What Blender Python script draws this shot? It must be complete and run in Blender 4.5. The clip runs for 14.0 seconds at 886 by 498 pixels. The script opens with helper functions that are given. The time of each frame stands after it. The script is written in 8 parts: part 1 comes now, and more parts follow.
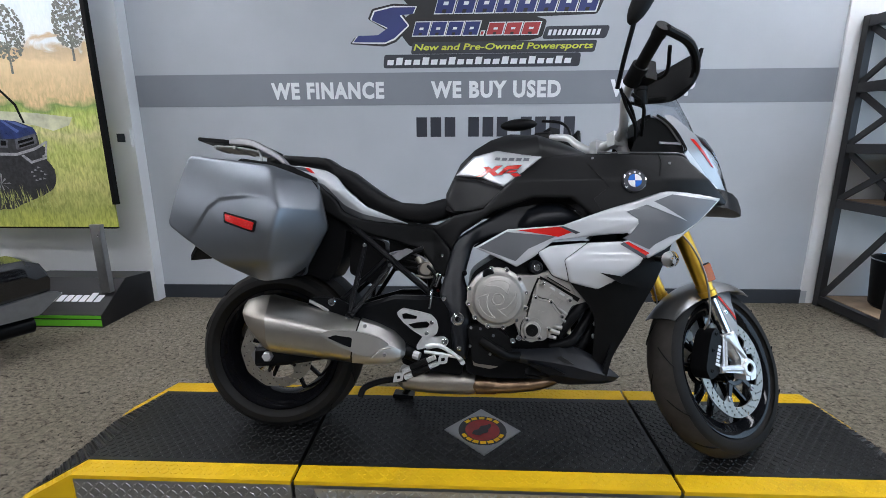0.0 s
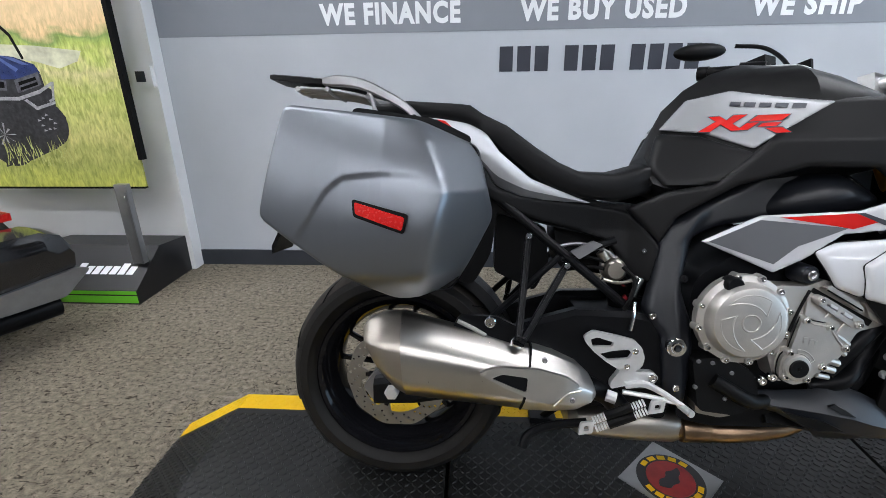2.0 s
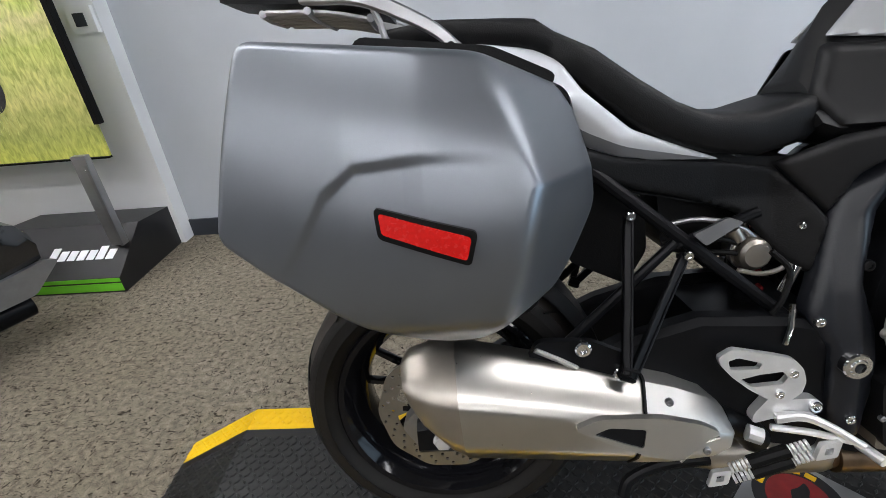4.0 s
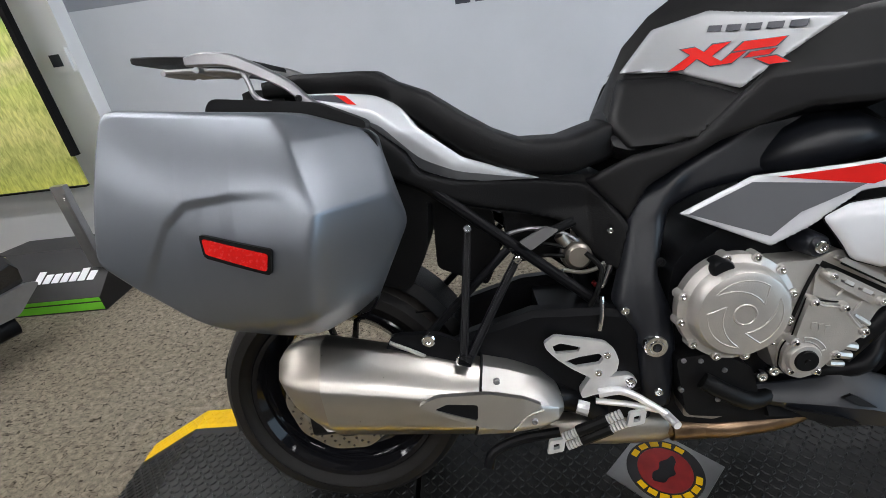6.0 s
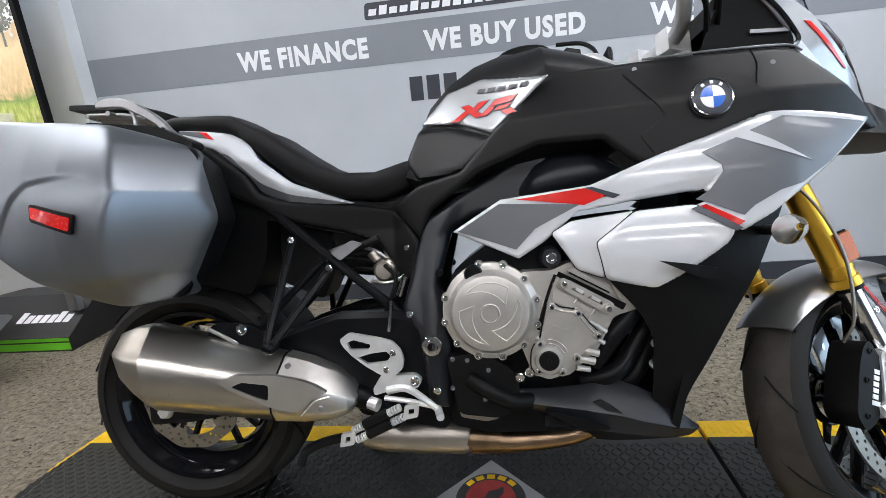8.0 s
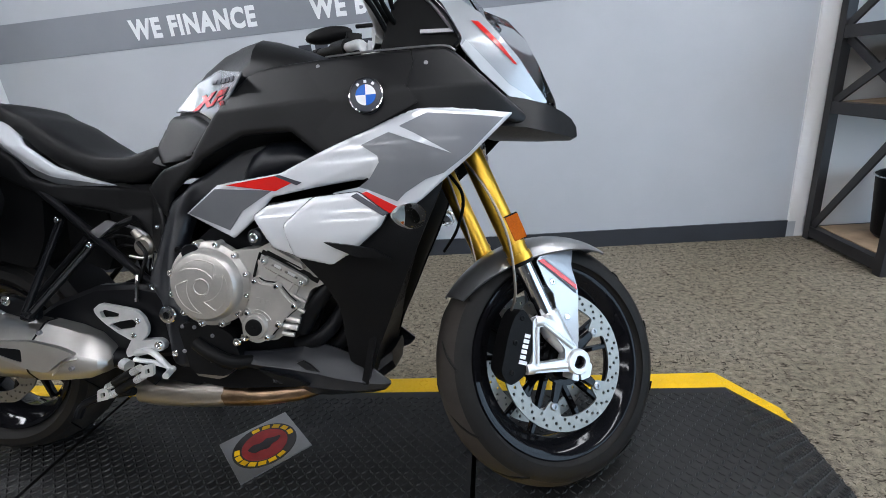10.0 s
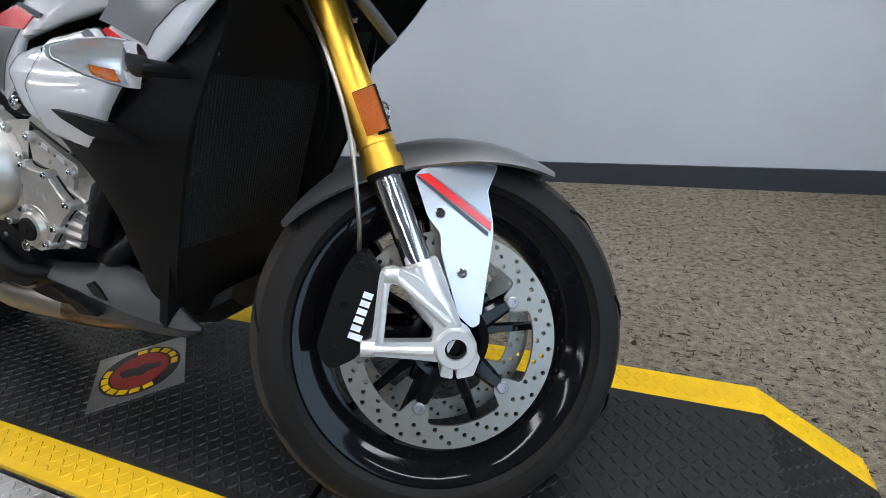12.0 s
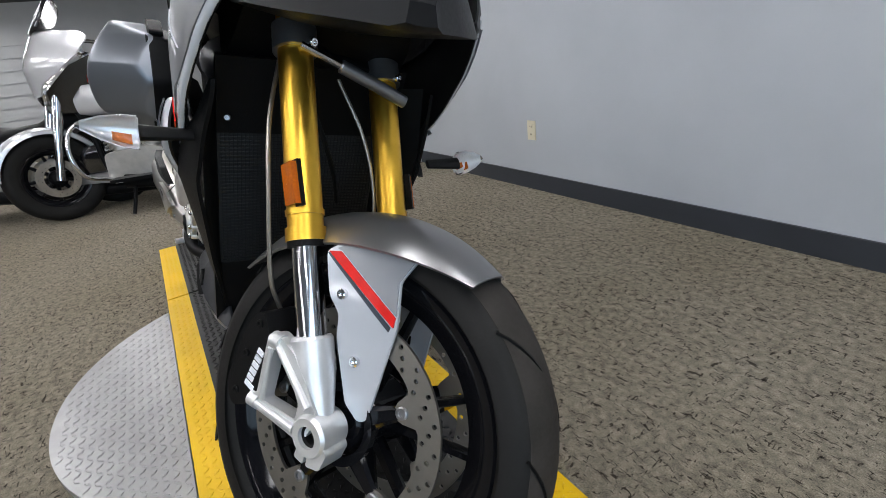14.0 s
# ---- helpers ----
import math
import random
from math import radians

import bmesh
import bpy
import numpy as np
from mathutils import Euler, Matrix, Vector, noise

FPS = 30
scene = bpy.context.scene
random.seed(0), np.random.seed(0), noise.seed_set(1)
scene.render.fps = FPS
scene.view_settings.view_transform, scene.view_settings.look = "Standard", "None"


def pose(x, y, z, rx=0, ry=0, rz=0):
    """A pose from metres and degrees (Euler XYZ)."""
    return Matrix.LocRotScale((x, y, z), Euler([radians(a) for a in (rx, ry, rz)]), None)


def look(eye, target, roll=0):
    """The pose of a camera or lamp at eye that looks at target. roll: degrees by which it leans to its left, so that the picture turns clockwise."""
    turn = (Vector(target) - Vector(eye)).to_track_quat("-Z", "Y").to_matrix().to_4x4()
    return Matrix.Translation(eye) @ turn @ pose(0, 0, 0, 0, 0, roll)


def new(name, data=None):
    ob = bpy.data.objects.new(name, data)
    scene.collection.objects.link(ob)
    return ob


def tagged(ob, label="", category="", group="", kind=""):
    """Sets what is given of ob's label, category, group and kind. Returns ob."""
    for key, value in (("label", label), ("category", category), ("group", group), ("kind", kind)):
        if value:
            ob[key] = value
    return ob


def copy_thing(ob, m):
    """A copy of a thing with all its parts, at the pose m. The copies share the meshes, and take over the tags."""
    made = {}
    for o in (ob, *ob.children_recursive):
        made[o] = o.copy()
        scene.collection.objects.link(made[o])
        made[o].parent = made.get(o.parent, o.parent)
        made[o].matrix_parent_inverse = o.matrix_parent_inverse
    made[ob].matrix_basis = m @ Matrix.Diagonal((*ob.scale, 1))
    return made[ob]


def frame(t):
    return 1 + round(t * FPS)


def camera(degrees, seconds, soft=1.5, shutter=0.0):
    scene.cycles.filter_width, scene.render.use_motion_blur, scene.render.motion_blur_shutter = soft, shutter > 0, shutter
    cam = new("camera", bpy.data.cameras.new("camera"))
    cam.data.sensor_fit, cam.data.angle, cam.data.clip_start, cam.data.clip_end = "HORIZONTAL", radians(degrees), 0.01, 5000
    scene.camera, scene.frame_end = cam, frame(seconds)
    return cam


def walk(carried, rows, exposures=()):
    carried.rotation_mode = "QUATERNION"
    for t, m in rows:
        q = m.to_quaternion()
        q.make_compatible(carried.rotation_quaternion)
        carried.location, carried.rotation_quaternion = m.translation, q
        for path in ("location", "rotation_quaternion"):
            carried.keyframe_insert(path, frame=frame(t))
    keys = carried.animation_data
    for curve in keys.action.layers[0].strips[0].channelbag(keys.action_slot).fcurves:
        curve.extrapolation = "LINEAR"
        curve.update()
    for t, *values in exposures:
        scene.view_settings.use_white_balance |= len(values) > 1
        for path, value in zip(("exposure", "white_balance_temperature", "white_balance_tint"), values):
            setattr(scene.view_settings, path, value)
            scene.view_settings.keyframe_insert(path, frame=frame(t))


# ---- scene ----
cam = camera(86.3, 14.0, 0.85)
PATH = [
    (0, (0.235, 0.286, 1.193), (0.145, 2.231, 0.738), -0.3),
    (0.5, (0.103, 0.397, 1.253), (0.015, 2.332, 0.758), -0.2),
    (1, (-0.078, 0.558, 1.255), (-0.171, 2.482, 0.715), 0.1),
    (1.5, (-0.192, 0.665, 1.277), (-0.285, 2.566, 0.664), -0.1),
    (2, (-0.235, 0.797, 1.196), (-0.369, 2.668, 0.503), -0.9),
    (4.3, (-0.352, 1.188, 1.174), (-0.508, 2.914, 0.176), -7.8),
    (4.5, (-0.336, 1.194, 1.207), (-0.486, 2.902, 0.177), -9.9),
    (5, (-0.264, 1.171, 1.267), (-0.408, 2.854, 0.197), -13.4),
    (5.5, (-0.186, 1.121, 1.269), (-0.336, 2.83, 0.241), -11.7),
    (6, (-0.079, 1.044, 1.222), (-0.254, 2.812, 0.304), -8.2),
    (6.5, (0.025, 0.986, 1.148), (-0.201, 2.802, 0.342), -6.9),
    (7, (0.151, 0.936, 1.075), (-0.129, 2.804, 0.416), -6.6),
    (7.5, (0.259, 0.903, 1.046), (-0.054, 2.8, 0.495), -6.4),
    (8, (0.377, 0.85, 1.063), (0.12, 2.767, 0.552), -5.5),
    (8.5, (0.516, 0.803, 1.094), (0.345, 2.725, 0.568), -4.2),
    (8.7, (0.592, 0.782, 1.102), (0.423, 2.701, 0.564), -4.1),
    (10.8, (1.203, 0.919, 1.04), (0.835, 2.715, 0.24), -6.5),
    (11, (1.244, 0.976, 1.023), (0.842, 2.749, 0.191), -6.4),
    (11.5, (1.287, 1.133, 0.938), (0.807, 2.871, 0.072), -5.5),
    (12, (1.347, 1.273, 0.872), (0.672, 2.919, -0.042), -5.1),
    (12.2, (1.375, 1.319, 0.844), (0.607, 2.922, -0.072), -5.0),
    (12.5, (1.42, 1.379, 0.833), (0.523, 2.904, -0.101), -4.9),
    (13, (1.497, 1.506, 0.833), (0.364, 2.876, -0.082), -5.4),
    (13.5, (1.571, 1.598, 0.843), (0.207, 2.784, -0.014), -6.4),
    (14, (1.678, 1.682, 0.896), (0.065, 2.583, 0.129), -7.6),
]
walk(cam, [(t, look(eye, target, roll)) for t, eye, target, roll in PATH], [
    (0.0, -0.30, 6100, 10), (0.9, -0.14, 6150, 10), (2.0, 0.10, 6250, 10), (4.5, 0.13, 6500, 10), (6.5, 0.14, 6500, 10), (7.5, 0.26, 6500, 10),
    (8.5, 0.12, 6350, 10), (11.0, 0.01, 6200, 10), (12.5, -0.02, 6300, 10), (13.5, -0.10, 6480, 10), (14.0, -0.12, 6480, 10)])

# ---- light ----
world = bpy.data.worlds.new("world")
scene.world = world
world.use_nodes = True
world.node_tree.nodes["Background"].inputs[0].default_value = (0.75, 0.85, 1.0, 1)
world.node_tree.nodes["Background"].inputs[1].default_value = 0.25
scene.view_settings.exposure = 0.0
# overcast daylight in the opening of the shop window in the east wall
day = bpy.data.lights.new("window_daylight", "AREA")
day.shape, day.size, day.size_y, day.energy, day.color = "RECTANGLE", 6.2, 2.8, 180.0, (0.58, 0.79, 1.0)
new("window_daylight", day).matrix_basis = look((6.05, -0.6, 1.55), (0.0, -0.6, 1.55))


# ---- materials ----
def nodes(name):
    m = bpy.data.materials.new(name)
    m.use_nodes = True
    t = m.node_tree
    return m, t, t.nodes["Principled BSDF"]


def tex(t, kind, scale, detail=4.0, rough=0.55, coord="Object"):
    co = t.nodes.new("ShaderNodeTexCoord")
    n = t.nodes.new(kind)
    n.inputs["Scale"].default_value = scale
    if kind == "ShaderNodeTexNoise":
        n.inputs["Detail"].default_value, n.inputs["Roughness"].default_value = detail, rough
    t.links.new(co.outputs[coord], n.inputs["Vector"])
    return n


def ramp(t, source, stops):
    r = t.nodes.new("ShaderNodeValToRGB")
    while len(r.color_ramp.elements) < len(stops):
        r.color_ramp.elements.new(0.5)
    for e, (p, c) in zip(r.color_ramp.elements, stops):
        e.position, e.color = p, (*c, 1)
    t.links.new(source, r.inputs[0])
    return r


def surface(name, colour, rough=0.5, metal=0.0, vary=0.12, scale=8.0, grain=220.0, bump=0.05, coat=0.0, spec=0.5, roughvary=0.08):
    """A painted, moulded or metal surface: colour drifting at a large scale, roughness and relief at a fine one."""
    m, t, b = nodes(name)
    big = tex(t, "ShaderNodeTexNoise", scale)
    fine = tex(t, "ShaderNodeTexNoise", grain, 2.0)
    lo = tuple(max(0, c * (1 - vary)) for c in colour)
    hi = tuple(min(1, c * (1 + vary)) for c in colour)
    r = ramp(t, big.outputs["Fac"], [(0.3, lo), (0.7, hi)])
    t.links.new(r.outputs[0], b.inputs["Base Color"])
    mr = t.nodes.new("ShaderNodeMapRange")
    mr.inputs["To Min"].default_value, mr.inputs["To Max"].default_value = max(0.02, rough - roughvary), min(1, rough + roughvary)
    t.links.new(fine.outputs["Fac"], mr.inputs["Value"])
    t.links.new(mr.outputs[0], b.inputs["Roughness"])
    b.inputs["Metallic"].default_value = metal
    b.inputs["Specular IOR Level"].default_value = spec
    b.inputs["Coat Weight"].default_value = coat
    b.inputs["Coat Roughness"].default_value = 0.06
    if bump:
        bp = t.nodes.new("ShaderNodeBump")
        bp.inputs["Strength"].default_value, bp.inputs["Distance"].default_value = bump, 0.002
        t.links.new(fine.outputs["Fac"], bp.inputs["Height"])
        t.links.new(bp.outputs[0], b.inputs["Normal"])
    return m


def glassy(name, colour, rough=0.03, alpha=1.0, ior=1.45):
    m, t, b = nodes(name)
    b.inputs["Base Color"].default_value = (*colour, 1)
    b.inputs["Roughness"].default_value = rough
    b.inputs["Transmission Weight"].default_value = alpha
    b.inputs["IOR"].default_value = ior
    return m


def glow(name, colour, strength):
    m, t, b = nodes(name)
    b.inputs["Base Color"].default_value = (*colour, 1)
    b.inputs["Emission Color"].default_value = (*colour, 1)
    b.inputs["Emission Strength"].default_value = strength
    return m


def carpet_material():
    """Loop-pile carpet: grey-beige tufts with short dark dashes and slow worn patches."""
    m, t, b = nodes("carpet")
    big = tex(t, "ShaderNodeTexNoise", 1.1, 3)
    co = t.nodes.new("ShaderNodeTexCoord")

    def dashes(scale, turn, lo, hi):
        mp = t.nodes.new("ShaderNodeMapping")
        mp.inputs["Scale"].default_value = scale
        mp.inputs["Rotation"].default_value = (0, 0, turn)
        n = t.nodes.new("ShaderNodeTexNoise")
        n.inputs["Scale"].default_value, n.inputs["Detail"].default_value, n.inputs["Distortion"].default_value = 1.0, 2.0, 1.2
        t.links.new(co.outputs["Object"], mp.inputs[0])
        t.links.new(mp.outputs[0], n.inputs["Vector"])
        return ramp(t, n.outputs["Fac"], [(lo, (0.22, 0.21, 0.20)), (hi, (1, 1, 1))])

    d1 = dashes((36, 100, 20), 0.25, 0.33, 0.40)
    d2 = dashes((92, 40, 20), -0.35, 0.31, 0.38)
    fine = tex(t, "ShaderNodeTexNoise", 300, 3, 0.7)
    mott = tex(t, "ShaderNodeTexNoise", 45, 3)
    base = ramp(t, mott.outputs["Fac"], [(0.32, (0.150, 0.131, 0.100)), (0.68, (0.300, 0.266, 0.206))])
    f = ramp(t, fine.outputs["Fac"], [(0.32, (0.52, 0.52, 0.52)), (0.68, (1.36, 1.36, 1.36))])
    slow = ramp(t, big.outputs["Fac"], [(0.3, (0.84, 0.82, 0.78)), (0.7, (1.05, 1.05, 1.07))])
    last = base
    for layer in (d1, d2, f, slow):
        x = t.nodes.new("ShaderNodeMixRGB")
        x.blend_type, x.inputs[0].default_value = "MULTIPLY", 1.0
        t.links.new(last.outputs[0], x.inputs[1])
        t.links.new(layer.outputs[0], x.inputs[2])
        last = x
    t.links.new(last.outputs[0], b.inputs["Base Color"])
    b.inputs["Roughness"].default_value = 0.95
    b.inputs["Specular IOR Level"].default_value = 0.1
    bp = t.nodes.new("ShaderNodeBump")
    bp.inputs["Strength"].default_value, bp.inputs["Distance"].default_value = 0.8, 0.006
    t.links.new(fine.outputs["Fac"], bp.inputs["Height"])
    t.links.new(bp.outputs[0], b.inputs["Normal"])
    return m


def poster_material():
    """A printed meadow by height on the sheet: pale sky, tan field, bands of green and yellow grass in upright streaks."""
    m, t, b = nodes("poster_print")
    co = t.nodes.new("ShaderNodeTexCoord")
    sep = t.nodes.new("ShaderNodeSeparateXYZ")
    t.links.new(co.outputs["Object"], sep.inputs[0])

    def streaks(scale, detail):
        mp = t.nodes.new("ShaderNodeMapping")
        mp.inputs["Scale"].default_value = scale
        n = t.nodes.new("ShaderNodeTexNoise")
        n.inputs["Scale"].default_value, n.inputs["Detail"].default_value, n.inputs["Distortion"].default_value = 1.0, detail, 0.6
        t.links.new(co.outputs["Object"], mp.inputs[0])
        t.links.new(mp.outputs[0], n.inputs["Vector"])
        return n

    n1 = streaks((5.0, 1.0, 9.0), 5)
    add = t.nodes.new("ShaderNodeMath")
    add.operation = "MULTIPLY_ADD"
    add.inputs[1].default_value = 0.30
    t.links.new(n1.outputs["Fac"], add.inputs[0])
    t.links.new(sep.outputs["Z"], add.inputs[2])
    mr = t.nodes.new("ShaderNodeMapRange")
    mr.inputs["From Min"].default_value, mr.inputs["From Max"].default_value = 0.75, 2.9
    t.links.new(add.outputs[0], mr.inputs["Value"])
    r = ramp(t, mr.outputs[0], [(0.0, (0.50, 0.52, 0.10)), (0.08, (0.34, 0.36, 0.10)), (0.15, (0.52, 0.50, 0.18)), (0.24, (0.46, 0.50, 0.14)), (0.30, (0.60, 0.55, 0.26)), (0.345, (0.48, 0.56, 0.14)), (0.375, (0.24, 0.34, 0.10)), (0.40, (0.72, 0.52, 0.28)), (0.50, (0.86, 0.64, 0.38)), (0.545, (0.62, 0.46, 0.28)), (0.56, (0.90, 0.93, 0.95)), (1.0, (0.66, 0.82, 0.95))])
    blades = streaks((70.0, 1.0, 22.0), 4)
    r2 = ramp(t, blades.outputs["Fac"], [(0.30, (0.62, 0.66, 0.52)), (0.52, (1.0, 1.0, 1.0)), (0.72, (1.32, 1.28, 1.3))])
    x = t.nodes.new("ShaderNodeMixRGB")
    x.blend_type = "MULTIPLY"
    mr2 = t.nodes.new("ShaderNodeMapRange")
    mr2.inputs["From Min"].default_value, mr2.inputs["From Max"].default_value = 1.62, 1.30
    mr2.inputs["To Min"].default_value, mr2.inputs["To Max"].default_value = 0.15, 1.0
    t.links.new(sep.outputs["Z"], mr2.inputs["Value"])
    t.links.new(mr2.outputs[0], x.inputs[0])
    t.links.new(r.outputs[0], x.inputs[1])
    t.links.new(r2.outputs[0], x.inputs[2])
    t.links.new(x.outputs[0], b.inputs["Base Color"])
    b.inputs["Roughness"].default_value = 0.35
    return m


M = dict(
    poster=poster_material(),
    print_tree=surface("printed_tree", (0.20, 0.20, 0.17), 0.35, vary=0.4, scale=30),
    print_grey=surface("printed_grey", (0.10, 0.10, 0.11), 0.35, vary=0.5, scale=40),
    tyre_print=surface("printed_tyre", (0.032, 0.032, 0.034), 0.35, vary=0.5, scale=40),
    print_pond=surface("printed_pond", (0.58, 0.57, 0.42), 0.35, vary=0.3, scale=14),
    print_pale_blue=surface("printed_pale_blue", (0.10, 0.14, 0.32), 0.35, vary=0.2, scale=30),
    print_bright=surface("printed_bright_grey", (0.34, 0.34, 0.35), 0.35, vary=0.3, scale=60),
    print_grass=surface("printed_grass", (0.44, 0.46, 0.16), 0.35, vary=0.3, scale=50),
    print_blue=surface("printed_blue", (0.022, 0.036, 0.12), 0.3, vary=0.6, scale=14),
    cream=surface("cream_plastic", (0.68, 0.62, 0.46), 0.4, vary=0.03),
    ink_black=surface("black_board", (0.010, 0.010, 0.011), 0.4, vary=0.2),
    gloss_black=surface("gloss_black_paint", (0.006, 0.006, 0.007), 0.1, vary=0.1, coat=1.0, bump=0),
    dark_red=surface("dark_red_print", (0.20, 0.012, 0.012), 0.45, vary=0.2, scale=30),
    carpet=carpet_material(),
    wall=surface("wall_paint", (0.44, 0.465, 0.50), 0.55, vary=0.07, scale=1.2, grain=90, bump=0.08),
    stripe=surface("stripe_paint", (0.215, 0.23, 0.26), 0.5, vary=0.06, scale=2, grain=90, bump=0.08),
    white_panel=surface("white_panel", (0.76, 0.765, 0.77), 0.4, vary=0.04, scale=2, grain=60, bump=0.03),
    mid_wall=surface("grey_wall_paint", (0.26, 0.265, 0.275), 0.6, vary=0.06, scale=1.2, grain=90, bump=0.08),
    ceiling=surface("ceiling_tile", (0.10, 0.10, 0.105), 0.9, vary=0.08, scale=3, grain=120, bump=0.3),
    skirting=surface("vinyl_base", (0.030, 0.034, 0.042), 0.45, vary=0.15, scale=3),
    lettering=surface("white_vinyl", (0.80, 0.81, 0.83), 0.45, vary=0.03),
    ink=surface("dark_vinyl", (0.03, 0.033, 0.045), 0.4, vary=0.1),
    blue=surface("blue_vinyl", (0.018, 0.03, 0.16), 0.35, vary=0.1),
    redv=surface("red_vinyl", (0.42, 0.03, 0.035), 0.35, vary=0.1),
    limev=surface("lime_vinyl", (0.62, 0.66, 0.06), 0.4, vary=0.05),
    yellow=surface("yellow_paint", (0.70, 0.43, 0.006), 0.42, vary=0.08, scale=6, grain=60, bump=0.08, spec=0.25),
    rubber_mat=surface("rubber_mat", (0.0095, 0.0094, 0.0092), 0.40, vary=0.25, scale=3, grain=160, bump=0.1, spec=0.35),
    tread=surface("tread_plate", (0.33, 0.33, 0.33), 0.34, metal=0.8, vary=0.1, scale=12, grain=90, bump=0.1),
    black_satin=surface("satin_black_paint", (0.0085, 0.0085, 0.009), 0.40, vary=0.1, coat=0.0, bump=0.02, spec=0.20),
    plastic=surface("grained_black_plastic", (0.0042, 0.0042, 0.0045), 0.48, vary=0.15, grain=420, bump=0.2, spec=0.13),
    white=surface("gloss_white_paint", (0.57, 0.585, 0.61), 0.12, vary=0.02, coat=1.0, bump=0, roughvary=0.02),
    grey=surface("gloss_grey_paint", (0.140, 0.146, 0.157), 0.36, metal=0.35, vary=0.05, coat=0.22, bump=0, grain=900, roughvary=0.02),
    red=surface("gloss_red_film", (0.62, 0.015, 0.012), 0.2, vary=0.03, coat=0.6, bump=0),
    pale_silver=surface("pale_silver_paint", (0.52, 0.54, 0.57), 0.20, metal=0.25, vary=0.03, coat=1.0, bump=0, roughvary=0.02),
    silver_film=surface("silver_film", (0.38, 0.39, 0.41), 0.24, metal=0.3, vary=0.03, coat=1.0, bump=0, roughvary=0.02),
    rail=surface("grey_cast_rail", (0.30, 0.30, 0.31), 0.36, metal=0.9, vary=0.08, scale=20, grain=420, bump=0.06),
    pannier=surface("silver_pannier_paint", (0.165, 0.178, 0.198), 0.36, metal=0.8, vary=0.05, scale=3, grain=900, bump=0.02, roughvary=0.02),
    alu=surface("cast_aluminium", (0.70, 0.70, 0.70), 0.34, metal=0.62, vary=0.1, scale=20, grain=300, bump=0.1, roughvary=0.02),
    engine=surface("engine_casting", (0.47, 0.45, 0.42), 0.36, metal=0.7, vary=0.12, scale=14, grain=420, bump=0.18),
    steel=surface("brushed_steel", (0.47, 0.45, 0.415), 0.29, metal=1.0, vary=0.05, scale=14, grain=120, bump=0.0, roughvary=0.03),
    shield=surface("satin_shield_metal", (0.50, 0.488, 0.465), 0.42, metal=1.0, vary=0.05, scale=14, grain=160, bump=0.02, roughvary=0.03),
    chrome=surface("polished_steel", (0.75, 0.75, 0.76), 0.12, metal=1.0, vary=0.04, bump=0),
    heat=surface("heat_tinted_steel", (0.24, 0.165, 0.105), 0.34, metal=1.0, vary=0.5, scale=9),
    gold=surface("gold_anodised", (0.80, 0.48, 0.06), 0.34, metal=1.0, vary=0.05, scale=20, grain=200, bump=0.0, roughvary=0.03),
    rubber=surface("tyre_rubber", (0.0095, 0.0088, 0.0082), 0.62, vary=0.2, scale=9, grain=160, bump=0.12, spec=0.17),
    vinyl=surface("seat_vinyl", (0.0045, 0.0045, 0.005), 0.5, vary=0.15, grain=700, bump=0.3, spec=0.2),
    mudguard=surface("silver_mudguard_paint", (0.23, 0.23, 0.235), 0.30, metal=0.8, vary=0.04, grain=40, bump=0.0, coat=0.3, roughvary=0.01),
    facet=surface("silver_facet_paint", (0.36, 0.37, 0.39), 0.24, metal=0.5, vary=0.03, coat=0.6, bump=0, roughvary=0.02),
    satin_frame=surface("satin_frame_paint", (0.008, 0.009, 0.012), 0.36, vary=0.1, grain=300, bump=0.04, spec=0.36),
    dull_steel=surface("dull_exhaust_steel", (0.36, 0.33, 0.29), 0.38, metal=0.95, vary=0.1, scale=12, grain=160, bump=0.03, roughvary=0.04),
    mesh_grey=surface("mesh_grey", (0.014, 0.014, 0.0145), 0.45, vary=0.1, bump=0.0, spec=0.25),
    dusty=surface("dusty_tread_rubber", (0.028, 0.0245, 0.0215), 0.75, vary=0.3, scale=14, grain=200, bump=0.15, spec=0.2),
    rim=surface("gloss_black_rim", (0.005, 0.005, 0.006), 0.08, vary=0.1, bump=0, spec=0.20, roughvary=0.02),
    disc=surface("brake_disc_steel", (0.275, 0.26, 0.235), 0.42, metal=0.95, vary=0.06, scale=30, grain=200, bump=0.03),
    frame=surface("black_frame_paint", (0.005, 0.0052, 0.006), 0.34, vary=0.1, grain=300, bump=0.05, spec=0.11),
    hose=surface("hose_rubber", (0.004, 0.004, 0.004), 0.5, vary=0.1, spec=0.11),
    amber=surface("amber_reflector", (0.44, 0.095, 0.003), 0.24, vary=0.14, scale=260, coat=0.35, bump=0.25, spec=0.3),
    redlens=surface("red_reflector", (0.50, 0.010, 0.008), 0.26, vary=0.10, scale=300, coat=0.25, bump=0.15, spec=0.3),
    clear=glassy("clear_lens", (0.96, 0.96, 0.98), 0.10),
    thin_lens=glassy("thin_lens", (0.98, 0.98, 0.98), 0.05, 1.0, 1.10),
    smoke=glassy("tinted_screen", (0.70, 0.74, 0.80), 0.02),
    badge_blue=surface("badge_blue", (0.02, 0.13, 0.55), 0.2, vary=0.03, coat=1.0),
    radiator=surface("radiator_mesh", (0.02, 0.02, 0.02), 0.45, vary=0.2, grain=300, bump=0.1),
    wood=surface("shelf_board", (0.34, 0.24, 0.15), 0.6, vary=0.25, scale=10),
    rack=surface("black_rack_steel", (0.018, 0.018, 0.020), 0.45, vary=0.15),
    green=surface("green_film", (0.16, 0.55, 0.03), 0.35, vary=0.05),
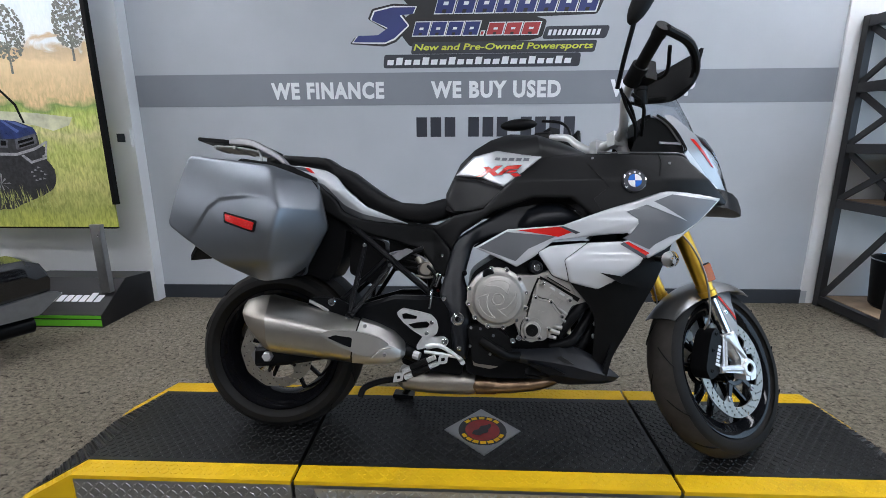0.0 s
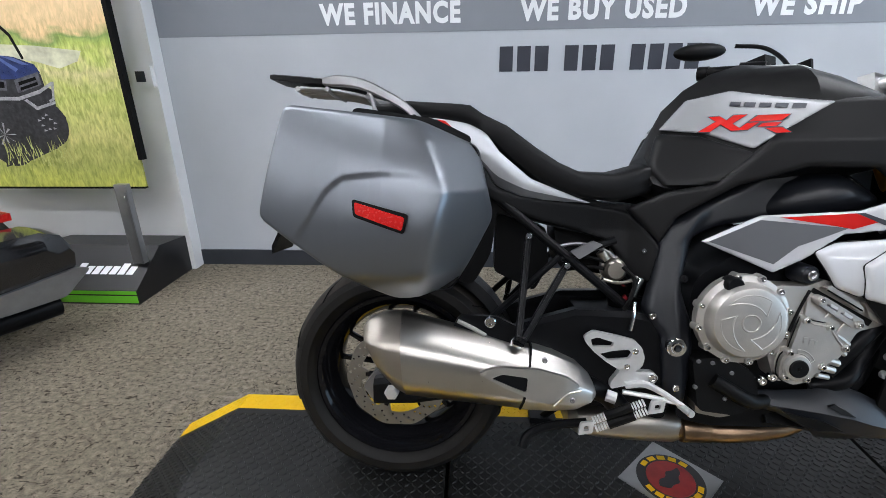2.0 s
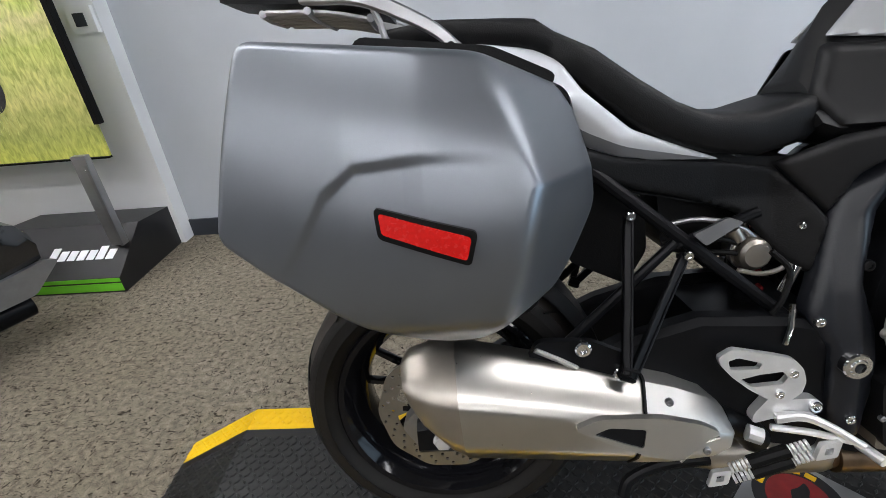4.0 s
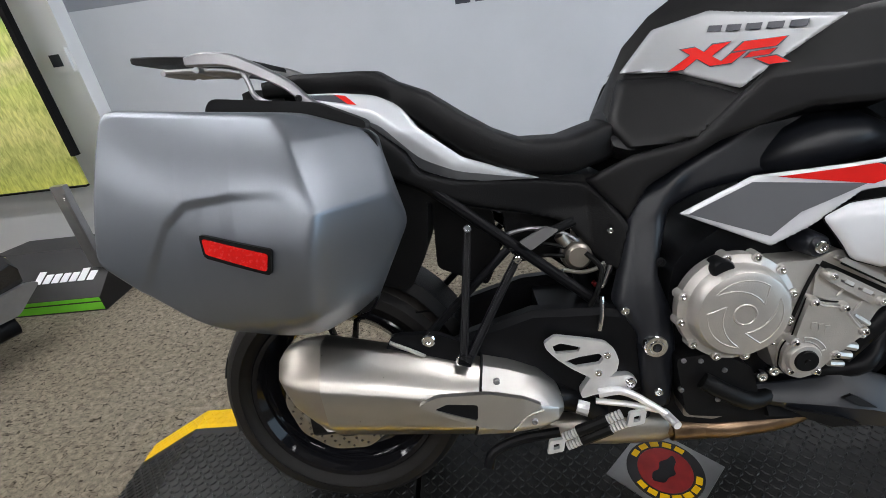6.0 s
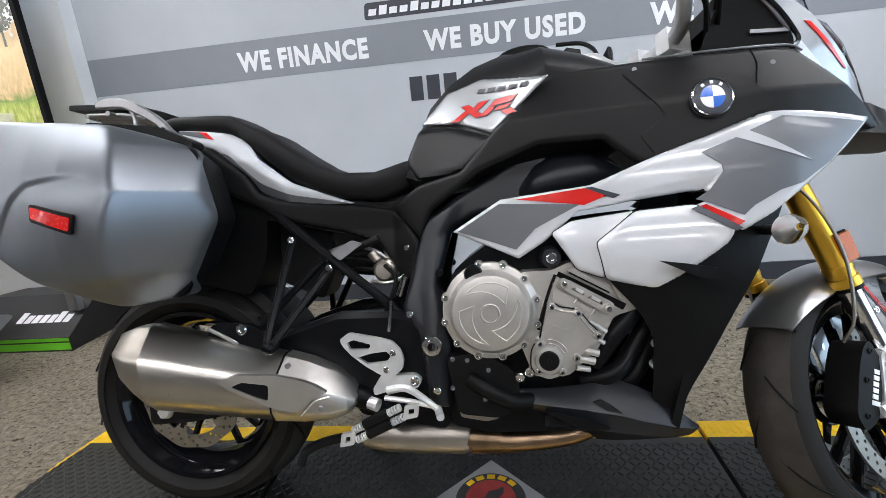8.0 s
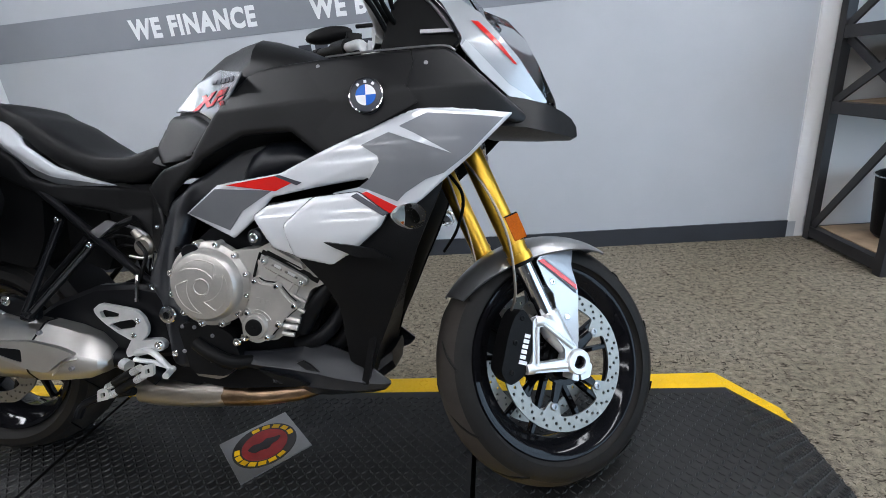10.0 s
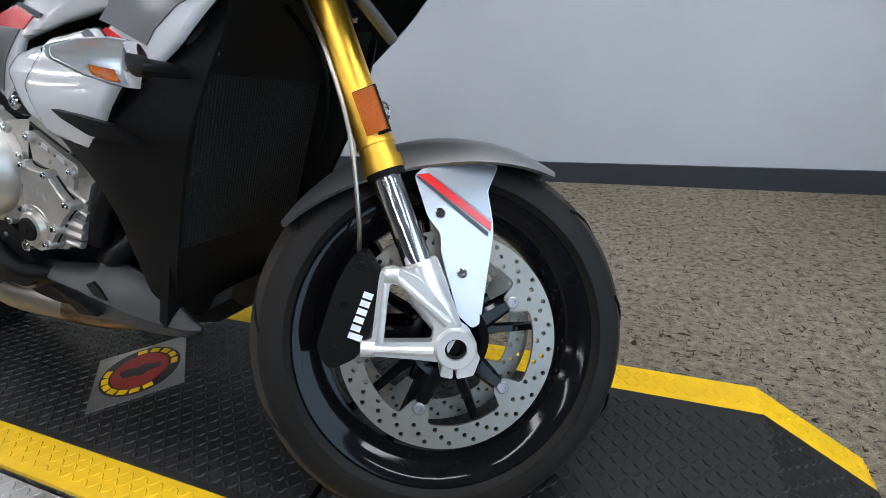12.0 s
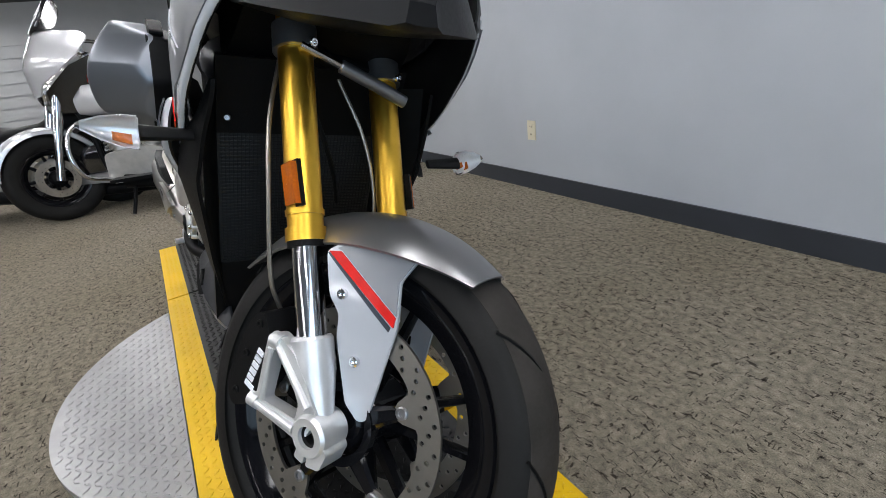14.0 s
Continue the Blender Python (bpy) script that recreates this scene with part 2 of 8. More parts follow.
    cruiser=surface("silver_cruiser_paint", (0.62, 0.62, 0.63), 0.22, metal=0.3, vary=0.03, coat=1.0, bump=0),
)


# ---- mesh helpers ----
def part(name, bm, material, parent=None, label="", smooth=True, angle=32):
    bmesh.ops.recalc_face_normals(bm, faces=bm.faces)
    limit = radians(angle)
    for f in bm.faces:
        f.smooth = smooth
    for e in bm.edges:
        if len(e.link_faces) == 2 and e.calc_face_angle(0.0) > limit:
            e.smooth = False
    me = bpy.data.meshes.new(name)
    bm.to_mesh(me)
    bm.free()
    me.materials.append(material)
    ob = new(name, me)
    ob.parent = parent
    if label:
        ob["label"] = label
    return ob


def rounded(pts, r, k=3):
    """An outline with its corners rounded by about r."""
    out, n = [], len(pts)
    for i in range(n):
        p, a, c = Vector(pts[i]), Vector(pts[i - 1]), Vector(pts[(i + 1) % n])
        ra = min(r, 0.45 * (a - p).length)
        rc = min(r, 0.45 * (c - p).length)
        s, e = p + (a - p).normalized() * ra, p + (c - p).normalized() * rc
        for j in range(k + 1):
            u = j / k
            out.append(tuple((1 - u) ** 2 * s + 2 * u * (1 - u) * p + u * u * e))
    return out


def loft(rings, caps=True, closed=True, bm=None):
    bm = bm or bmesh.new()
    vs = [[bm.verts.new(p) for p in ring] for ring in rings]
    n = len(rings[0])
    for a, b in zip(vs, vs[1:]):
        for i in range(n if closed else n - 1):
            j = (i + 1) % n
            bm.faces.new((a[i], a[j], b[j], b[i]))
    if caps:
        bm.faces.new(vs[0])
        bm.faces.new(list(reversed(vs[-1])))
    return bm


def edge_bevel(bm, width, seg=2, over=30):
    es = [e for e in bm.edges if len(e.link_faces) == 2 and e.calc_face_angle(0.0) > radians(over)]
    if es and width > 0:
        bmesh.ops.bevel(bm, geom=es, offset=width, segments=seg, affect="EDGES", clamp_overlap=True, profile=0.5)
    return bm


def prism(pts, y0, y1, bev=0.0, seg=2):
    """An outline in x and z, given depth in y, with softened edges."""
    bm = loft([[(x, y0, z) for x, z in pts], [(x, y1, z) for x, z in pts]])
    return edge_bevel(bm, bev, seg)


def box(x0, x1, y0, y1, z0, z1, bev=0.0):
    return prism([(x0, z0), (x1, z0), (x1, z1), (x0, z1)], y0, y1, bev)


def shell(pts, f, thick=0.004, cell=0.03):
    """A curved sheet: the outline in x and z, bent to y = f(x, z), with a turned-in edge."""
    flat = bmesh.new()
    flat.faces.new([flat.verts.new((x, 0, z)) for x, z in pts])
    for k, ax in ((0, (1, 0, 0)), (1, (0, 0, 1))):
        vals = [p[k] for p in pts]
        v = min(vals) + cell
        while v < max(vals):
            g = flat.verts[:] + flat.edges[:] + flat.faces[:]
            bmesh.ops.bisect_plane(flat, geom=g, plane_co=(v if k == 0 else 0, 0, v if k == 1 else 0), plane_no=ax, dist=1e-5)
            v += cell
    flat.verts.index_update()
    bm = bmesh.new()
    front = [bm.verts.new((v.co.x, f(v.co.x, v.co.z), v.co.z)) for v in flat.verts]
    back = [bm.verts.new((v.co.x, f(v.co.x, v.co.z) + thick, v.co.z)) for v in flat.verts]
    for fc in flat.faces:
        ids = [v.index for v in fc.verts]
        bm.faces.new([front[i] for i in ids])
        bm.faces.new([back[i] for i in reversed(ids)])
    for e in flat.edges:
        if len(e.link_faces) == 1:
            a, b = e.verts[0].index, e.verts[1].index
            bm.faces.new((front[a], front[b], back[b], back[a]))
    flat.free()
    return bm


def eased(x, xs, ys, h=0.03):
    """Interpolation with its corners rounded off over h on each side."""
    return sum(float(np.interp(x + h * k / 3, xs, ys)) for k in range(-3, 4)) / 7


def spline(pts, n=6):
    """Points on a smooth curve through pts."""
    ps = [Vector(p) for p in pts]
    ps = [2 * ps[0] - ps[1]] + ps + [2 * ps[-1] - ps[-2]]
    out = []
    for i in range(1, len(ps) - 2):
        a, b, c, d = ps[i - 1:i + 3]
        for j in range(n):
            u = j / n
            out.append(0.5 * (2 * b + (c - a) * u + (2 * a - 5 * b + 4 * c - d) * u * u + (3 * b - a - 3 * c + d) * u ** 3))
    return out + [ps[-2]]


def tube(pts, r, n=10, bm=None, smooth=0, flat=1.0):
    """A round bar along pts; r may be one radius or one for each end."""
    ps = spline(pts, smooth) if smooth else [Vector(p) for p in pts]
    rs = [r] * len(ps) if not isinstance(r, (tuple, list)) else [r[0] + (r[1] - r[0]) * i / (len(ps) - 1) for i in range(len(ps))]
    up = None
    rings = []
    for i, p in enumerate(ps):
        d = (ps[min(i + 1, len(ps) - 1)] - ps[max(i - 1, 0)]).normalized()
        if up is None:
            up = d.orthogonal().normalized()
        up = (up - d * up.dot(d)).normalized()
        side = d.cross(up)
        rings.append([p + (up * math.cos(a) * flat + side * math.sin(a)) * rs[i] for a in [2 * math.pi * k / n for k in range(n)]])
    return loft(rings, bm=bm)


def lathe(profile, centre=(0, 0, 0), n=48, axis="y", closed=False, bm=None, a0=0.0, a1=2 * math.pi):
    """A profile of (radius, offset along the axis) turned about an axis through the centre."""
    c = Vector(centre)
    full = abs(a1 - a0) > 6.28
    bm = bm or bmesh.new()
    cols = []
    for k in range(n if full else n + 1):
        a = a0 + (a1 - a0) * k / n
        col = []
        for r, h in profile:
            if axis == "y":
                v = (r * math.cos(a), h, r * math.sin(a))
            elif axis == "z":
                v = (r * math.cos(a), r * math.sin(a), h)
            else:
                v = (h, r * math.cos(a), r * math.sin(a))
            col.append(bm.verts.new(c + Vector(v)))
        cols.append(col)
    m = len(profile)
    for k in range(len(cols) if full else len(cols) - 1):
        a, b = cols[k], cols[(k + 1) % len(cols)]
        for i in range(m if closed else m - 1):
            j = (i + 1) % m
            bm.faces.new((a[i], a[j], b[j], b[i]))
    bmesh.ops.remove_doubles(bm, verts=bm.verts, dist=1e-6)
    return bm


def merge(bm, other):
    me = bpy.data.meshes.new("scratch")
    other.to_mesh(me)
    other.free()
    bm.from_mesh(me)
    bpy.data.meshes.remove(me)
    return bm


def drilled(outline, holes, y0, y1):
    """A flat plate with real openings through it."""
    bm = bmesh.new()
    edges = []
    for loop in [outline] + holes:
        vs = [bm.verts.new((x, 0, z)) for x, z in loop]
        edges.extend(bm.edges.new((vs[i - 1], vs[i])) for i in range(len(vs)))
    bmesh.ops.triangle_fill(bm, edges=edges, use_beauty=True, use_dissolve=False)
    bm.verts.index_update()
    out = bmesh.new()
    f = [out.verts.new((v.co.x, y0, v.co.z)) for v in bm.verts]
    b2 = [out.verts.new((v.co.x, y1, v.co.z)) for v in bm.verts]
    for fc in bm.faces:
        ids = [v.index for v in fc.verts]
        out.faces.new([f[i] for i in ids])
        out.faces.new([b2[i] for i in reversed(ids)])
    for e in bm.edges:
        if len(e.link_faces) == 1:
            i, j = e.verts[0].index, e.verts[1].index
            out.faces.new((f[i], f[j], b2[j], b2[i]))
    bm.free()
    return out


def bolt(centre, r=0.007, h=0.006, axis=(0, -1, 0)):
    """A socket-head bolt whose head looks along the axis."""
    bm = lathe([(0, -0.004), (r, -0.004), (r, h * 0.7), (r * 0.8, h), (r * 0.5, h), (r * 0.45, h * 0.4), (0, h * 0.4)], n=12, axis="z")
    bm.transform(Matrix.Translation(centre) @ Vector(axis).to_track_quat("Z", "Y").to_matrix().to_4x4())
    return bm


def thing(name, label, category, at=None, group="", kind=""):
    ob = new(name)
    ob.empty_display_size = 0.1
    if at is not None:
        ob.matrix_basis = at
    return tagged(ob, label, category, group, kind)


def words(text, x0, x1, z0, z1, y, depth=0.002, heavy=0.0, slant=0.0, apart=1.0):
    """A line of raised lettering on a wall that faces -y, fitted to a width and a height."""
    cu = bpy.data.curves.new("lettering", "FONT")
    cu.body, cu.extrude, cu.offset, cu.shear, cu.resolution_u = text, 0.5, heavy, slant, 3
    cu.space_character = apart
    ob = bpy.data.objects.new("lettering", cu)
    scene.collection.objects.link(ob)
    bpy.context.view_layer.update()
    me = bpy.data.meshes.new_from_object(ob.evaluated_get(bpy.context.evaluated_depsgraph_get()))
    bpy.data.objects.remove(ob)
    bm = bmesh.new()
    bm.from_mesh(me)
    bpy.data.meshes.remove(me)
    xs, ys = [v.co.x for v in bm.verts], [v.co.y for v in bm.verts]
    ax, bx, ay, by = min(xs), max(xs), min(ys), max(ys)
    for v in bm.verts:
        v.co = Vector((x0 + (v.co.x - ax) / (bx - ax) * (x1 - x0), y - (v.co.z + 0.5) * depth, z0 + (v.co.y - ay) / (by - ay) * (z1 - z0)))
    return bm


# ---- the room ----
WALL = 3.70


def setting(name, bm, material, label, category):
    return tagged(part(name, bm, material), label, category, kind="structure")


setting("floor", box(-15.0, 6.0, -12.0, WALL + 0.1, -0.1, 0.0), M["carpet"], "grey-brown patterned commercial carpet, slightly worn", "floor")
wall_back = setting("wall_back", box(-2.09, 2.74, WALL, WALL + 0.12, 0.0, 3.3), M["wall"], "light blue-grey painted display wall with a darker stripe", "wall")
part("stripe", box(-2.085, 2.69, WALL - 0.0025, WALL + 0.01, 1.42, 1.635), M["stripe"], wall_back, "dark grey painted stripe")
setting("wall_left_panel", box(-15.0, -2.09, WALL - 0.10, WALL + 0.12, 0.0, 3.3, 0.004), M["white_panel"], "white smooth wall panel standing proud of the grey wall", "wall")
setting("trim", box(2.69, 2.735, WALL - 0.018, WALL, 0.10, 3.3, 0.003), M["white_panel"], "white upright corner trim at the wall's end", "trim")
setting("wall_right_return", box(2.74, 6.0, WALL + 0.002, WALL + 0.12, 0.0, 3.3), M["white_panel"], "white painted wall behind the steel rack", "wall")
setting("baseboard", box(-2.088, 2.689, WALL - 0.012, WALL, 0.0, 0.105, 0.004), M["skirting"], "dark grey vinyl baseboard along the display wall", "baseboard")
wall_east = setting("wall_east", merge(merge(merge(box(6.0, 6.12, -12.0, -3.8, 0.0, 3.3), box(6.0, 6.12, 2.6, WALL + 0.1, 0.0, 3.3)), box(6.0, 6.12, -3.8, 2.6, 0.0, 0.10)), box(6.0, 6.12, -3.8, 2.6, 3.0, 3.3)), M["mid_wall"], "plain grey showroom wall with a wide shop window", "wall")
window_frame = merge(merge(box(5.985, 6.04, -3.8, 2.6, 0.10, 0.15), box(5.985, 6.04, -3.8, 2.6, 2.95, 3.0)), merge(box(5.985, 6.04, -3.8, -3.75, 0.15, 2.95), box(5.985, 6.04, 2.55, 2.6, 0.15, 2.95)))
for y in (-2.2, -0.62, 0.97):
    merge(window_frame, box(5.985, 6.04, y, y + 0.05, 0.15, 2.95))
setting("window_1", window_frame, M["rack"], "dark metal shop window frame with four tall panes", "window")
setting("wall_west", box(-15.12, -15.0, -12.0, WALL + 0.1, 0.0, 3.3), M["white_panel"], "plain white showroom wall far behind the cruiser", "wall")
setting("wall_south", box(-15.0, 6.0, -12.12, -12.0, 0.0, 3.3), M["mid_wall"], "plain grey showroom wall behind the camera", "wall")
setting("ceiling", box(-15.0, 6.0, -12.0, WALL + 0.1, 3.3, 3.4), M["ceiling"], "dark painted open ceiling with fluorescent strips", "ceiling")

# lettering on the wall
for text, x0, x1 in (("WE FINANCE", -1.118, -0.325), ("WE BUY USED", 0.0, 0.885), ("WE SHIP", 1.215, 1.778)):
    part("lettering", words(text, x0, x1, 1.463, 1.577, WALL - 0.0025, 0.002, 0.044, apart=1.14), M["lettering"], wall_back, "white block capitals on the stripe", smooth=False)
x = -0.105
for g in (3, 3, 4):
    for k in range(g):
        part("dark_bar", box(x, x + 0.075, WALL - 0.003, WALL + 0.004, 1.205, 1.338, 0.0), M["ink"], wall_back, "dark bar below the stripe", smooth=False)
        x += 0.099
    x += 0.066


# ceiling lights
def strip_light(x, y, length, along_x, z=3.3):
    a, w = length / 2, 0.14
    e = thing("ceiling_light", "long fluorescent ceiling strip, switched on", "ceiling light", pose(x, y, z, 0, 0, 0 if along_x else 90), "ceiling lights")
    if z < 3.25:
        for q in (-a * 0.8, a * 0.8):
            part("hanger_rod", tube([(q, 0, 0), (q, 0, 3.302 - z)], 0.006, 6), M["white_panel"], e)
    part("housing", box(-a - 0.03, a + 0.03, -w, w, -0.05, 0.0, 0.006), M["white_panel"], e)
    part("tube_cover", box(-a, a, -w + 0.02, w - 0.02, -0.066, -0.045, 0.004), LIGHT, e, "glowing white diffuser")


LIGHT = glow("fluorescent", (0.985, 0.98, 1.0), 21.5)
for x, y, along in ((-1.4, -0.4, True), (1.3, -0.4, True), (-1.4, -2.6, True), (1.3, -2.6, True), (-4.4, -0.4, True), (-4.4, 1.8, True), (-7.0, 0.6, True), (-4.4, -2.6, True), (4.2, -0.4, True), (4.2, 1.8, True), (-1.8, 1.7, True), (1.9, 1.7, True), (3.0, 2.8, True), (-2.9, 2.85, True)):
    strip_light(x, y, 2.2, along)
for x in (-3.0, 2.4):
    strip_light(x, -5.4, 3.6, True)

# ---- the turntable platform ----
TX0, TX1, TY, DECK = -1.03, 1.64, 1.845, 0.145
platform = thing("turntable_platform", "low display turntable with black rubber deck and yellow edges", "platform")


def deck_piece(x0, x1, y0, y1, top0, top1, low=0.0):
    """A slab whose top runs from height top0 at x0 to top1 at x1."""
    return prism([(x0, low), (x1, low), (x1, top1), (x0, top0)], y0, y1, 0.003)


SEAMS = (-0.305, 0.905)
cuts = [TX0, SEAMS[0] - 0.006, SEAMS[0] + 0.006, SEAMS[1] - 0.006, SEAMS[1] + 0.006, TX1]
for a, b in ((0, 1), (2, 3), (4, 5)):
    part("deck_mat", deck_piece(cuts[a], cuts[b], TY - 0.22, TY + 0.22, DECK, DECK, 0.02), M["rubber_mat"], platform, "black diamond-pattern rubber mat")
    for s in (-1, 1):
        y0, y1 = sorted((TY + s * 0.2205, TY + s * 0.296))
        part("edge_strip", deck_piece(cuts[a], cuts[b], y0, y1, DECK - 0.002, DECK - 0.002, DECK - 0.016), M["yellow"], platform, "yellow painted tread edge")
        y0, y1 = sorted((TY + s * 0.27, TY + s * 0.292))
        part("skirt", box(cuts[a], cuts[b], y0, y1, 0.0, DECK - 0.0165), M["tread"], platform, "aluminium tread-plate skirt")
for x0, x1, t0, t1 in ((TX0 - 0.24, TX0, 0.008, DECK), (TX1, TX1 + 0.21, DECK, 0.008)):
    part("end_ramp", deck_piece(x0, x1, TY - 0.22, TY + 0.22, t0, t1), M["rubber_mat"], platform, "sloping black rubber end ramp")
    for s in (-1, 1):
        y0, y1 = sorted((TY + s * 0.2205, TY + s * 0.296))
        part("edge_strip", deck_piece(x0, x1, y0, y1, t0 - 0.002, t1 - 0.002), M["yellow"], platform, "yellow painted tread edge")
# round wing beside the middle section
wing = [(0.29 + 0.605 * math.cos(a), TY + 0.605 * math.sin(a)) for a in [math.radians(d) for d in np.linspace(210, 330, 41)]]
bm = loft([[(x, y, 0.10) for x, y in wing], [(x, y, DECK - 0.022) for x, y in wing]])
part("round_wing", edge_bevel(bm, 0.002), M["tread"], platform, "half-round aluminium tread plate wing")


def bumps(name, place, parent, material, pitch, long, wide, high, label):
    """Rows of small raised lozenges, turned left and right in turn, where place(x, y) gives a height."""
    verts, faces = [], []
    nx, ny = int(3.3 / pitch), int(1.4 / pitch)
    for i in range(nx):
        for j in range(ny):
            x, y = -1.32 + pitch * i, TY - 0.70 + pitch * j
            z = place(x, y)
            if z is None:
                continue
            a = radians(45 if (i + j) % 2 else -45)
            c, s = math.cos(a), math.sin(a)
            k = len(verts)
            for u, v, h in ((-1, 0, 0), (0, -1, 0), (1, 0, 0), (0, 1, 0), (-0.55, 0, 1), (0, -0.4, 1), (0.55, 0, 1), (0, 0.4, 1)):
                px, py = u * long / 2, v * wide / 2
                verts.append((x + px * c - py * s, y + px * s + py * c, z - 0.0005 + h * high))
            faces += [(k + 4, k + 5, k + 6, k + 7)] + [(k + q, k + (q + 1) % 4, k + 4 + (q + 1) % 4, k + 4 + q) for q in range(4)]
    me = bpy.data.meshes.new(name)
    me.from_pydata(verts, [], faces)
    me.materials.append(material)
    ob = new(name, me)
    ob.parent = parent
    tagged(ob, label, kind="stuff")


def deck_height(x):
    if x < TX0 - 0.24 or x > TX1 + 0.21 or any(abs(x - q) < 0.012 for q in SEAMS):
        return None
    if x < TX0:
        return 0.008 + (DECK - 0.008) * (x - TX0 + 0.24) / 0.24
    if x > TX1:
        return DECK - (DECK - 0.008) * (x - TX1) / 0.21
    return DECK


bumps("mat_studs", lambda x, y: deck_height(x) if abs(y - TY) < 0.205 else None, platform, M["rubber_mat"], 0.0185, 0.022, 0.0085, 0.0032, "raised diamond studs of the rubber mat")
bumps("strip_studs", lambda x, y: None if deck_height(x) is None or not 0.232 < abs(y - TY) < 0.287 else deck_height(x) - 0.002, platform, M["yellow"], 0.0185, 0.021, 0.0075, 0.002, "raised diamond studs of the yellow edge")
bumps("wing_studs", lambda x, y: DECK - 0.022 if y < TY - 0.31 and (x - 0.29) ** 2 + (y - TY) ** 2 < 0.592 ** 2 else None, platform, M["tread"], 0.0215, 0.024, 0.008, 0.0022, "raised diamond studs of the metal wing")

# studs on the upright skirt that faces the room
verts, faces = [], []
for i in range(int((TX1 - TX0) / 0.0215)):
    for j in range(5):
        x, z = TX0 + 0.012 + 0.0215 * i, 0.022 + 0.0215 * j
        if any(abs(x - q) < 0.016 for q in SEAMS):
            continue
        a = radians(45 if (i + j) % 2 else -45)
        k = len(verts)
        for u, v, h in ((-1, 0, 0), (0, -1, 0), (1, 0, 0), (0, 1, 0), (-0.55, 0, 1), (0, -0.4, 1), (0.55, 0, 1), (0, 0.4, 1)):
            p, q = u * 0.012, v * 0.004
            verts.append((x + p * math.cos(a) - q * math.sin(a), TY - 0.2915 - 0.0022 * h, z + p * math.sin(a) + q * math.cos(a)))
        faces += [(k + 4, k + 5, k + 6, k + 7)] + [(k + q, k + (q + 1) % 4, k + 4 + (q + 1) % 4, k + 4 + q) for q in range(4)]
me = bpy.data.meshes.new("skirt_studs")
me.from_pydata(verts, [], faces)
me.materials.append(M["tread"])
studs = new("skirt_studs", me)
studs.parent = platform
tagged(studs, "raised diamond studs of the aluminium skirt", kind="stuff")

# ---- the motorcycle ----
LEAN, STEER = -12.0, 27.0
BIKE = pose(0.02, 1.80, DECK, LEAN, 0, 0)
bike = thing("motorcycle", "grey and white sports touring motorcycle with panniers on its side stand", "motorcycle", BIKE)
RAKE = math.atan(0.402)
STEM = Vector((-0.372, 0.075, 0.925)).normalized()
AXIS0 = Vector((1.082, -0.022, 0.272))
TURNED = Matrix.Translation(AXIS0) @ Matrix.Rotation(radians(STEER), 4, STEM) @ Matrix.Translation(-AXIS0)
FC, RC = Vector((1.0844, -0.0261, 0.2677)), Vector((-0.453, 0.055, 0.309))


def mid_plane(x, z):
    """The middle plane of the body work, which leans a little more than the wheels."""
    return 0.055 * (z - 0.2) - 0.025 * x


def lateral(s, d, x, z):
    """Where a panel lies sideways: d out on the right, mirrored about the middle plane on the left."""
    return -d if s < 0 else d + 2 * mid_plane(x, z)


def on_stem(z, ahead=0.0, y=0.0):
    """A point beside the steering stem at height z, before the bars are turned."""
    p = AXIS0 + STEM * ((z - AXIS0.z) / STEM.z)
    return Vector((p.x + ahead, p.y + y, p.z))


def steered(bm):
    bm.transform(TURNED)
    return bm


ROLLED = Matrix.Translation(TURNED @ FC) @ Matrix.Rotation(radians(30.6), 4, STEM) @ Matrix.Rotation(radians(-4.8), 4, "X") @ Matrix.Translation(-FC)


def rolled(bm):
    """Places a part of the front wheel, which stands a little more inclined than the bars."""
    bm.transform(ROLLED)
    return bm


def tyre_profile(R, w, rb):
    half = [(rb, 0.62 * w), (rb + 0.012, 0.80 * w), (rb + 0.035, 0.95 * w), (R - 0.055, w), (R - 0.035, 0.97 * w), (R - 0.02, 0.82 * w), (R - 0.0075, 0.52 * w), (R - 0.0015, 0.22 * w)]
    return half + [(R, 0)] + [(r, -h) for r, h in reversed(half)]


def rim_profile(w, lip):
    """A drop-centre rim, its lips at radius lip and half width w."""
    return [(lip, w), (lip + 0.004, w - 0.003), (lip + 0.002, w - 0.008), (lip - 0.012, w - 0.012), (lip - 0.03, w * 0.55), (lip - 0.036, 0), (lip - 0.03, -w * 0.55), (lip - 0.012, -w + 0.012), (lip + 0.002, -w + 0.008), (lip + 0.004, -w + 0.003), (lip, -w), (lip - 0.010, -w + 0.002), (lip - 0.022, -w * 0.80), (lip - 0.044, -w * 0.45), (lip - 0.048, 0), (lip - 0.044, w * 0.45), (lip - 0.022, w * 0.80), (lip - 0.010, w - 0.002)]


def spoke(c, a, r0, r1, wide0, wide1, y0, y1, thick=0.011):
    """A tapering wheel spoke at angle a, from the hub to the rim."""
    d, n = Vector((math.cos(a), 0, math.sin(a))), Vector((-math.sin(a), 0, math.cos(a)))
    rings = []
    for k in range(5):
        u = k / 4
        r, w, y = r0 + (r1 - r0) * u, wide0 + (wide1 - wide0) * u, y0 + (y1 - y0) * u
        p = Vector(c) + d * r
        rings.append([p + n * sx * w + Vector((0, y + sy * thick, 0)) for sx, sy in ((-0.6, -1), (0.6, -1), (1, 0), (0.6, 1), (-0.6, 1), (-1, 0))])
    return loft(rings)


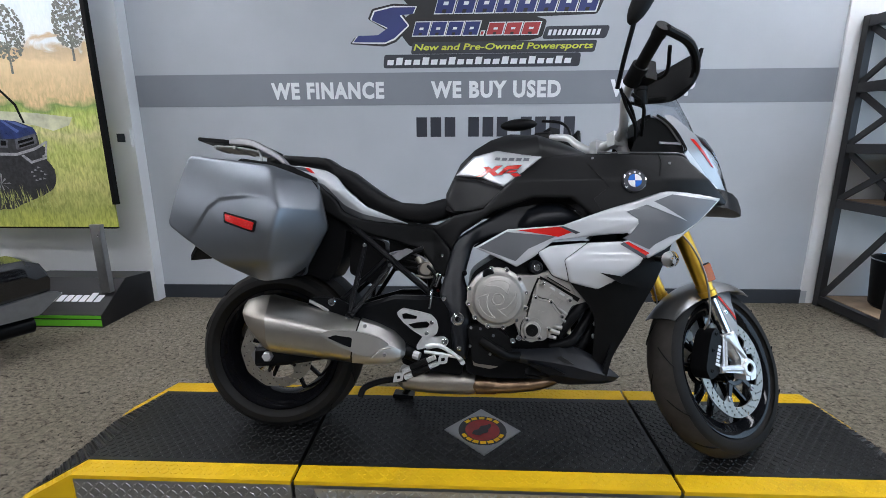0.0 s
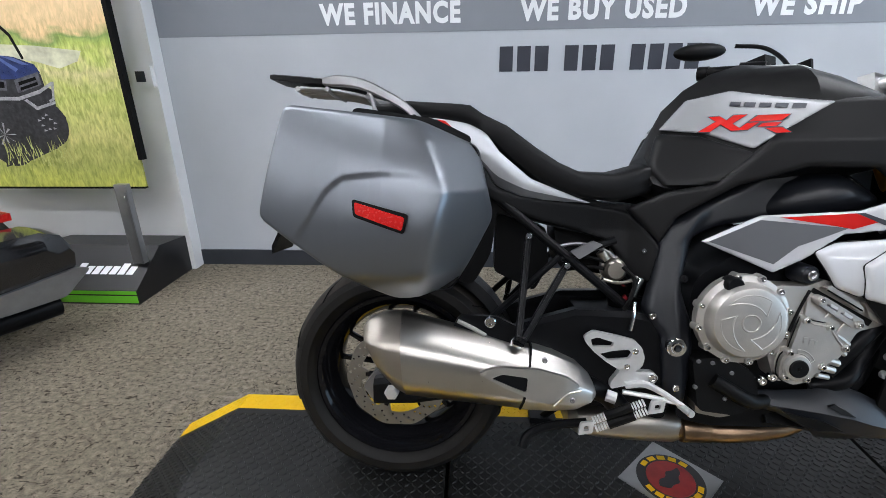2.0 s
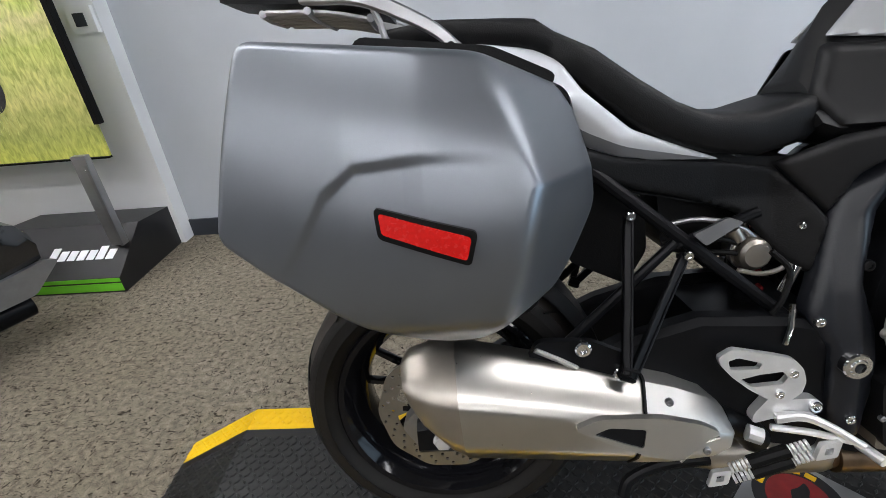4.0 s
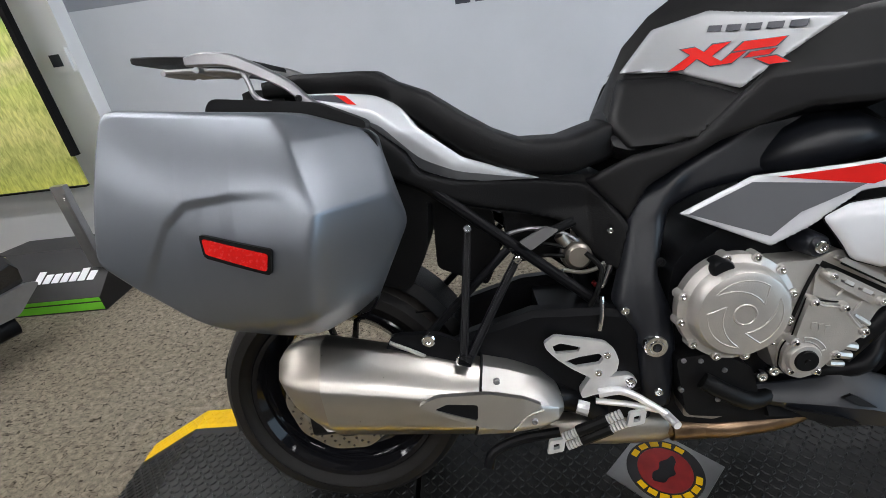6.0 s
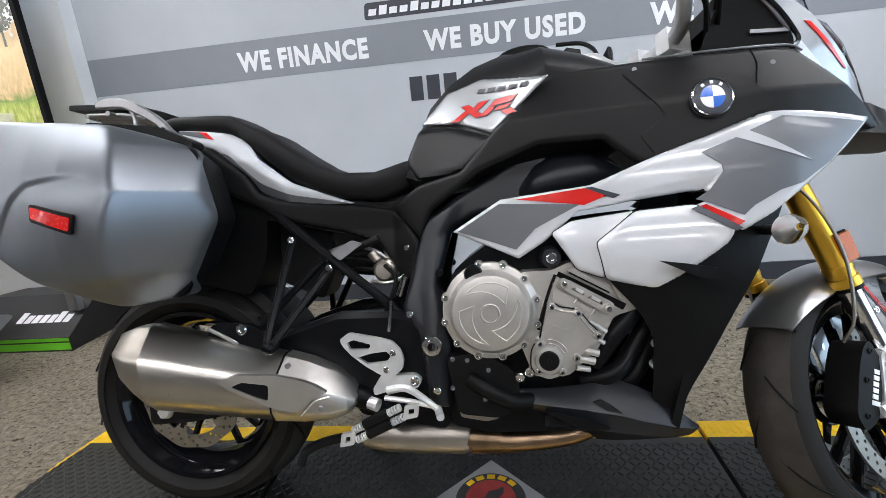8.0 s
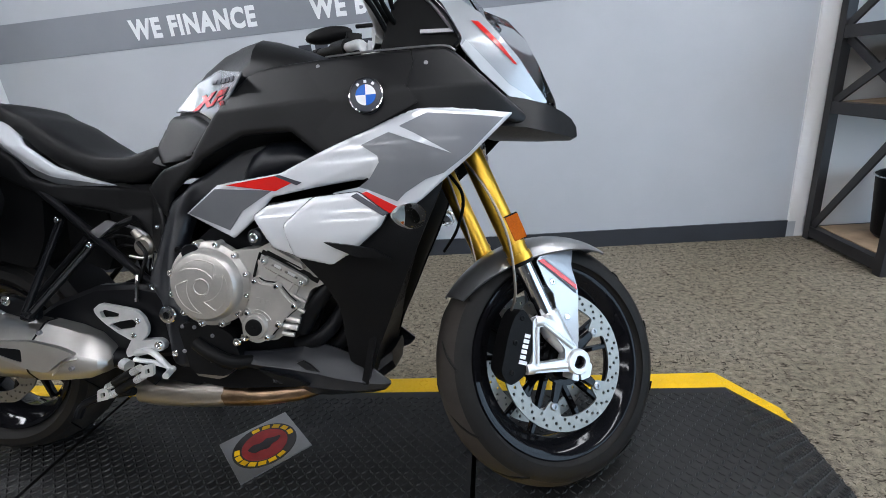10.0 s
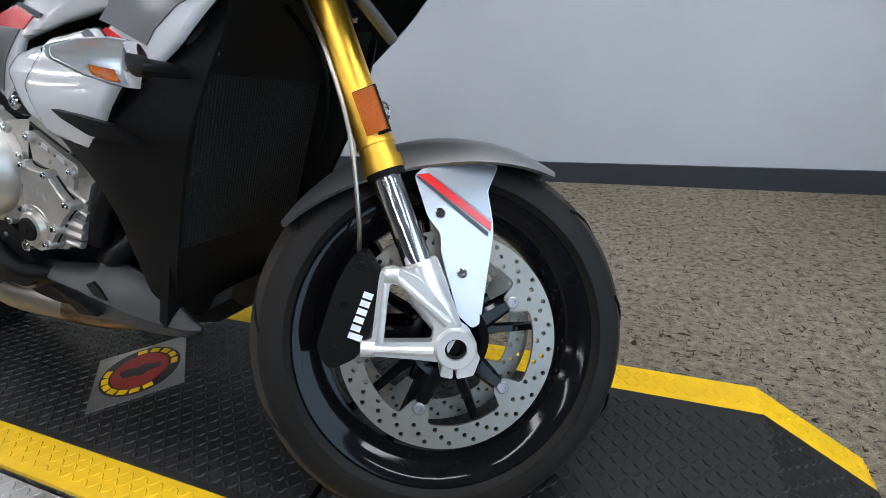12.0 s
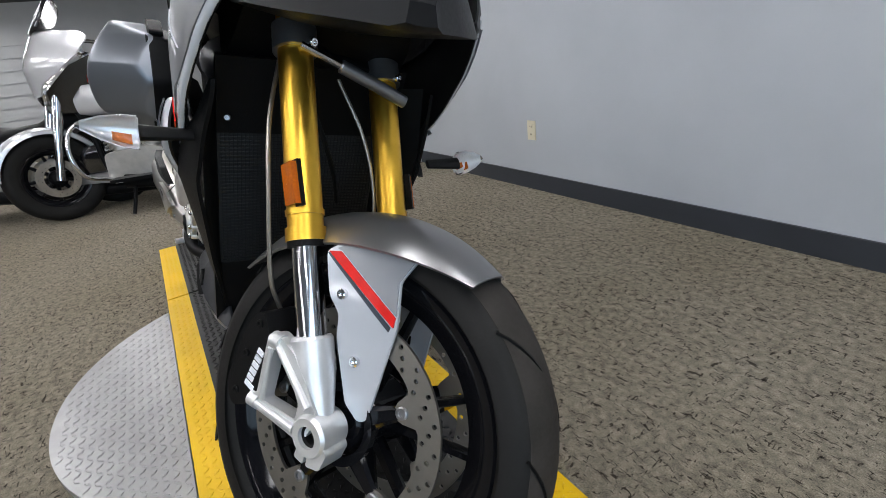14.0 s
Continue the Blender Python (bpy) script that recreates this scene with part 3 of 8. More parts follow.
def disc_ring(c, r0, r1, thick, tabs, holes, hole_r=0.0038, tab_r=None, wave=0.0):
    """A drilled brake disc, facing along y, with inward tabs that carry the floating bolts."""
    bm = bmesh.new()
    edges = []

    def ring(pts):
        vs = [bm.verts.new((x, 0, z)) for x, z in pts]
        edges.extend(bm.edges.new((vs[i - 1], vs[i])) for i in range(len(vs)))

    ring([((r1 + wave * math.cos(10 * a)) * math.cos(a), (r1 + wave * math.cos(10 * a)) * math.sin(a)) for a in np.linspace(0, 2 * math.pi, 96, endpoint=False)])
    inner = []
    for a in np.linspace(0, 2 * math.pi, 120, endpoint=False):
        near = min(abs((a - t + math.pi) % (2 * math.pi) - math.pi) for t in tabs) if tabs else 9
        u = max(0.0, min(1.0, (0.20 - near) / 0.10))
        r = r0 + (tab_r - r0) * (u * u * (3 - 2 * u)) if tabs else r0
        inner.append((r * math.cos(a), r * math.sin(a)))
    ring(inner)
    for r, a in holes:
        ring([(r * math.cos(a) + hole_r * math.cos(b), r * math.sin(a) + hole_r * math.sin(b)) for b in np.linspace(0, 2 * math.pi, 8, endpoint=False)])
    bmesh.ops.triangle_fill(bm, edges=edges, use_beauty=True, use_dissolve=False)
    bm.verts.index_update()
    out = bmesh.new()
    f = [out.verts.new(v.co + Vector(c) + Vector((0, -thick / 2, 0))) for v in bm.verts]
    b = [out.verts.new(v.co + Vector(c) + Vector((0, thick / 2, 0))) for v in bm.verts]
    for fc in bm.faces:
        ids = [v.index for v in fc.verts]
        out.faces.new([f[i] for i in ids])
        out.faces.new([b[i] for i in reversed(ids)])
    for e in bm.edges:
        if len(e.link_faces) == 1:
            i, j = e.verts[0].index, e.verts[1].index
            out.faces.new((f[i], f[j], b[j], b[i]))
    bm.free()
    return out


def hole_rows(rows, n):
    out = []
    for i in range(n):
        for k, r in enumerate(rows):
            out.append((r, 2 * math.pi * (i + 0.33 * k) / n))
    return out


def wheel(name, c, R, w, rimw, lip, turn, label):
    wh = part(name, turn(lathe(tyre_profile(R, w, lip - 0.006), c, 96, closed=True)), M["rubber"], bike, label)
    rim = part("rim", turn(lathe(rim_profile(rimw, lip), c, 96, closed=True)), M["rim"], wh, "gloss black cast rim")
    hub = lathe([(0.0, -0.062), (0.03, -0.062), (0.036, -0.055), (0.052, -0.04), (0.045, 0), (0.052, 0.04), (0.036, 0.055), (0.03, 0.062), (0, 0.062)], c, 32)
    part("hub", turn(hub), M["rim"], wh)
    for k in range(5):
        for d in (-0.16, 0.16):
            a = 2 * math.pi * k / 5 + 0.3
            p0, p1 = 0.042, lip - 0.034
            b = spoke((0, 0, 0), 0, p0, p1, 0.0095, 0.0065, 0.0, 0.0, 0.010)
            b.transform(Matrix.Translation(c) @ Matrix.Rotation(-(a + d * 0.9), 4, "Y") @ Matrix.Translation((0, 0, 0)) @ Matrix.Rotation(-d * 0.45, 4, "Y"))
            part("spoke", turn(b), M["rim"], wh)
    return wh


same = lambda b: b
front = wheel("front_wheel", FC, 0.2905, 0.059, 0.048, 0.224, rolled, "front tyre with grooved tread on a black rim")
rear = wheel("rear_wheel", RC, 0.297, 0.092, 0.080, 0.216, same, "wide rear tyre on a black rim")


# tread grooves
def grooves(c, R, w, n, turn, parent):
    bm = bmesh.new()
    for i in range(n):
        for s in (-1, 1):
            a0 = 2 * math.pi * (i + (0.5 if s > 0 else 0)) / n
            pts = []
            for k in range(6):
                u = k / 5
                y = s * w * (0.10 + 0.82 * u)
                rr = R - 0.0015 - 0.024 * (abs(y) / w) ** 2.6 + 0.0004
                a = a0 + 0.26 * u
                pts.append(Vector(c) + Vector((rr * math.cos(a), y, rr * math.sin(a))))
            tube([p + (p - Vector(c)).normalized() * -0.0016 for p in pts], (0.0030, 0.0022), 5, bm)
    tagged(part("tread_groove", turn(bm), M["hose"], parent, "dark diagonal tread grooves"), kind="stuff")


for c, R, w, turn, owner in ((FC, 0.2905, 0.059, rolled, front), (RC, 0.297, 0.092, same, rear)):
    full = [(r + 0.0006, h) for r, h in tyre_profile(R, w, 0.20) if abs(h) < 0.90 * w and r > R - 0.03]
    part("tread_band", turn(lathe(full + [(r - 0.004, h) for r, h in reversed(full)], c, 96, closed=True)), M["dusty"], owner, "dusty brownish tread band")
grooves(FC, 0.2905, 0.059, 11, rolled, front)
grooves(RC, 0.297, 0.092, 12, same, rear)

# front discs
TABS = [2 * math.pi * k / 5 + 0.55 for k in range(5)]
for s in (-1, 1):
    c = FC + Vector((0, s * 0.060, 0))
    d = part("brake_disc", rolled(disc_ring(c, 0.127, 0.160, 0.005, TABS, hole_rows((0.133, 0.143, 0.152), 26), 0.0036, 0.098)), M["disc"], front, "drilled steel brake disc")
    carrier = lathe([(0.045, -0.004), (0.058, -0.006), (0.058, 0.006), (0.045, 0.004)], c, 40, closed=True)
    for a in TABS:
        merge(carrier, spoke(c, a, 0.05, 0.10, 0.016, 0.010, 0, 0, 0.004))
    part("disc_carrier", rolled(carrier), M["rim"], d)
    for a in TABS:
        p = c + Vector((0.108 * math.cos(a), s * 0.003, 0.108 * math.sin(a)))
        part("disc_bolt", rolled(bolt(p, 0.009, 0.004, (0, s, 0))), M["rail"], d)
# rear disc
rc = RC + Vector((0, -0.088, 0))
rd = part("brake_disc", disc_ring(rc, 0.098, 0.132, 0.005, TABS, hole_rows((0.105, 0.115, 0.125), 22), 0.0036, 0.075, 0.002), M["disc"], rear, "drilled steel rear brake disc")
b = lathe([(0.03, -0.004), (0.05, -0.004), (0.05, 0.004), (0.03, 0.004)], rc, 32, closed=True)
for a in TABS:
    merge(b, spoke(rc, a, 0.04, 0.085, 0.012, 0.008, 0, 0, 0.003))
part("disc_carrier", b, M["rim"], rd)

# fork legs
for s in (-1, 1):
    y = 0.098 * s
    low, mid, top = on_stem(0.34, 0.0, y), on_stem(0.510, 0.0, y), on_stem(0.76, 0.0, y)
    leg = part("fork_leg", steered(tube([mid, on_stem(0.527, 0.0, y)], 0.0282, 24)), M["gold"], bike, "gold anodised upside-down fork leg")
    b = tube([on_stem(0.527, 0.0, y), on_stem(0.55, 0.0, y), top, on_stem(1.028, 0.0, y)], 0.0248, 28)
    merge(b, tube([on_stem(0.543, 0.0, y), on_stem(0.550, 0.0, y)], 0.0268, 24))
    part("outer_tube", steered(b), M["gold"], leg)
    part("stanchion", steered(tube([low, mid], 0.0205, 24)), M["chrome"], leg, "polished chrome stanchion")
    part("dust_seal", steered(tube([on_stem(0.502, 0.0, y), on_stem(0.511, 0.0, y)], 0.0265, 24)), M["hose"], leg)
    # axle casting with its triangular caliper bracket
    ax = Vector((1.0905, FC.y + y, 0.279))
    sleeve = tube([on_stem(0.345, 0.001, y), on_stem(0.386, 0.0, y)], 0.0290, 28)
    merge(sleeve, tube([on_stem(0.386, 0.0, y), on_stem(0.390, 0.0, y)], (0.0290, 0.0262), 28))
    merge(sleeve, tube([ax + Vector((-0.002, 0, 0.012)), on_stem(0.347, 0.001, y)], (0.0170, 0.0290), 28))
    part("fork_foot", steered(sleeve), M["alu"], leg, "cast aluminium fork foot")
    clamp = lathe([(0.0150, -0.026), (0.0255, -0.026), (0.029, -0.021), (0.029, 0.018), (0.026, 0.024), (0.0150, 0.024)], ax, 32, closed=True)
    merge(clamp, prism(rounded([(ax.x - 0.016, ax.z - 0.020), (ax.x - 0.020, ax.z - 0.038), (ax.x - 0.002, ax.z - 0.041), (ax.x - 0.002, ax.z - 0.022)], 0.004), y + FC.y - 0.022, y + FC.y + 0.018, 0.003))
    merge(clamp, prism(rounded([(ax.x + 0.003, ax.z - 0.022), (ax.x + 0.003, ax.z - 0.041), (ax.x + 0.026, ax.z - 0.036), (ax.x + 0.034, ax.z - 0.010), (ax.x + 0.022, ax.z + 0.002)], 0.004), y + FC.y - 0.022, y + FC.y + 0.018, 0.003))
    part("axle_clamp", steered(clamp), M["alu"], leg)
    part("axle", steered(lathe([(0.0, -0.010), (0.010, -0.010), (0.0115, -0.018), (0.0148, -0.02), (0.0148, 0.02), (0, 0.02)], ax, 24)), M["hose"], leg, "dark hollow axle end")
    web = [(-0.106, 0.086), (-0.104, 0.102), (-0.088, 0.108), (-0.052, 0.094), (-0.022, 0.062), (0.006, 0.024), (-0.016, -0.020), (-0.060, -0.016), (-0.116, -0.013), (-0.126, -0.008), (-0.124, 0.006), (-0.112, 0.010)]
    gap = [(-0.099, 0.006), (-0.032, 0.008), (-0.030, 0.030), (-0.066, 0.080), (-0.090, 0.086)]
    bracket = drilled(rounded([(ax.x + u, ax.z + v) for u, v in web], 0.005), [rounded([(ax.x + u, ax.z + v) for u, v in gap], 0.005)], ax.y + s * 0.018, ax.y - s * 0.002)
    part("caliper_bracket", steered(edge_bevel(bracket, 0.0025, 2, 60)), M["alu"], leg, "cast triangular caliper bracket")
    rib = tube([ax + Vector((-0.110, s * 0.018, -0.004)), ax + Vector((-0.030, s * 0.019, -0.005))], (0.0055, 0.0065), 10)
    merge(rib, tube([ax + Vector((-0.096, s * 0.018, 0.085)), ax + Vector((-0.101, s * 0.018, 0.006))], 0.0048, 10))
    merge(rib, tube([ax + Vector((-0.085, s * 0.018, 0.095)), ax + Vector((-0.012, s * 0.019, 0.034))], (0.0050, 0.0065), 10))
    part("bracket_rib", steered(rib), M["alu"], leg)
    for q in ((-0.090, 0.096), (-0.118, -0.004)):
        part("caliper_bolt_boss", steered(tube([ax + Vector((q[0] - 0.008, 0.012 * s, q[1])), ax + Vector((q[0] + 0.010, 0.012 * s, q[1]))], 0.012, 14)), M["alu"], leg)
    # brake caliper
    cx, cz = 0.946, 0.325
    pts = [(0.923, 0.243), (0.961, 0.262), (0.980, 0.308), (0.991, 0.366), (0.965, 0.408), (0.945, 0.392), (0.928, 0.355), (0.905, 0.275)]
    y0, y1 = sorted((FC.y + s * 0.052, FC.y + s * 0.112))
    cal = part("brake_caliper", steered(prism(rounded(pts, 0.012), y0, y1, 0.008, 3)), M["plastic"], bike, "black four-piston brake caliper")
    for q in ((0.930, 0.272), (0.962, 0.386), (0.942, 0.335)):
        part("caliper_bolt", steered(bolt((q[0], FC.y + s * 0.112, q[1]), 0.006, 0.003, (0, s, 0))), M["hose"], cal)
    d = Vector((0.018, 0, 0.055)).normalized()
    n = Vector((d.z, 0, -d.x))
    for k in range(6):
        o = Vector((0.952, FC.y + s * 0.1128, 0.288)) + d * (0.0115 * k)
        tall = 0.019 if k in (0,) else 0.013
        part("pale_bar", steered(loft([[o + n * u + d * v + Vector((0, w * s, 0)) for u, v in ((-0.006, 0.0), (-0.006 + tall, 0), (-0.006 + tall, 0.0082), (-0.006, 0.0082))] for w in (-0.001, 0.0008)])), M["lettering"], cal, "small white bar", smooth=False)
    part("brake_hose", steered(tube([(0.955, FC.y + s * 0.075, 0.400), (0.955, FC.y + s * 0.100, 0.45), (0.940, FC.y + s * 0.110, 0.56), (0.905, FC.y + s * 0.098, 0.66), (0.86, FC.y + s * 0.06, 0.75)], 0.0032, 8, smooth=6)), M["dull_steel"], bike, "braided steel brake hose")
# fork reflector
for s in (-1, 1):
    p = on_stem(0.585, 0.010, s * 0.126)
    b = box(-0.0145, 0.0145, -0.006, 0.006, -0.028, 0.028, 0.003)
    b.transform(Matrix.Translation(p) @ Matrix.Rotation(-RAKE, 4, "Y") @ Matrix.Rotation(radians(14 * s), 4, "Z"))
    r = part("fork_reflector", steered(b), M["amber"], bike, "orange rectangular fork reflector")
    b = box(-0.016, 0.016, 0, 0.006, -0.031, 0.031, 0.002) if s < 0 else box(-0.016, 0.016, -0.006, 0, -0.031, 0.031, 0.002)
    b.transform(Matrix.Translation(p) @ Matrix.Rotation(-RAKE, 4, "Y") @ Matrix.Rotation(radians(14 * s), 4, "Z") @ Matrix.Translation((0, -0.002 * s, 0)))
    part("backing", steered(b), M["hose"], r)

# front mudguard
GC = Vector((1.088, -0.022, 0.266))
rings = []
for k in range(25):
    a = radians(60 + (146 - 60) * k / 24)
    u = k / 24
    w = 0.074 - 0.030 * max(0, (0.28 - u) / 0.28) ** 1.5 - 0.012 * max(0, (u - 0.75) / 0.25)
    drop = 0.036 * math.sin(math.pi * min(1, max(0, u * 0.9 + 0.05))) + 0.006
    ring = []
    for j in range(13):
        v = -1 + 2 * j / 12
        r = 0.3025 - drop * abs(v) ** 3.0
        ring.append(GC + Vector((r * math.cos(a), w * v, r * math.sin(a))))
    for j in range(13):
        v = 1 - 2 * j / 12
        r = 0.2990 - drop * abs(v) ** 3.0
        ring.append(GC + Vector((r * math.cos(a), (w - 0.003) * v, r * math.sin(a))))
    rings.append(ring)
guard = part("front_mudguard", steered(loft(rings)), M["mudguard"], bike, "silver-grey painted front mudguard")
SIDE = [(1.026, 0.508), (1.045, 0.524), (1.085, 0.536), (1.150, 0.530), (1.134, 0.492), (1.144, 0.446), (1.145, 0.430), (1.132, 0.298), (1.120, 0.292), (1.098, 0.312), (1.076, 0.378), (1.068, 0.404), (1.066, 0.430), (1.047, 0.452)]
for s in (-1, 1):
    f = lambda x, z, s=s: FC.y + s * (0.084 + 0.03 * max(0, 0.48 - z) - 1.0 * max(0, z - 0.40) ** 2 - 0.30 * max(0, x - 1.03))
    sp = part("mudguard_side", steered(shell(rounded(SIDE, 0.006), f, -0.004 * s, 0.012)), M["pale_silver"], guard, "pale silver mudguard side panel")
    strip = [(1.030, 0.509), (1.046, 0.512), (1.141, 0.447), (1.141, 0.434)]
    part("red_stripe", steered(shell(strip, lambda x, z: f(x, z) + s * 0.0022, -0.003 * s, 0.012)), M["red"], sp, "red stripe")
    part("dark_line", steered(shell([(1.029, 0.506), (1.031, 0.508), (1.137, 0.433), (1.136, 0.427)], lambda x, z: f(x, z) + s * 0.0018, -0.003 * s, 0.012)), M["ink"], sp, "thin dark line below the stripe")
    part("silver_facet", steered(shell([(1.040, 0.5150), (1.060, 0.5270), (1.086, 0.5340), (1.147, 0.5280), (1.1325, 0.4915), (1.1415, 0.4495), (1.048, 0.5130)], lambda x, z: f(x, z) + s * 0.0020, -0.003 * s, 0.015)), M["facet"], sp, "silver upper facet")
    for x, z in ((1.064, 0.458), (1.100, 0.374)):
        part("panel_bolt", steered(bolt((x, f(x, z), z), 0.0075, 0.005, (0, s, 0))), M["chrome"], sp)


# body panel curvature: distance from the middle plane by length, tucked in at the top
def flank(x, z, out=0.0):
    w = eased(x, [0.10, 0.172, 0.25, 0.36, 0.46, 0.55, 0.74, 0.86, 0.95, 1.03, 1.09], [0.045, 0.088, 0.108, 0.142, 0.168, 0.182, 0.205, 0.208, 0.192, 0.165, 0.12])
    top = 0.90 if x > 0.3 else 0.93
    return w + out - 0.45 * max(0.0, z - top) ** 1.0 - 0.10 * max(0.0, 0.62 - z)


def grown(pts, k):
    """The same outline, pushed out from its middle by k."""
    m = sum((Vector(p) for p in pts), Vector((0, 0))) / len(pts)
    return [tuple(Vector(p) + (Vector(p) - m).normalized() * k) for p in pts]


def edge_distance(x, z, pts):
    best = 9.0
    for i in range(len(pts)):
        (ax, az), (bx, bz) = pts[i - 1], pts[i]
        dx, dz = bx - ax, bz - az
        u = max(0.0, min(1.0, ((x - ax) * dx + (z - az) * dz) / max(1e-12, dx * dx + dz * dz)))
        best = min(best, math.hypot(x - ax - dx * u, z - az - dz * u))
    return best


def panel(name, pts, material, label, out=0.0, parent=None, rnd=0.004, thick=0.004, cell=0.03, sides=(-1, 1), fn=None, edge=0.0):
    """A body panel on both flanks; edge turns its rim in by that radius."""
    made = []
    line = rounded(pts, rnd) if rnd else pts

    def depth(x, z):
        d = (fn or flank)(x, z, out)
        if edge:
            e = edge_distance(x, z, line)
            if e < edge:
                d -= edge - math.sqrt(max(0.0, edge * edge - (edge - e) ** 2))
        return d

    for s in sides:
        g = (lambda x, z, s=s: lateral(s, depth(x, z), x, z))
        fine = cell if not edge else (max(0.005, edge * 0.6) if s < 0 else 0.03)
        made.append(part(name, shell(line, g, -thick * s, fine), material, parent or bike, label, angle=45 if edge else 32))
    return made


# tank
st = [(0.150, 0.80, 0.880, 0.075), (0.175, 0.78, 0.935, 0.095), (0.20, 0.77, 0.985, 0.108), (0.25, 0.78, 1.035, 0.118), (0.31, 0.79, 1.072, 0.128), (0.38, 0.80, 1.094, 0.142), (0.46, 0.82, 1.090, 0.165), (0.54, 0.82, 1.060, 0.170), (0.62, 0.84, 1.02, 0.165)]
# long black side panel from the seat to the beak
FLANK = [(0.105, 0.752), (0.172, 0.672), (0.205, 0.735), (0.315, 0.806), (0.436, 0.846), (0.555, 0.843), (0.615, 0.79), (0.66, 0.79), (0.75, 0.81), (0.84, 0.845), (1.0, 0.83), (1.03, 0.820), (1.056, 0.815), (1.064, 0.828), (1.0, 0.885), (0.915, 0.972), (0.893, 0.985), (0.729, 0.988), (0.629, 0.990), (0.465, 0.990), (0.40, 0.935), (0.346, 0.882), (0.275, 0.812), (0.18, 0.792)]
panel("side_panel", FLANK, M["black_satin"], "satin black body side panel", edge=0.009)
for s in (-1, 1):
    for x, z in ((0.624, 0.972), (0.856, 0.952)):
        part("panel_bolt", bolt((x, lateral(s, flank(x, z), x, z), z), 0.0045, 0.002, (0, s, 0)), M["rail"], bike)
    part("panel_seam", tube([(x, lateral(s, flank(x, z, 0.0005), x, z), z) for x, z in ((0.825, 0.984), (0.830, 0.955), (0.823, 0.929), (0.817, 0.902))], 0.0016, 6, smooth=4), M["hose"], bike)
panel("badge_surround", [(0.60, 0.965), (0.66, 0.975), (0.80, 0.93), (0.84, 0.872), (0.74, 0.832), (0.645, 0.803), (0.62, 0.84), (0.665, 0.875)], M["black_satin"], "satin black facet round the badge", 0.0018, fn=lambda x, z, o=0.0: flank(x, z, o) + 0.050 * max(0.0, x - 0.60 - 0.5 * max(0.0, 0.065 - abs(z - 0.875))), cell=0.012, thick=0.002)
# knee panel and tank badge
TS = np.array(((0.182, 0.937, -0.006), (0.246, 1.007, 0.0), (0.328, 1.022, 0.03), (0.459, 0.972, 0.172), (0.346, 0.881, 0.118), (0.146, 0.846, 0.05), (0.177, 0.798, 0.08), (0.278, 0.809, 0.105), (0.354, 0.867, 0.125)))
TSK = np.linalg.lstsq(np.c_[np.ones(9), TS[:, 0], TS[:, 1], TS[:, 0] ** 2], TS[:, 2], rcond=None)[0]


def tankside(x, z, o=0.0):
    return float(TSK[0] + TSK[1] * x + TSK[2] * z + TSK[3] * x * x) + o


rings = []
for x, zb, zt, w in st:
    half = []
    for u in np.linspace(0, 1, 15):
        z = zb + (zt - zb) * u
        h = min(w, tankside(x, z) + mid_plane(x, z) - 0.006)
        h = max(h, 0.020 + 0.10 * (1 - u)) * math.sqrt(max(0.0, 1 - max(0.0, (u - 0.55) / 0.45) ** 2.5)) * min(1.0, 0.55 + u * 4)
        half.append((h, z))
    rings.append([(x, mid_plane(x, z) - h, z) for h, z in half] + [(x, mid_plane(x, z) + h, z) for h, z in reversed(half[:-1])])
part("tank", loft(rings), M["black_satin"], bike, "satin black fuel tank")
panel("knee_pad", [(0.146, 0.846), (0.176, 0.928), (0.26, 0.920), (0.342, 0.880), (0.354, 0.867), (0.278, 0.809), (0.177, 0.798)], M["black_satin"], "dark satin knee pad on the tank", 0.012, fn=tankside, rnd=0.014, edge=0.014)
tb = panel("tank_badge", [(0.182, 0.937), (0.246, 1.007), (0.328, 1.022), (0.462, 0.975), (0.346, 0.886), (0.27, 0.925)], M["silver_film"], "pale silver glossy tank badge", 0.006, fn=tankside, edge=0.005)
for s, t in zip((-1, 1), tb):
    g = lambda x, z, s=s: lateral(s, tankside(x, z, 0.0092), x, z)
    marks = ([(0.262, 0.938), (0.282, 0.938), (0.304, 0.958), (0.296, 0.966)], [(0.306, 0.961), (0.322, 0.978), (0.342, 0.978), (0.318, 0.956)], [(0.284, 0.978), (0.302, 0.978), (0.332, 0.938), (0.314, 0.938)], [(0.322, 0.938), (0.338, 0.938), (0.356, 0.956), (0.340, 0.956)], [(0.342, 0.959), (0.356, 0.974), (0.396, 0.971), (0.384, 0.957)], [(0.360, 0.953), (0.384, 0.953), (0.376, 0.944), (0.352, 0.944)], [(0.362, 0.940), (0.382, 0.940), (0.392, 0.926), (0.374, 0.926)])
    for pts in marks:
        pts = [(0.330 + (x - 0.33) * 1.10, 0.940 + (z - 0.952) * 0.86) for x, z in pts]
        part("dark_edge", shell(grown(pts, 0.0022), lambda x, z: g(x, z) + s * -0.0006, -0.002 * s, 0.012), M["ink"], t)
        part("red_mark", shell(pts, g, -0.002 * s, 0.012), M["red"], t, "red angular mark")
    for k in range(5):
        x, z = 0.318 + 0.022 * k, 0.985 - 0.004 * k
        part("dark_bar", shell([(x, z), (x + 0.016, z - 0.003), (x + 0.020, z + 0.007), (x + 0.004, z + 0.010)], g, -0.002 * s, 0.012), M["ink"], t, "small dark bar")
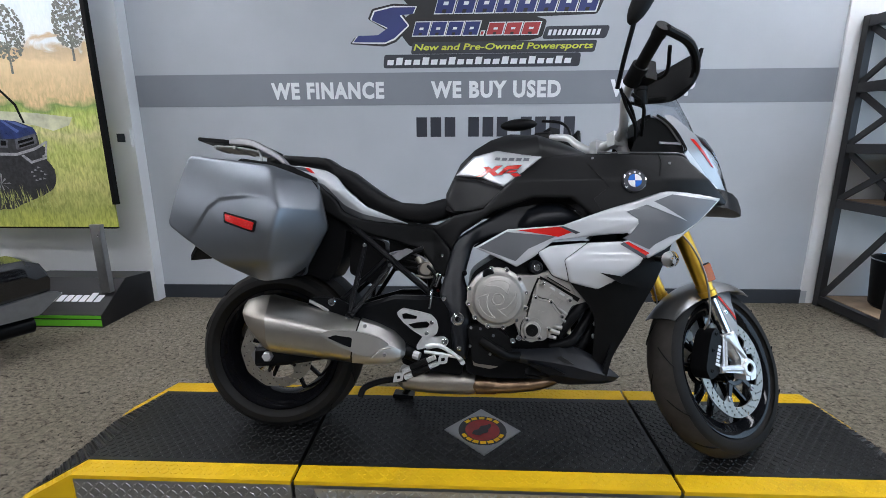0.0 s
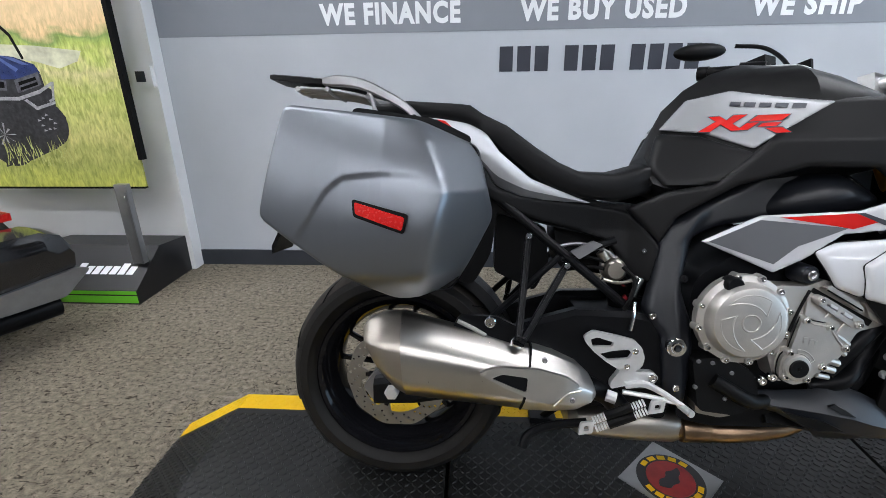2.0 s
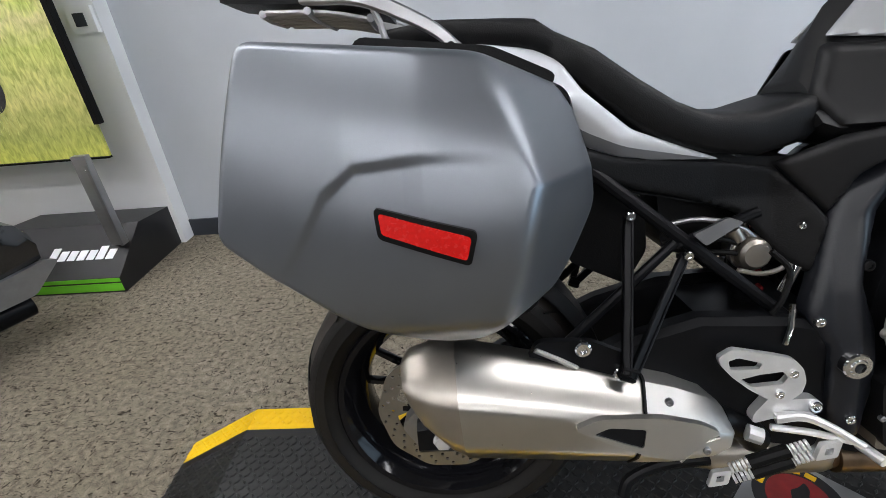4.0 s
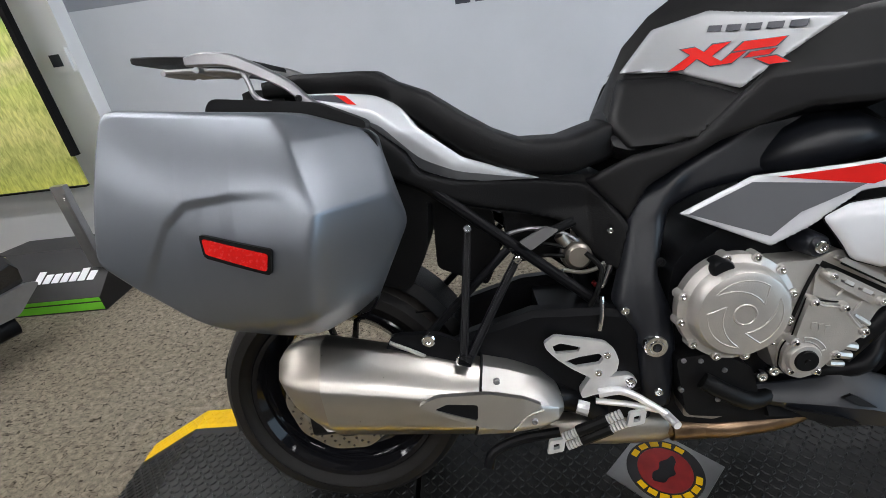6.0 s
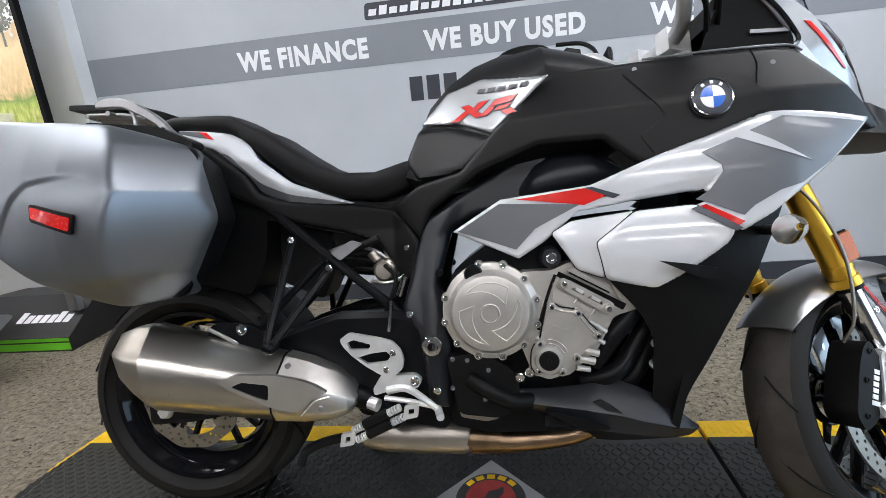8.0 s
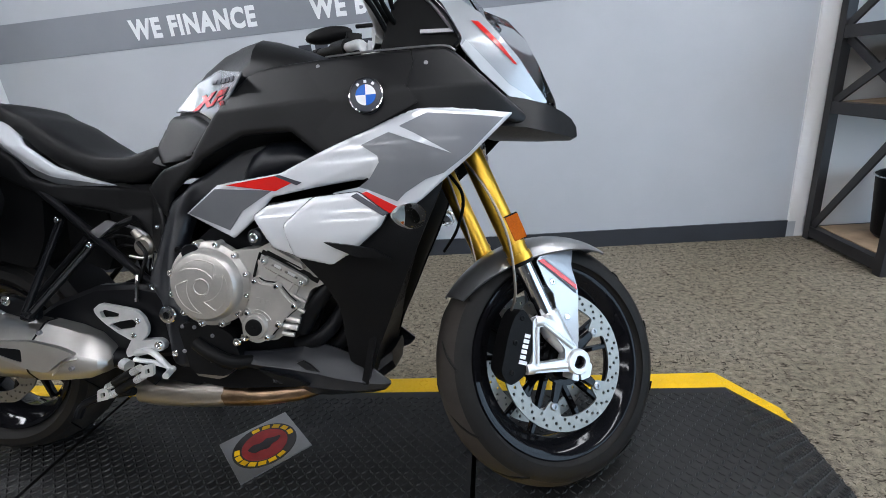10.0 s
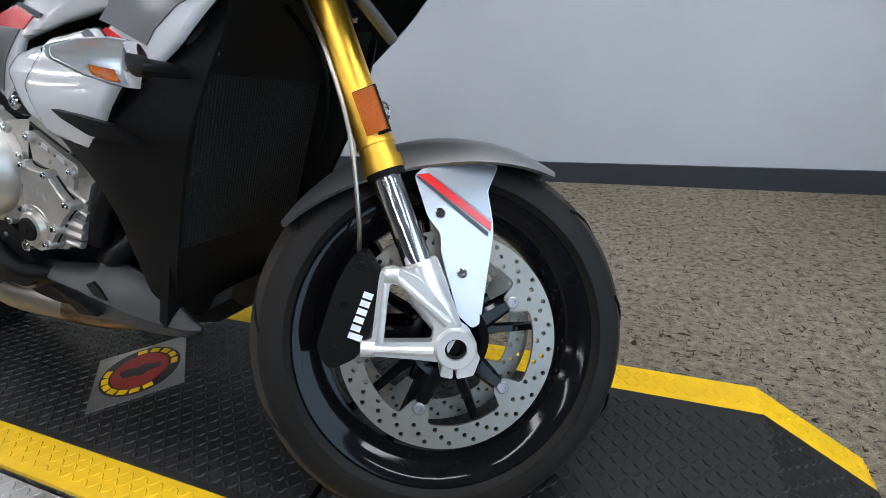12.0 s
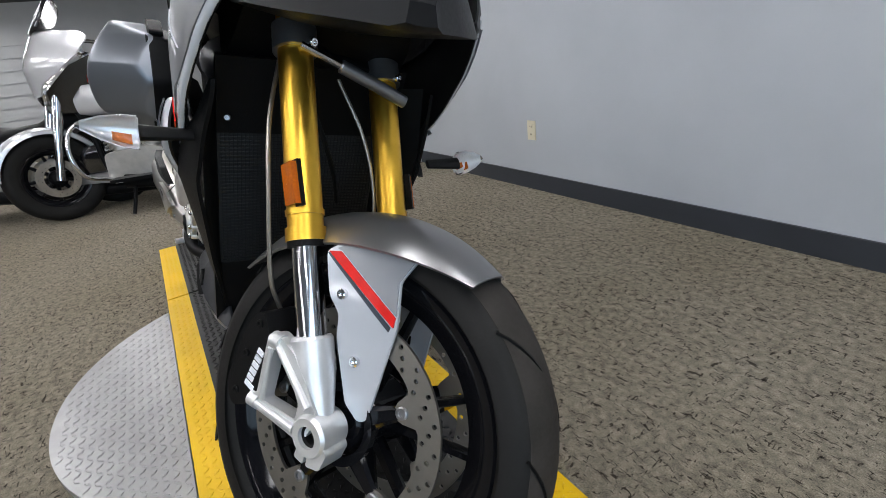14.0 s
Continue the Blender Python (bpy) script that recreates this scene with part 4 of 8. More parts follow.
# main fairing panel, its lower fin and films
FAIR = [(0.250, 0.684), (0.355, 0.744), (0.526, 0.757), (0.644, 0.801), (0.737, 0.831), (0.842, 0.870), (1.024, 0.843), (0.936, 0.764), (0.834, 0.684), (0.783, 0.654), (0.762, 0.668), (0.700, 0.703), (0.722, 0.711), (0.732, 0.728), (0.70, 0.731), (0.604, 0.722), (0.50, 0.708), (0.438, 0.655), (0.385, 0.622)]


def fairw(x, z, o=0.0):
    """The fairing's face: bowed over its height, folded in below a crease that ends in a scoop."""
    d = flank(x, z, o) - 1.3 * max(0.0, z - 0.765) ** 2
    crease = eased(x, [0.44, 0.53, 0.70, 0.79], [0.690, 0.712, 0.757, 0.770])
    k = max(0.0, min(1.0, (x - 0.46) / 0.10)) * max(0.0, min(1.0, (float(np.interp(z, [0.716, 0.731, 0.762, 0.775], [0.704, 0.728, 0.751, 0.749])) - x) / 0.005))
    if x > 0.60 and z < 0.716:
        k = 0.0
    return d - 0.38 * k * max(0.0, crease - z)


fair = panel("fairing", FAIR, M["white"], "gloss white side fairing with grey and red films", 0.012, fn=fairw, edge=0.005)
panel("fairing_liner", FAIR, M["plastic"], "black inner fairing liner", 0.004, thick=0.003, fn=fairw)
# black intake body in the gap between the tank panel and the fairing
for s in (-1, 1):
    rings = []
    for x, z0, z1, d in ((0.395, 0.735, 0.775, 0.095), (0.43, 0.725, 0.815, 0.130), (0.475, 0.725, 0.838, 0.148), (0.53, 0.735, 0.838, 0.150), (0.575, 0.745, 0.815, 0.138), (0.61, 0.755, 0.795, 0.115)):
        zc, h = (z0 + z1) / 2, (z1 - z0) / 2
        rings.append([(x, lateral(s, 0.07 + (d - 0.07) * math.cos(a), x, zc), zc + h * math.sin(a)) for a in np.linspace(-math.pi / 2, math.pi / 2, 11)])
    part("intake_body", loft(rings), M["satin_frame"], bike, "satin black intake body", angle=60)


def loww(x, z, o=0.0):
    """The lower fairing: a convex shell."""
    return flank(x, z, o) + 0.004 - 2.2 * (z - 0.632) ** 2


FLAP = [(0.449, 0.670), (0.487, 0.691), (0.602, 0.703), (0.56, 0.66), (0.545, 0.577), (0.494, 0.597)]
panel("flap_liner", grown(FLAP, 0.0016), M["plastic"], "black inner liner", 0.0125, rnd=0.008, thick=0.003, fn=loww)
panel("fairing_flap", FLAP, M["white"], "gloss white fairing flap", 0.022, rnd=0.008, fn=loww, edge=0.007)
LOW = [(0.529, 0.648), (0.601, 0.702), (0.702, 0.707), (0.762, 0.660), (0.749, 0.636), (0.686, 0.589), (0.634, 0.553), (0.545, 0.577)]
panel("lower_liner", grown(LOW, 0.0016), M["plastic"], "black inner liner", 0.0235, rnd=0.008, thick=0.004, fn=loww)
lowp = panel("lower_fairing", LOW, M["white"], "gloss white lower fairing", 0.034, rnd=0.008, fn=loww, edge=0.008)
for i, s in enumerate((-1, 1)):
    def film(name, pts, mat, out, parent, label=""):
        part(name, shell(pts, lambda x, z: lateral(s, (loww if parent in lowp else fairw)(x, z, out + 0.0018), x, z), -0.002 * s, 0.015), mat, parent, label)
    film("grey_film", [(0.262, 0.684), (0.352, 0.735), (0.505, 0.722), (0.42, 0.681), (0.381, 0.641)], M["grey"], 0.012, fair[i], "grey film")
    film("red_film", [(0.385, 0.741), (0.514, 0.752), (0.560, 0.737), (0.512, 0.720), (0.49, 0.724)], M["red"], 0.0122, fair[i], "red film")
    film("dark_film", [(0.514, 0.7525), (0.527, 0.7535), (0.578, 0.734), (0.565, 0.729)], M["ink"], 0.0138, fair[i])
    film("grey_film", [(0.716, 0.799), (0.778, 0.821), (0.802, 0.832), (0.854, 0.852), (1.004, 0.834), (0.930, 0.766), (0.880, 0.732), (0.843, 0.722), (0.800, 0.698), (0.783, 0.682), (0.722, 0.710), (0.704, 0.716), (0.728, 0.731), (0.751, 0.762), (0.749, 0.775)], M["grey"], 0.012, fair[i], "grey film")
    film("white_spear", [(0.775, 0.820), (0.797, 0.830), (0.830, 0.812), (0.897, 0.770), (0.825, 0.799)], M["white"], 0.0138, fair[i], "white pointed stripe")
    film("red_film", [(0.700, 0.700), (0.720, 0.706), (0.783, 0.671), (0.765, 0.660)], M["red"], 0.0142, fair[i], "red film")
    film("dark_film", [(0.690, 0.699), (0.703, 0.704), (0.768, 0.661), (0.757, 0.656)], M["ink"], 0.0358, lowp[i])
    # round badge
    c = Vector((0.737, lateral(s, flank(0.737, 0.893, 0.010), 0.737, 0.893), 0.893))
    rb = Matrix.Translation(c) @ (Matrix.Rotation(radians(-8), 4, "X") if s < 0 else Matrix.Rotation(radians(8), 4, "X"))
    b = lathe([(0, 0.006), (0.029, 0.006), (0.0335, 0.004), (0.0350, 0.0), (0.0350, -0.006), (0, -0.006)], n=40)
    b.transform(rb @ (Matrix.Identity(4) if s > 0 else Matrix.Rotation(math.pi, 4, "Z")))
    rn = part("round_badge", b, M["ink"], bike, "round badge with blue and white quarters")
    b = lathe([(0.0320, 0.005), (0.0325, 0.0068), (0.0350, 0.0062), (0.0356, 0.002)], n=40)
    b.transform(rb @ (Matrix.Identity(4) if s > 0 else Matrix.Rotation(math.pi, 4, "Z")))
    part("chrome_ring", b, M["chrome"], rn)
    for q in range(4):
        b = lathe([(0, 0.0078), (0.0205, 0.0074), (0.0205, 0.005)], n=10, a0=q * math.pi / 2, a1=(q + 1) * math.pi / 2)
        b.transform(rb @ (Matrix.Identity(4) if s > 0 else Matrix.Rotation(math.pi, 4, "Z")))
        part("quarter", b, M["badge_blue"] if q % 2 == 0 else M["lettering"], rn)
    for k in range(3):
        a = math.pi / 2 + (k - 1) * 0.62
        b = box(-0.0028, 0.0028, 0.0062, 0.0072, 0.0235, 0.0290)
        b.transform(rb @ (Matrix.Identity(4) if s > 0 else Matrix.Rotation(math.pi, 4, "Z")) @ Matrix.Rotation(-(a - math.pi / 2), 4, "Y"))
        part("badge_bar", b, M["lettering"], rn)

# radiator shroud, black, below the fairing
SHROUD = [(0.545, 0.580), (0.634, 0.560), (0.69, 0.595), (0.75, 0.640), (0.79, 0.662), (0.84, 0.69), (0.880, 0.745), (0.868, 0.70), (0.835, 0.633), (0.804, 0.567), (0.773, 0.505), (0.729, 0.411), (0.697, 0.347), (0.684, 0.305), (0.660, 0.285), (0.630, 0.315), (0.630, 0.46), (0.605, 0.51)]
def shroud(x, z, o=0.0):
    w = float(np.interp(x, [0.54, 0.65, 0.73, 0.80, 0.85, 0.90], [0.195, 0.220, 0.216, 0.205, 0.190, 0.165]))
    return w + o - 0.22 * max(0.0, 0.58 - z)
panel("radiator_shroud", SHROUD, M["plastic"], "matt black radiator shroud", fn=shroud, rnd=0.02, thick=0.006)
panel("shroud_fin", [(0.628, 0.611), (0.673, 0.604), (0.73, 0.592), (0.765, 0.568), (0.696, 0.577)], M["plastic"], "black pointed fin", 0.032, fn=shroud, rnd=0.004, thick=0.01)

# ---- seat, tail and luggage ----
SEAT = [(-0.50, 0.975, 1.006, 0.065), (-0.42, 0.968, 1.011, 0.095), (-0.295, 0.956, 1.001, 0.106), (-0.268, 0.945, 0.998, 0.107), (-0.24, 0.930, 0.978, 0.108), (-0.181, 0.872, 0.952, 0.110), (-0.115, 0.822, 0.903, 0.112), (-0.06, 0.796, 0.866, 0.112), (-0.007, 0.778, 0.842, 0.110), (0.072, 0.767, 0.838, 0.104), (0.145, 0.785, 0.858, 0.094), (0.176, 0.805, 0.852, 0.078)]
rings = []
for x, zb, zt, w in SEAT:
    sec = ((-0.88, 0.0), (-1, 0.16), (-1, 0.66), (-0.985, 0.80), (-0.93, 0.90), (-0.60, 0.965), (-0.3, 0.99), (0, 1), (0.3, 0.99), (0.60, 0.965), (0.93, 0.90), (0.985, 0.80), (1, 0.66), (1, 0.16), (0.88, 0.0))
    ring = [(x, mid_plane(x, 0.9) + w * u, zb + (zt - zb) * v) for u, v in sec]
    rings.append(ring)
smoothed = []
for a, b2 in zip(rings, rings[1:]):
    for u in (0, 0.5):
        smoothed.append([tuple(Vector(p) * (1 - u) + Vector(q) * u) for p, q in zip(a, b2)])
smoothed.append(rings[-1])
seat = part("seat", loft(smoothed), M["vinyl"], bike, "black grained two-up seat", angle=60)
for s in (-1, 1):
    pts = [(x, mid_plane(x, 0.9) + s * (w * 0.965 + 0.001), zb + (zt - zb) * 0.52) for x, zb, zt, w in SEAT[1:-1]]
    part("seam", tube(pts, 0.0022, 6, smooth=4), M["hose"], seat)

def tailw(x, z, o=0.0):
    ridge = float(np.interp(x, [-0.40, -0.281, -0.221, -0.146, 0.0], [0.958, 0.921, 0.872, 0.812, 0.768]))
    return eased(x, [-0.40, -0.30, -0.2, -0.13, 0.02], [0.092, 0.083, 0.070, 0.065, 0.045], 0.06) + o - 0.40 * max(0, z - 0.88) - 0.55 * max(0.0, ridge - z)


tp = panel("tail_panel", [(-0.402, 0.969), (-0.338, 0.963), (-0.242, 0.947), (-0.199, 0.884), (-0.124, 0.822), (0.02, 0.765), (-0.124, 0.772), (-0.148, 0.782), (-0.209, 0.803), (-0.229, 0.844), (-0.308, 0.915), (-0.374, 0.936)], M["white"], "gloss white tail side panel", 0.004, fn=tailw, rnd=0.006, cell=0.012, edge=0.004)
for s, t in zip((-1, 1), tp):
    on = lambda x, z, s=s: lateral(s, tailw(x, z, 0.006), x, z)
    # lower band of the white tail panel overlaid in grey
    part("grey_film", shell(rounded([(-0.300, 0.908), (-0.270, 0.898), (-0.205, 0.828), (-0.135, 0.796), (0.01, 0.766), (-0.124, 0.774), (-0.148, 0.784), (-0.207, 0.805), (-0.227, 0.846)], 0.02), on, -0.002 * s, 0.03), M["grey"], t, "grey lower edge")
    part("dark_film", shell([(-0.399, 0.966), (-0.340, 0.9595), (-0.318, 0.9405), (-0.396, 0.9590)], on, -0.002 * s, 0.02), M["ink"], t, "dark film")
    part("red_stripe", shell([(-0.346, 0.9605), (-0.327, 0.957), (-0.307, 0.938), (-0.322, 0.941)], lambda x, z, on=on, s=s: on(x, z) + 0.0006 * s, -0.002 * s, 0.02), M["red"], t, "red stripe")


def coverw(x, z, o=0.0):
    return float(np.interp(x, [-0.42, -0.29, -0.19, 0.02, 0.107, 0.172], [0.085, 0.08, 0.068, 0.043, 0.042, 0.088])) + o + 0.25 * max(0, 0.70 - z)


# black side covers under the seat
cv = panel("side_cover", [(-0.42, 0.92), (-0.374, 0.936), (-0.308, 0.915), (-0.229, 0.844), (-0.209, 0.803), (-0.148, 0.782), (0.02, 0.764), (0.107, 0.749), (0.150, 0.700), (0.172, 0.666), (0.150, 0.578), (0.115, 0.600), (0.085, 0.645), (0.055, 0.675), (-0.03, 0.702), (-0.112, 0.723), (-0.162, 0.742), (-0.25, 0.79), (-0.35, 0.85), (-0.42, 0.88)], M["plastic"], "matt black side cover under the seat", fn=coverw, rnd=0.012, thick=0.006, edge=0.009)
for s, c in zip((-1, 1), cv):
    part("cover_bolt", bolt((0.140, lateral(s, coverw(0.14, 0.655), 0.14, 0.655), 0.655), 0.006, 0.004, (0, s, 0)), M["chrome"], c)
part("under_tray", loft([[(x, mid_plane(x, 0.8) + sy * w, zz) for sy, zz in ((-1, z0), (1, z0), (1, z1), (-1, z1))] for x, w, z0, z1 in ((-0.62, 0.06, 0.80, 0.88), (-0.48, 0.09, 0.82, 0.955), (-0.2, 0.085, 0.74, 0.87), (0.05, 0.07, 0.68, 0.765), (0.14, 0.07, 0.62, 0.76))]), M["plastic"], bike, "black under-seat tray")
part("plate_holder", loft([[(x, 0.05 + sy * w, z + dz) for sy, dz in ((-1, -0.01), (1, -0.01), (1, 0.01), (-1, 0.01))] for x, z, w in ((-0.60, 0.86, 0.05), (-0.70, 0.78, 0.06), (-0.76, 0.68, 0.07), (-0.78, 0.64, 0.07))]), M["plastic"], bike, "black number plate carrier")
part("tail_lamp", loft([[(x, 0.055 + sy * w, z) for sy, z in ((-1, z0), (1, z0), (1, z1), (-1, z1))] for x, w, z0, z1 in ((-0.50, 0.06, 0.88, 0.945), (-0.56, 0.045, 0.895, 0.935))]), M["redlens"], bike, "red tail lamp")
# luggage rack with its cast grab rails
for s in (-1, 1):
    way = [(-0.352, 0.122, 0.934), (-0.381, 0.114, 0.954), (-0.412, 0.104, 0.982), (-0.449, 0.093, 1.005), (-0.497, 0.079, 1.030), (-0.531, 0.069, 1.043), (-0.576, 0.055, 1.051), (-0.620, 0.043, 1.053)]
    pts = spline([(x, lateral(s, d, x, z), z) for x, d, z in way], 5)
    rings = []
    for i, p in enumerate(pts):
        d = (pts[min(i + 1, len(pts) - 1)] - pts[max(i - 1, 0)]).normalized()
        n = Vector((-d.z, 0, d.x)).normalized()
        n = n if n.z > 0 else -n
        h = float(np.interp(i / (len(pts) - 1), [0, 0.2, 0.6, 0.9, 1], [0.006, 0.008, 0.0115, 0.0125, 0.008]))
        rings.append([p + n * v * h + Vector((0, w, 0)) for w, v in ((-0.010, -0.7), (-0.006, -1), (0.006, -1), (0.010, -0.7), (0.010, 0.7), (0.006, 1), (-0.006, 1), (-0.010, 0.7))])
    rail = part("rack_rail", loft(rings), M["rail"], bike, "cast grey aluminium grab rail")
    loop = [(-0.503, 0.078, 1.022), (-0.494, 0.080, 1.000), (-0.487, 0.083, 0.977), (-0.468, 0.088, 0.962), (-0.430, 0.098, 0.952), (-0.390, 0.112, 0.942), (-0.352, 0.121, 0.931)]
    part("rail_foot", tube([(x, lateral(s, d, x, z), z) for x, d, z in loop], 0.0052, 8, smooth=4), M["rail"], rail)
    part("rail_bolt", bolt((-0.392, lateral(s, 0.124, -0.39, 0.95), 0.958), 0.006, 0.003, (0, s, 0)), M["frame"], rail)
rows = [[(x, y, z) for y, z in ((0.077 - w, z0), (0.077 + w, z0), (0.077 + w, z1), (0.077 + w * 0.9, z1 + 0.003), (0.077 - w * 0.9, z1 + 0.003), (0.077 - w, z1))] for x, w, z0, z1 in ((-0.79, 0.030, 1.080, 1.088), (-0.775, 0.044, 1.074, 1.086), (-0.70, 0.062, 1.063, 1.077), (-0.62, 0.075, 1.056, 1.066), (-0.54, 0.070, 1.046, 1.053), (-0.50, 0.060, 1.034, 1.040))]
rk = part("rack_plate", loft(rows), M["plastic"], bike, "black luggage rack pad")
for y in (0.020, 0.045, 0.070, 0.095, 0.120, 0.145):
    part("rack_rib", tube([(-0.715 + 0.3 * abs(y - 0.08), y - 0.01, 1.048), (-0.60, y - 0.01, 1.040), (-0.52, y - 0.01, 1.022)], 0.0055, 8, smooth=3), M["rail"], rk)
for x, z, w in ((-0.705, 1.048, 0.055), (-0.62, 1.041, 0.085), (-0.52, 1.022, 0.085)):
    part("rack_rib", tube([(x, 0.068 - w, z), (x - 0.006, 0.068, z), (x, 0.068 + w, z)], 0.0065, 8), M["rail"], rk, "cast cross rib")
part("tail_cap", loft([[(x, 0.06 + sy * w, z) for sy, z in ((-1, z0), (1, z0), (1, z1), (-1, z1))] for x, w, z0, z1 in ((-0.46, 0.070, 0.950, 0.985), (-0.53, 0.060, 0.952, 0.994), (-0.555, 0.045, 0.965, 0.990))]), M["plastic"], bike, "black tail cap below the rack")


# ---- panniers ----
def solid_field(pts, f, back, n=260, rings=64):
    """A block: a convex outline in x and z, its face bent to y = f(x, z) on rings that shrink to the middle, its back at y = back(x, z)."""
    ps = [Vector(p) for p in pts]
    length = [0.0]
    for i in range(len(ps)):
        length.append(length[-1] + (ps[(i + 1) % len(ps)] - ps[i]).length)
    loop = []
    for k in range(n):
        u, i = length[-1] * k / n, 0
        while length[i + 1] < u:
            i += 1
        loop.append(ps[i].lerp(ps[(i + 1) % len(ps)], (u - length[i]) / max(1e-9, length[i + 1] - length[i])))
    mid = sum(loop, Vector((0, 0))) / n
    scales = [1.0, 0.996, 0.991, 0.984, 0.975, 0.963, 0.95] + [0.95 * (1 - k / rings) for k in range(1, rings)]
    rows = [[(p.x, back(p.x, p.y), p.y) for p in loop]]
    for k in scales:
        rows.append([(q.x, f(q.x, q.y), q.y) for q in [mid + (p - mid) * k for p in loop]])
    bm = loft(rows, caps=False)
    bm.faces.new([v for v in bm.verts][-n:])
    return bm


CASE = [(-0.616, 0.962), (-0.664, 0.750), (-0.410, 0.578), (-0.300, 0.590), (-0.217, 0.745), (-0.250, 0.889), (-0.360, 0.930)]


def lid_depth(x, z):
    """How far the pannier lid stands out at x, z: a bowed face, a slanting front, a tucked-in foot."""
    q = float(np.interp(x, [-0.62, -0.33], [0.90, 2.30]))
    d = float(np.interp(x, [-0.66, -0.60, -0.5, -0.42, -0.31, -0.2], [0.340, 0.355, 0.378, 0.391, 0.398, 0.398])) - q * (z - 0.74) ** 2
    low = 0.645 - z
    d -= 0.55 * (low + math.sqrt(low * low + 0.0003))
    xb = float(np.interp(z, [0.58, 0.645, 0.798, 0.889, 0.95], [-0.37, -0.343, -0.307, -0.336, -0.37]))
    w = x - xb
    d -= 0.85 * (w + math.sqrt(w * w + 0.00008))
    # soft step that arches above the reflector
    arch = float(np.interp(x, [-0.60, -0.555, -0.525, -0.49, -0.42, -0.34, -0.30], [0.70, 0.76, 0.806, 0.832, 0.838, 0.834, 0.83]))
    step = max(0.0, min(1.0, (arch - z) / 0.016))
    fade = max(0.0, min(1.0, (x + 0.62) / 0.06)) * max(0.0, min(1.0, (z - 0.63) / 0.10)) * max(0.0, min(1.0, (-0.33 - x) / 0.11))
    return d - 0.0052 * step * step * (3 - 2 * step) * fade


def pannier(s):
    case = thing("pannier", "silver-grey hard pannier with a red reflector, hung beside the tail", "pannier", BIKE, "panniers")
    line = rounded(CASE, 0.018, 6)

    def face(x, z):
        r = 0.009
        e = edge_distance(x, z, line)
        drop = 0.0 if e >= r else r - math.sqrt(max(0.0, r * r - (r - e) ** 2))
        return lateral(s, lid_depth(x, z) - drop, x, z)

    part("lid", solid_field(line, face, lambda x, z: lateral(s, 0.215, x, z)), M["pannier"], case, "satin silver-grey pannier lid", angle=60)
    cx, cz = -0.43, 0.77
    rings = [[(cx + (x - cx) * k, lateral(s, y, x, z), cz + (z - cz) * k) for x, z in line] for y, k in ((0.10, 0.86), (0.19, 0.975), (0.2145, 0.985), (0.222, 0.985))]
    part("inner_shell", loft(rings), M["plastic"], case, "black plastic inner shell")
    at = lambda x, z, o: lateral(s, lid_depth(x, z) + o, x, z)
    quad = [(-0.4665, 0.7815), (-0.4645, 0.7605), (-0.3810, 0.7325), (-0.3755, 0.7555)]
    part("reflector_frame", shell(rounded([(-0.4715, 0.7870), (-0.4690, 0.7555), (-0.3775, 0.7260), (-0.3690, 0.7605)], 0.006), lambda x, z: at(x, z, 0.0065), 0.006 if s < 0 else -0.006, 0.02), M["hose"], case, "black reflector frame")
    part("reflector", shell(rounded(quad, 0.004), lambda x, z: at(x, z, 0.0085), 0.006 if s < 0 else -0.006, 0.02), M["redlens"], case, "red rectangular reflector")
    grip = prism(rounded([(-0.52, 0.945), (-0.505, 0.968), (-0.34, 0.944), (-0.262, 0.906), (-0.27, 0.890), (-0.40, 0.926)], 0.012), -0.02, 0.02, 0.006)
    grip.transform(Matrix.Translation((0, lateral(s, 0.190, -0.4, 0.93), 0)))
    part("handle", grip, M["plastic"], case, "black carrying handle")
    for x, z in ((-0.58, 0.690), (-0.50, 0.632)):
        b = box(x - 0.02, x + 0.02, -0.03, 0.03, z - 0.012, z + 0.012, 0.004)
        b.transform(Matrix.Translation((0, lateral(s, 0.215, x, z), 0)))
        part("latch", b, M["plastic"], case)


pannier(-1)
pannier(1)

# ---- frame, engine and exhaust ----
def fw(x, z, o=0.0):
    """The frame spar's outer face, with a soft ridge down its upright leg."""
    d = float(np.interp(z, [0.30, 0.451, 0.56, 0.671, 0.80], [0.150, 0.148, 0.125, 0.094, 0.082])) + 0.05 * max(0, x - 0.25)
    xr = float(np.interp(z, [0.32, 0.45, 0.56, 0.68, 0.74], [0.205, 0.200, 0.196, 0.212, 0.25]))
    return d + o + 0.010 * max(0.0, 1 - abs(x - xr) / 0.026)



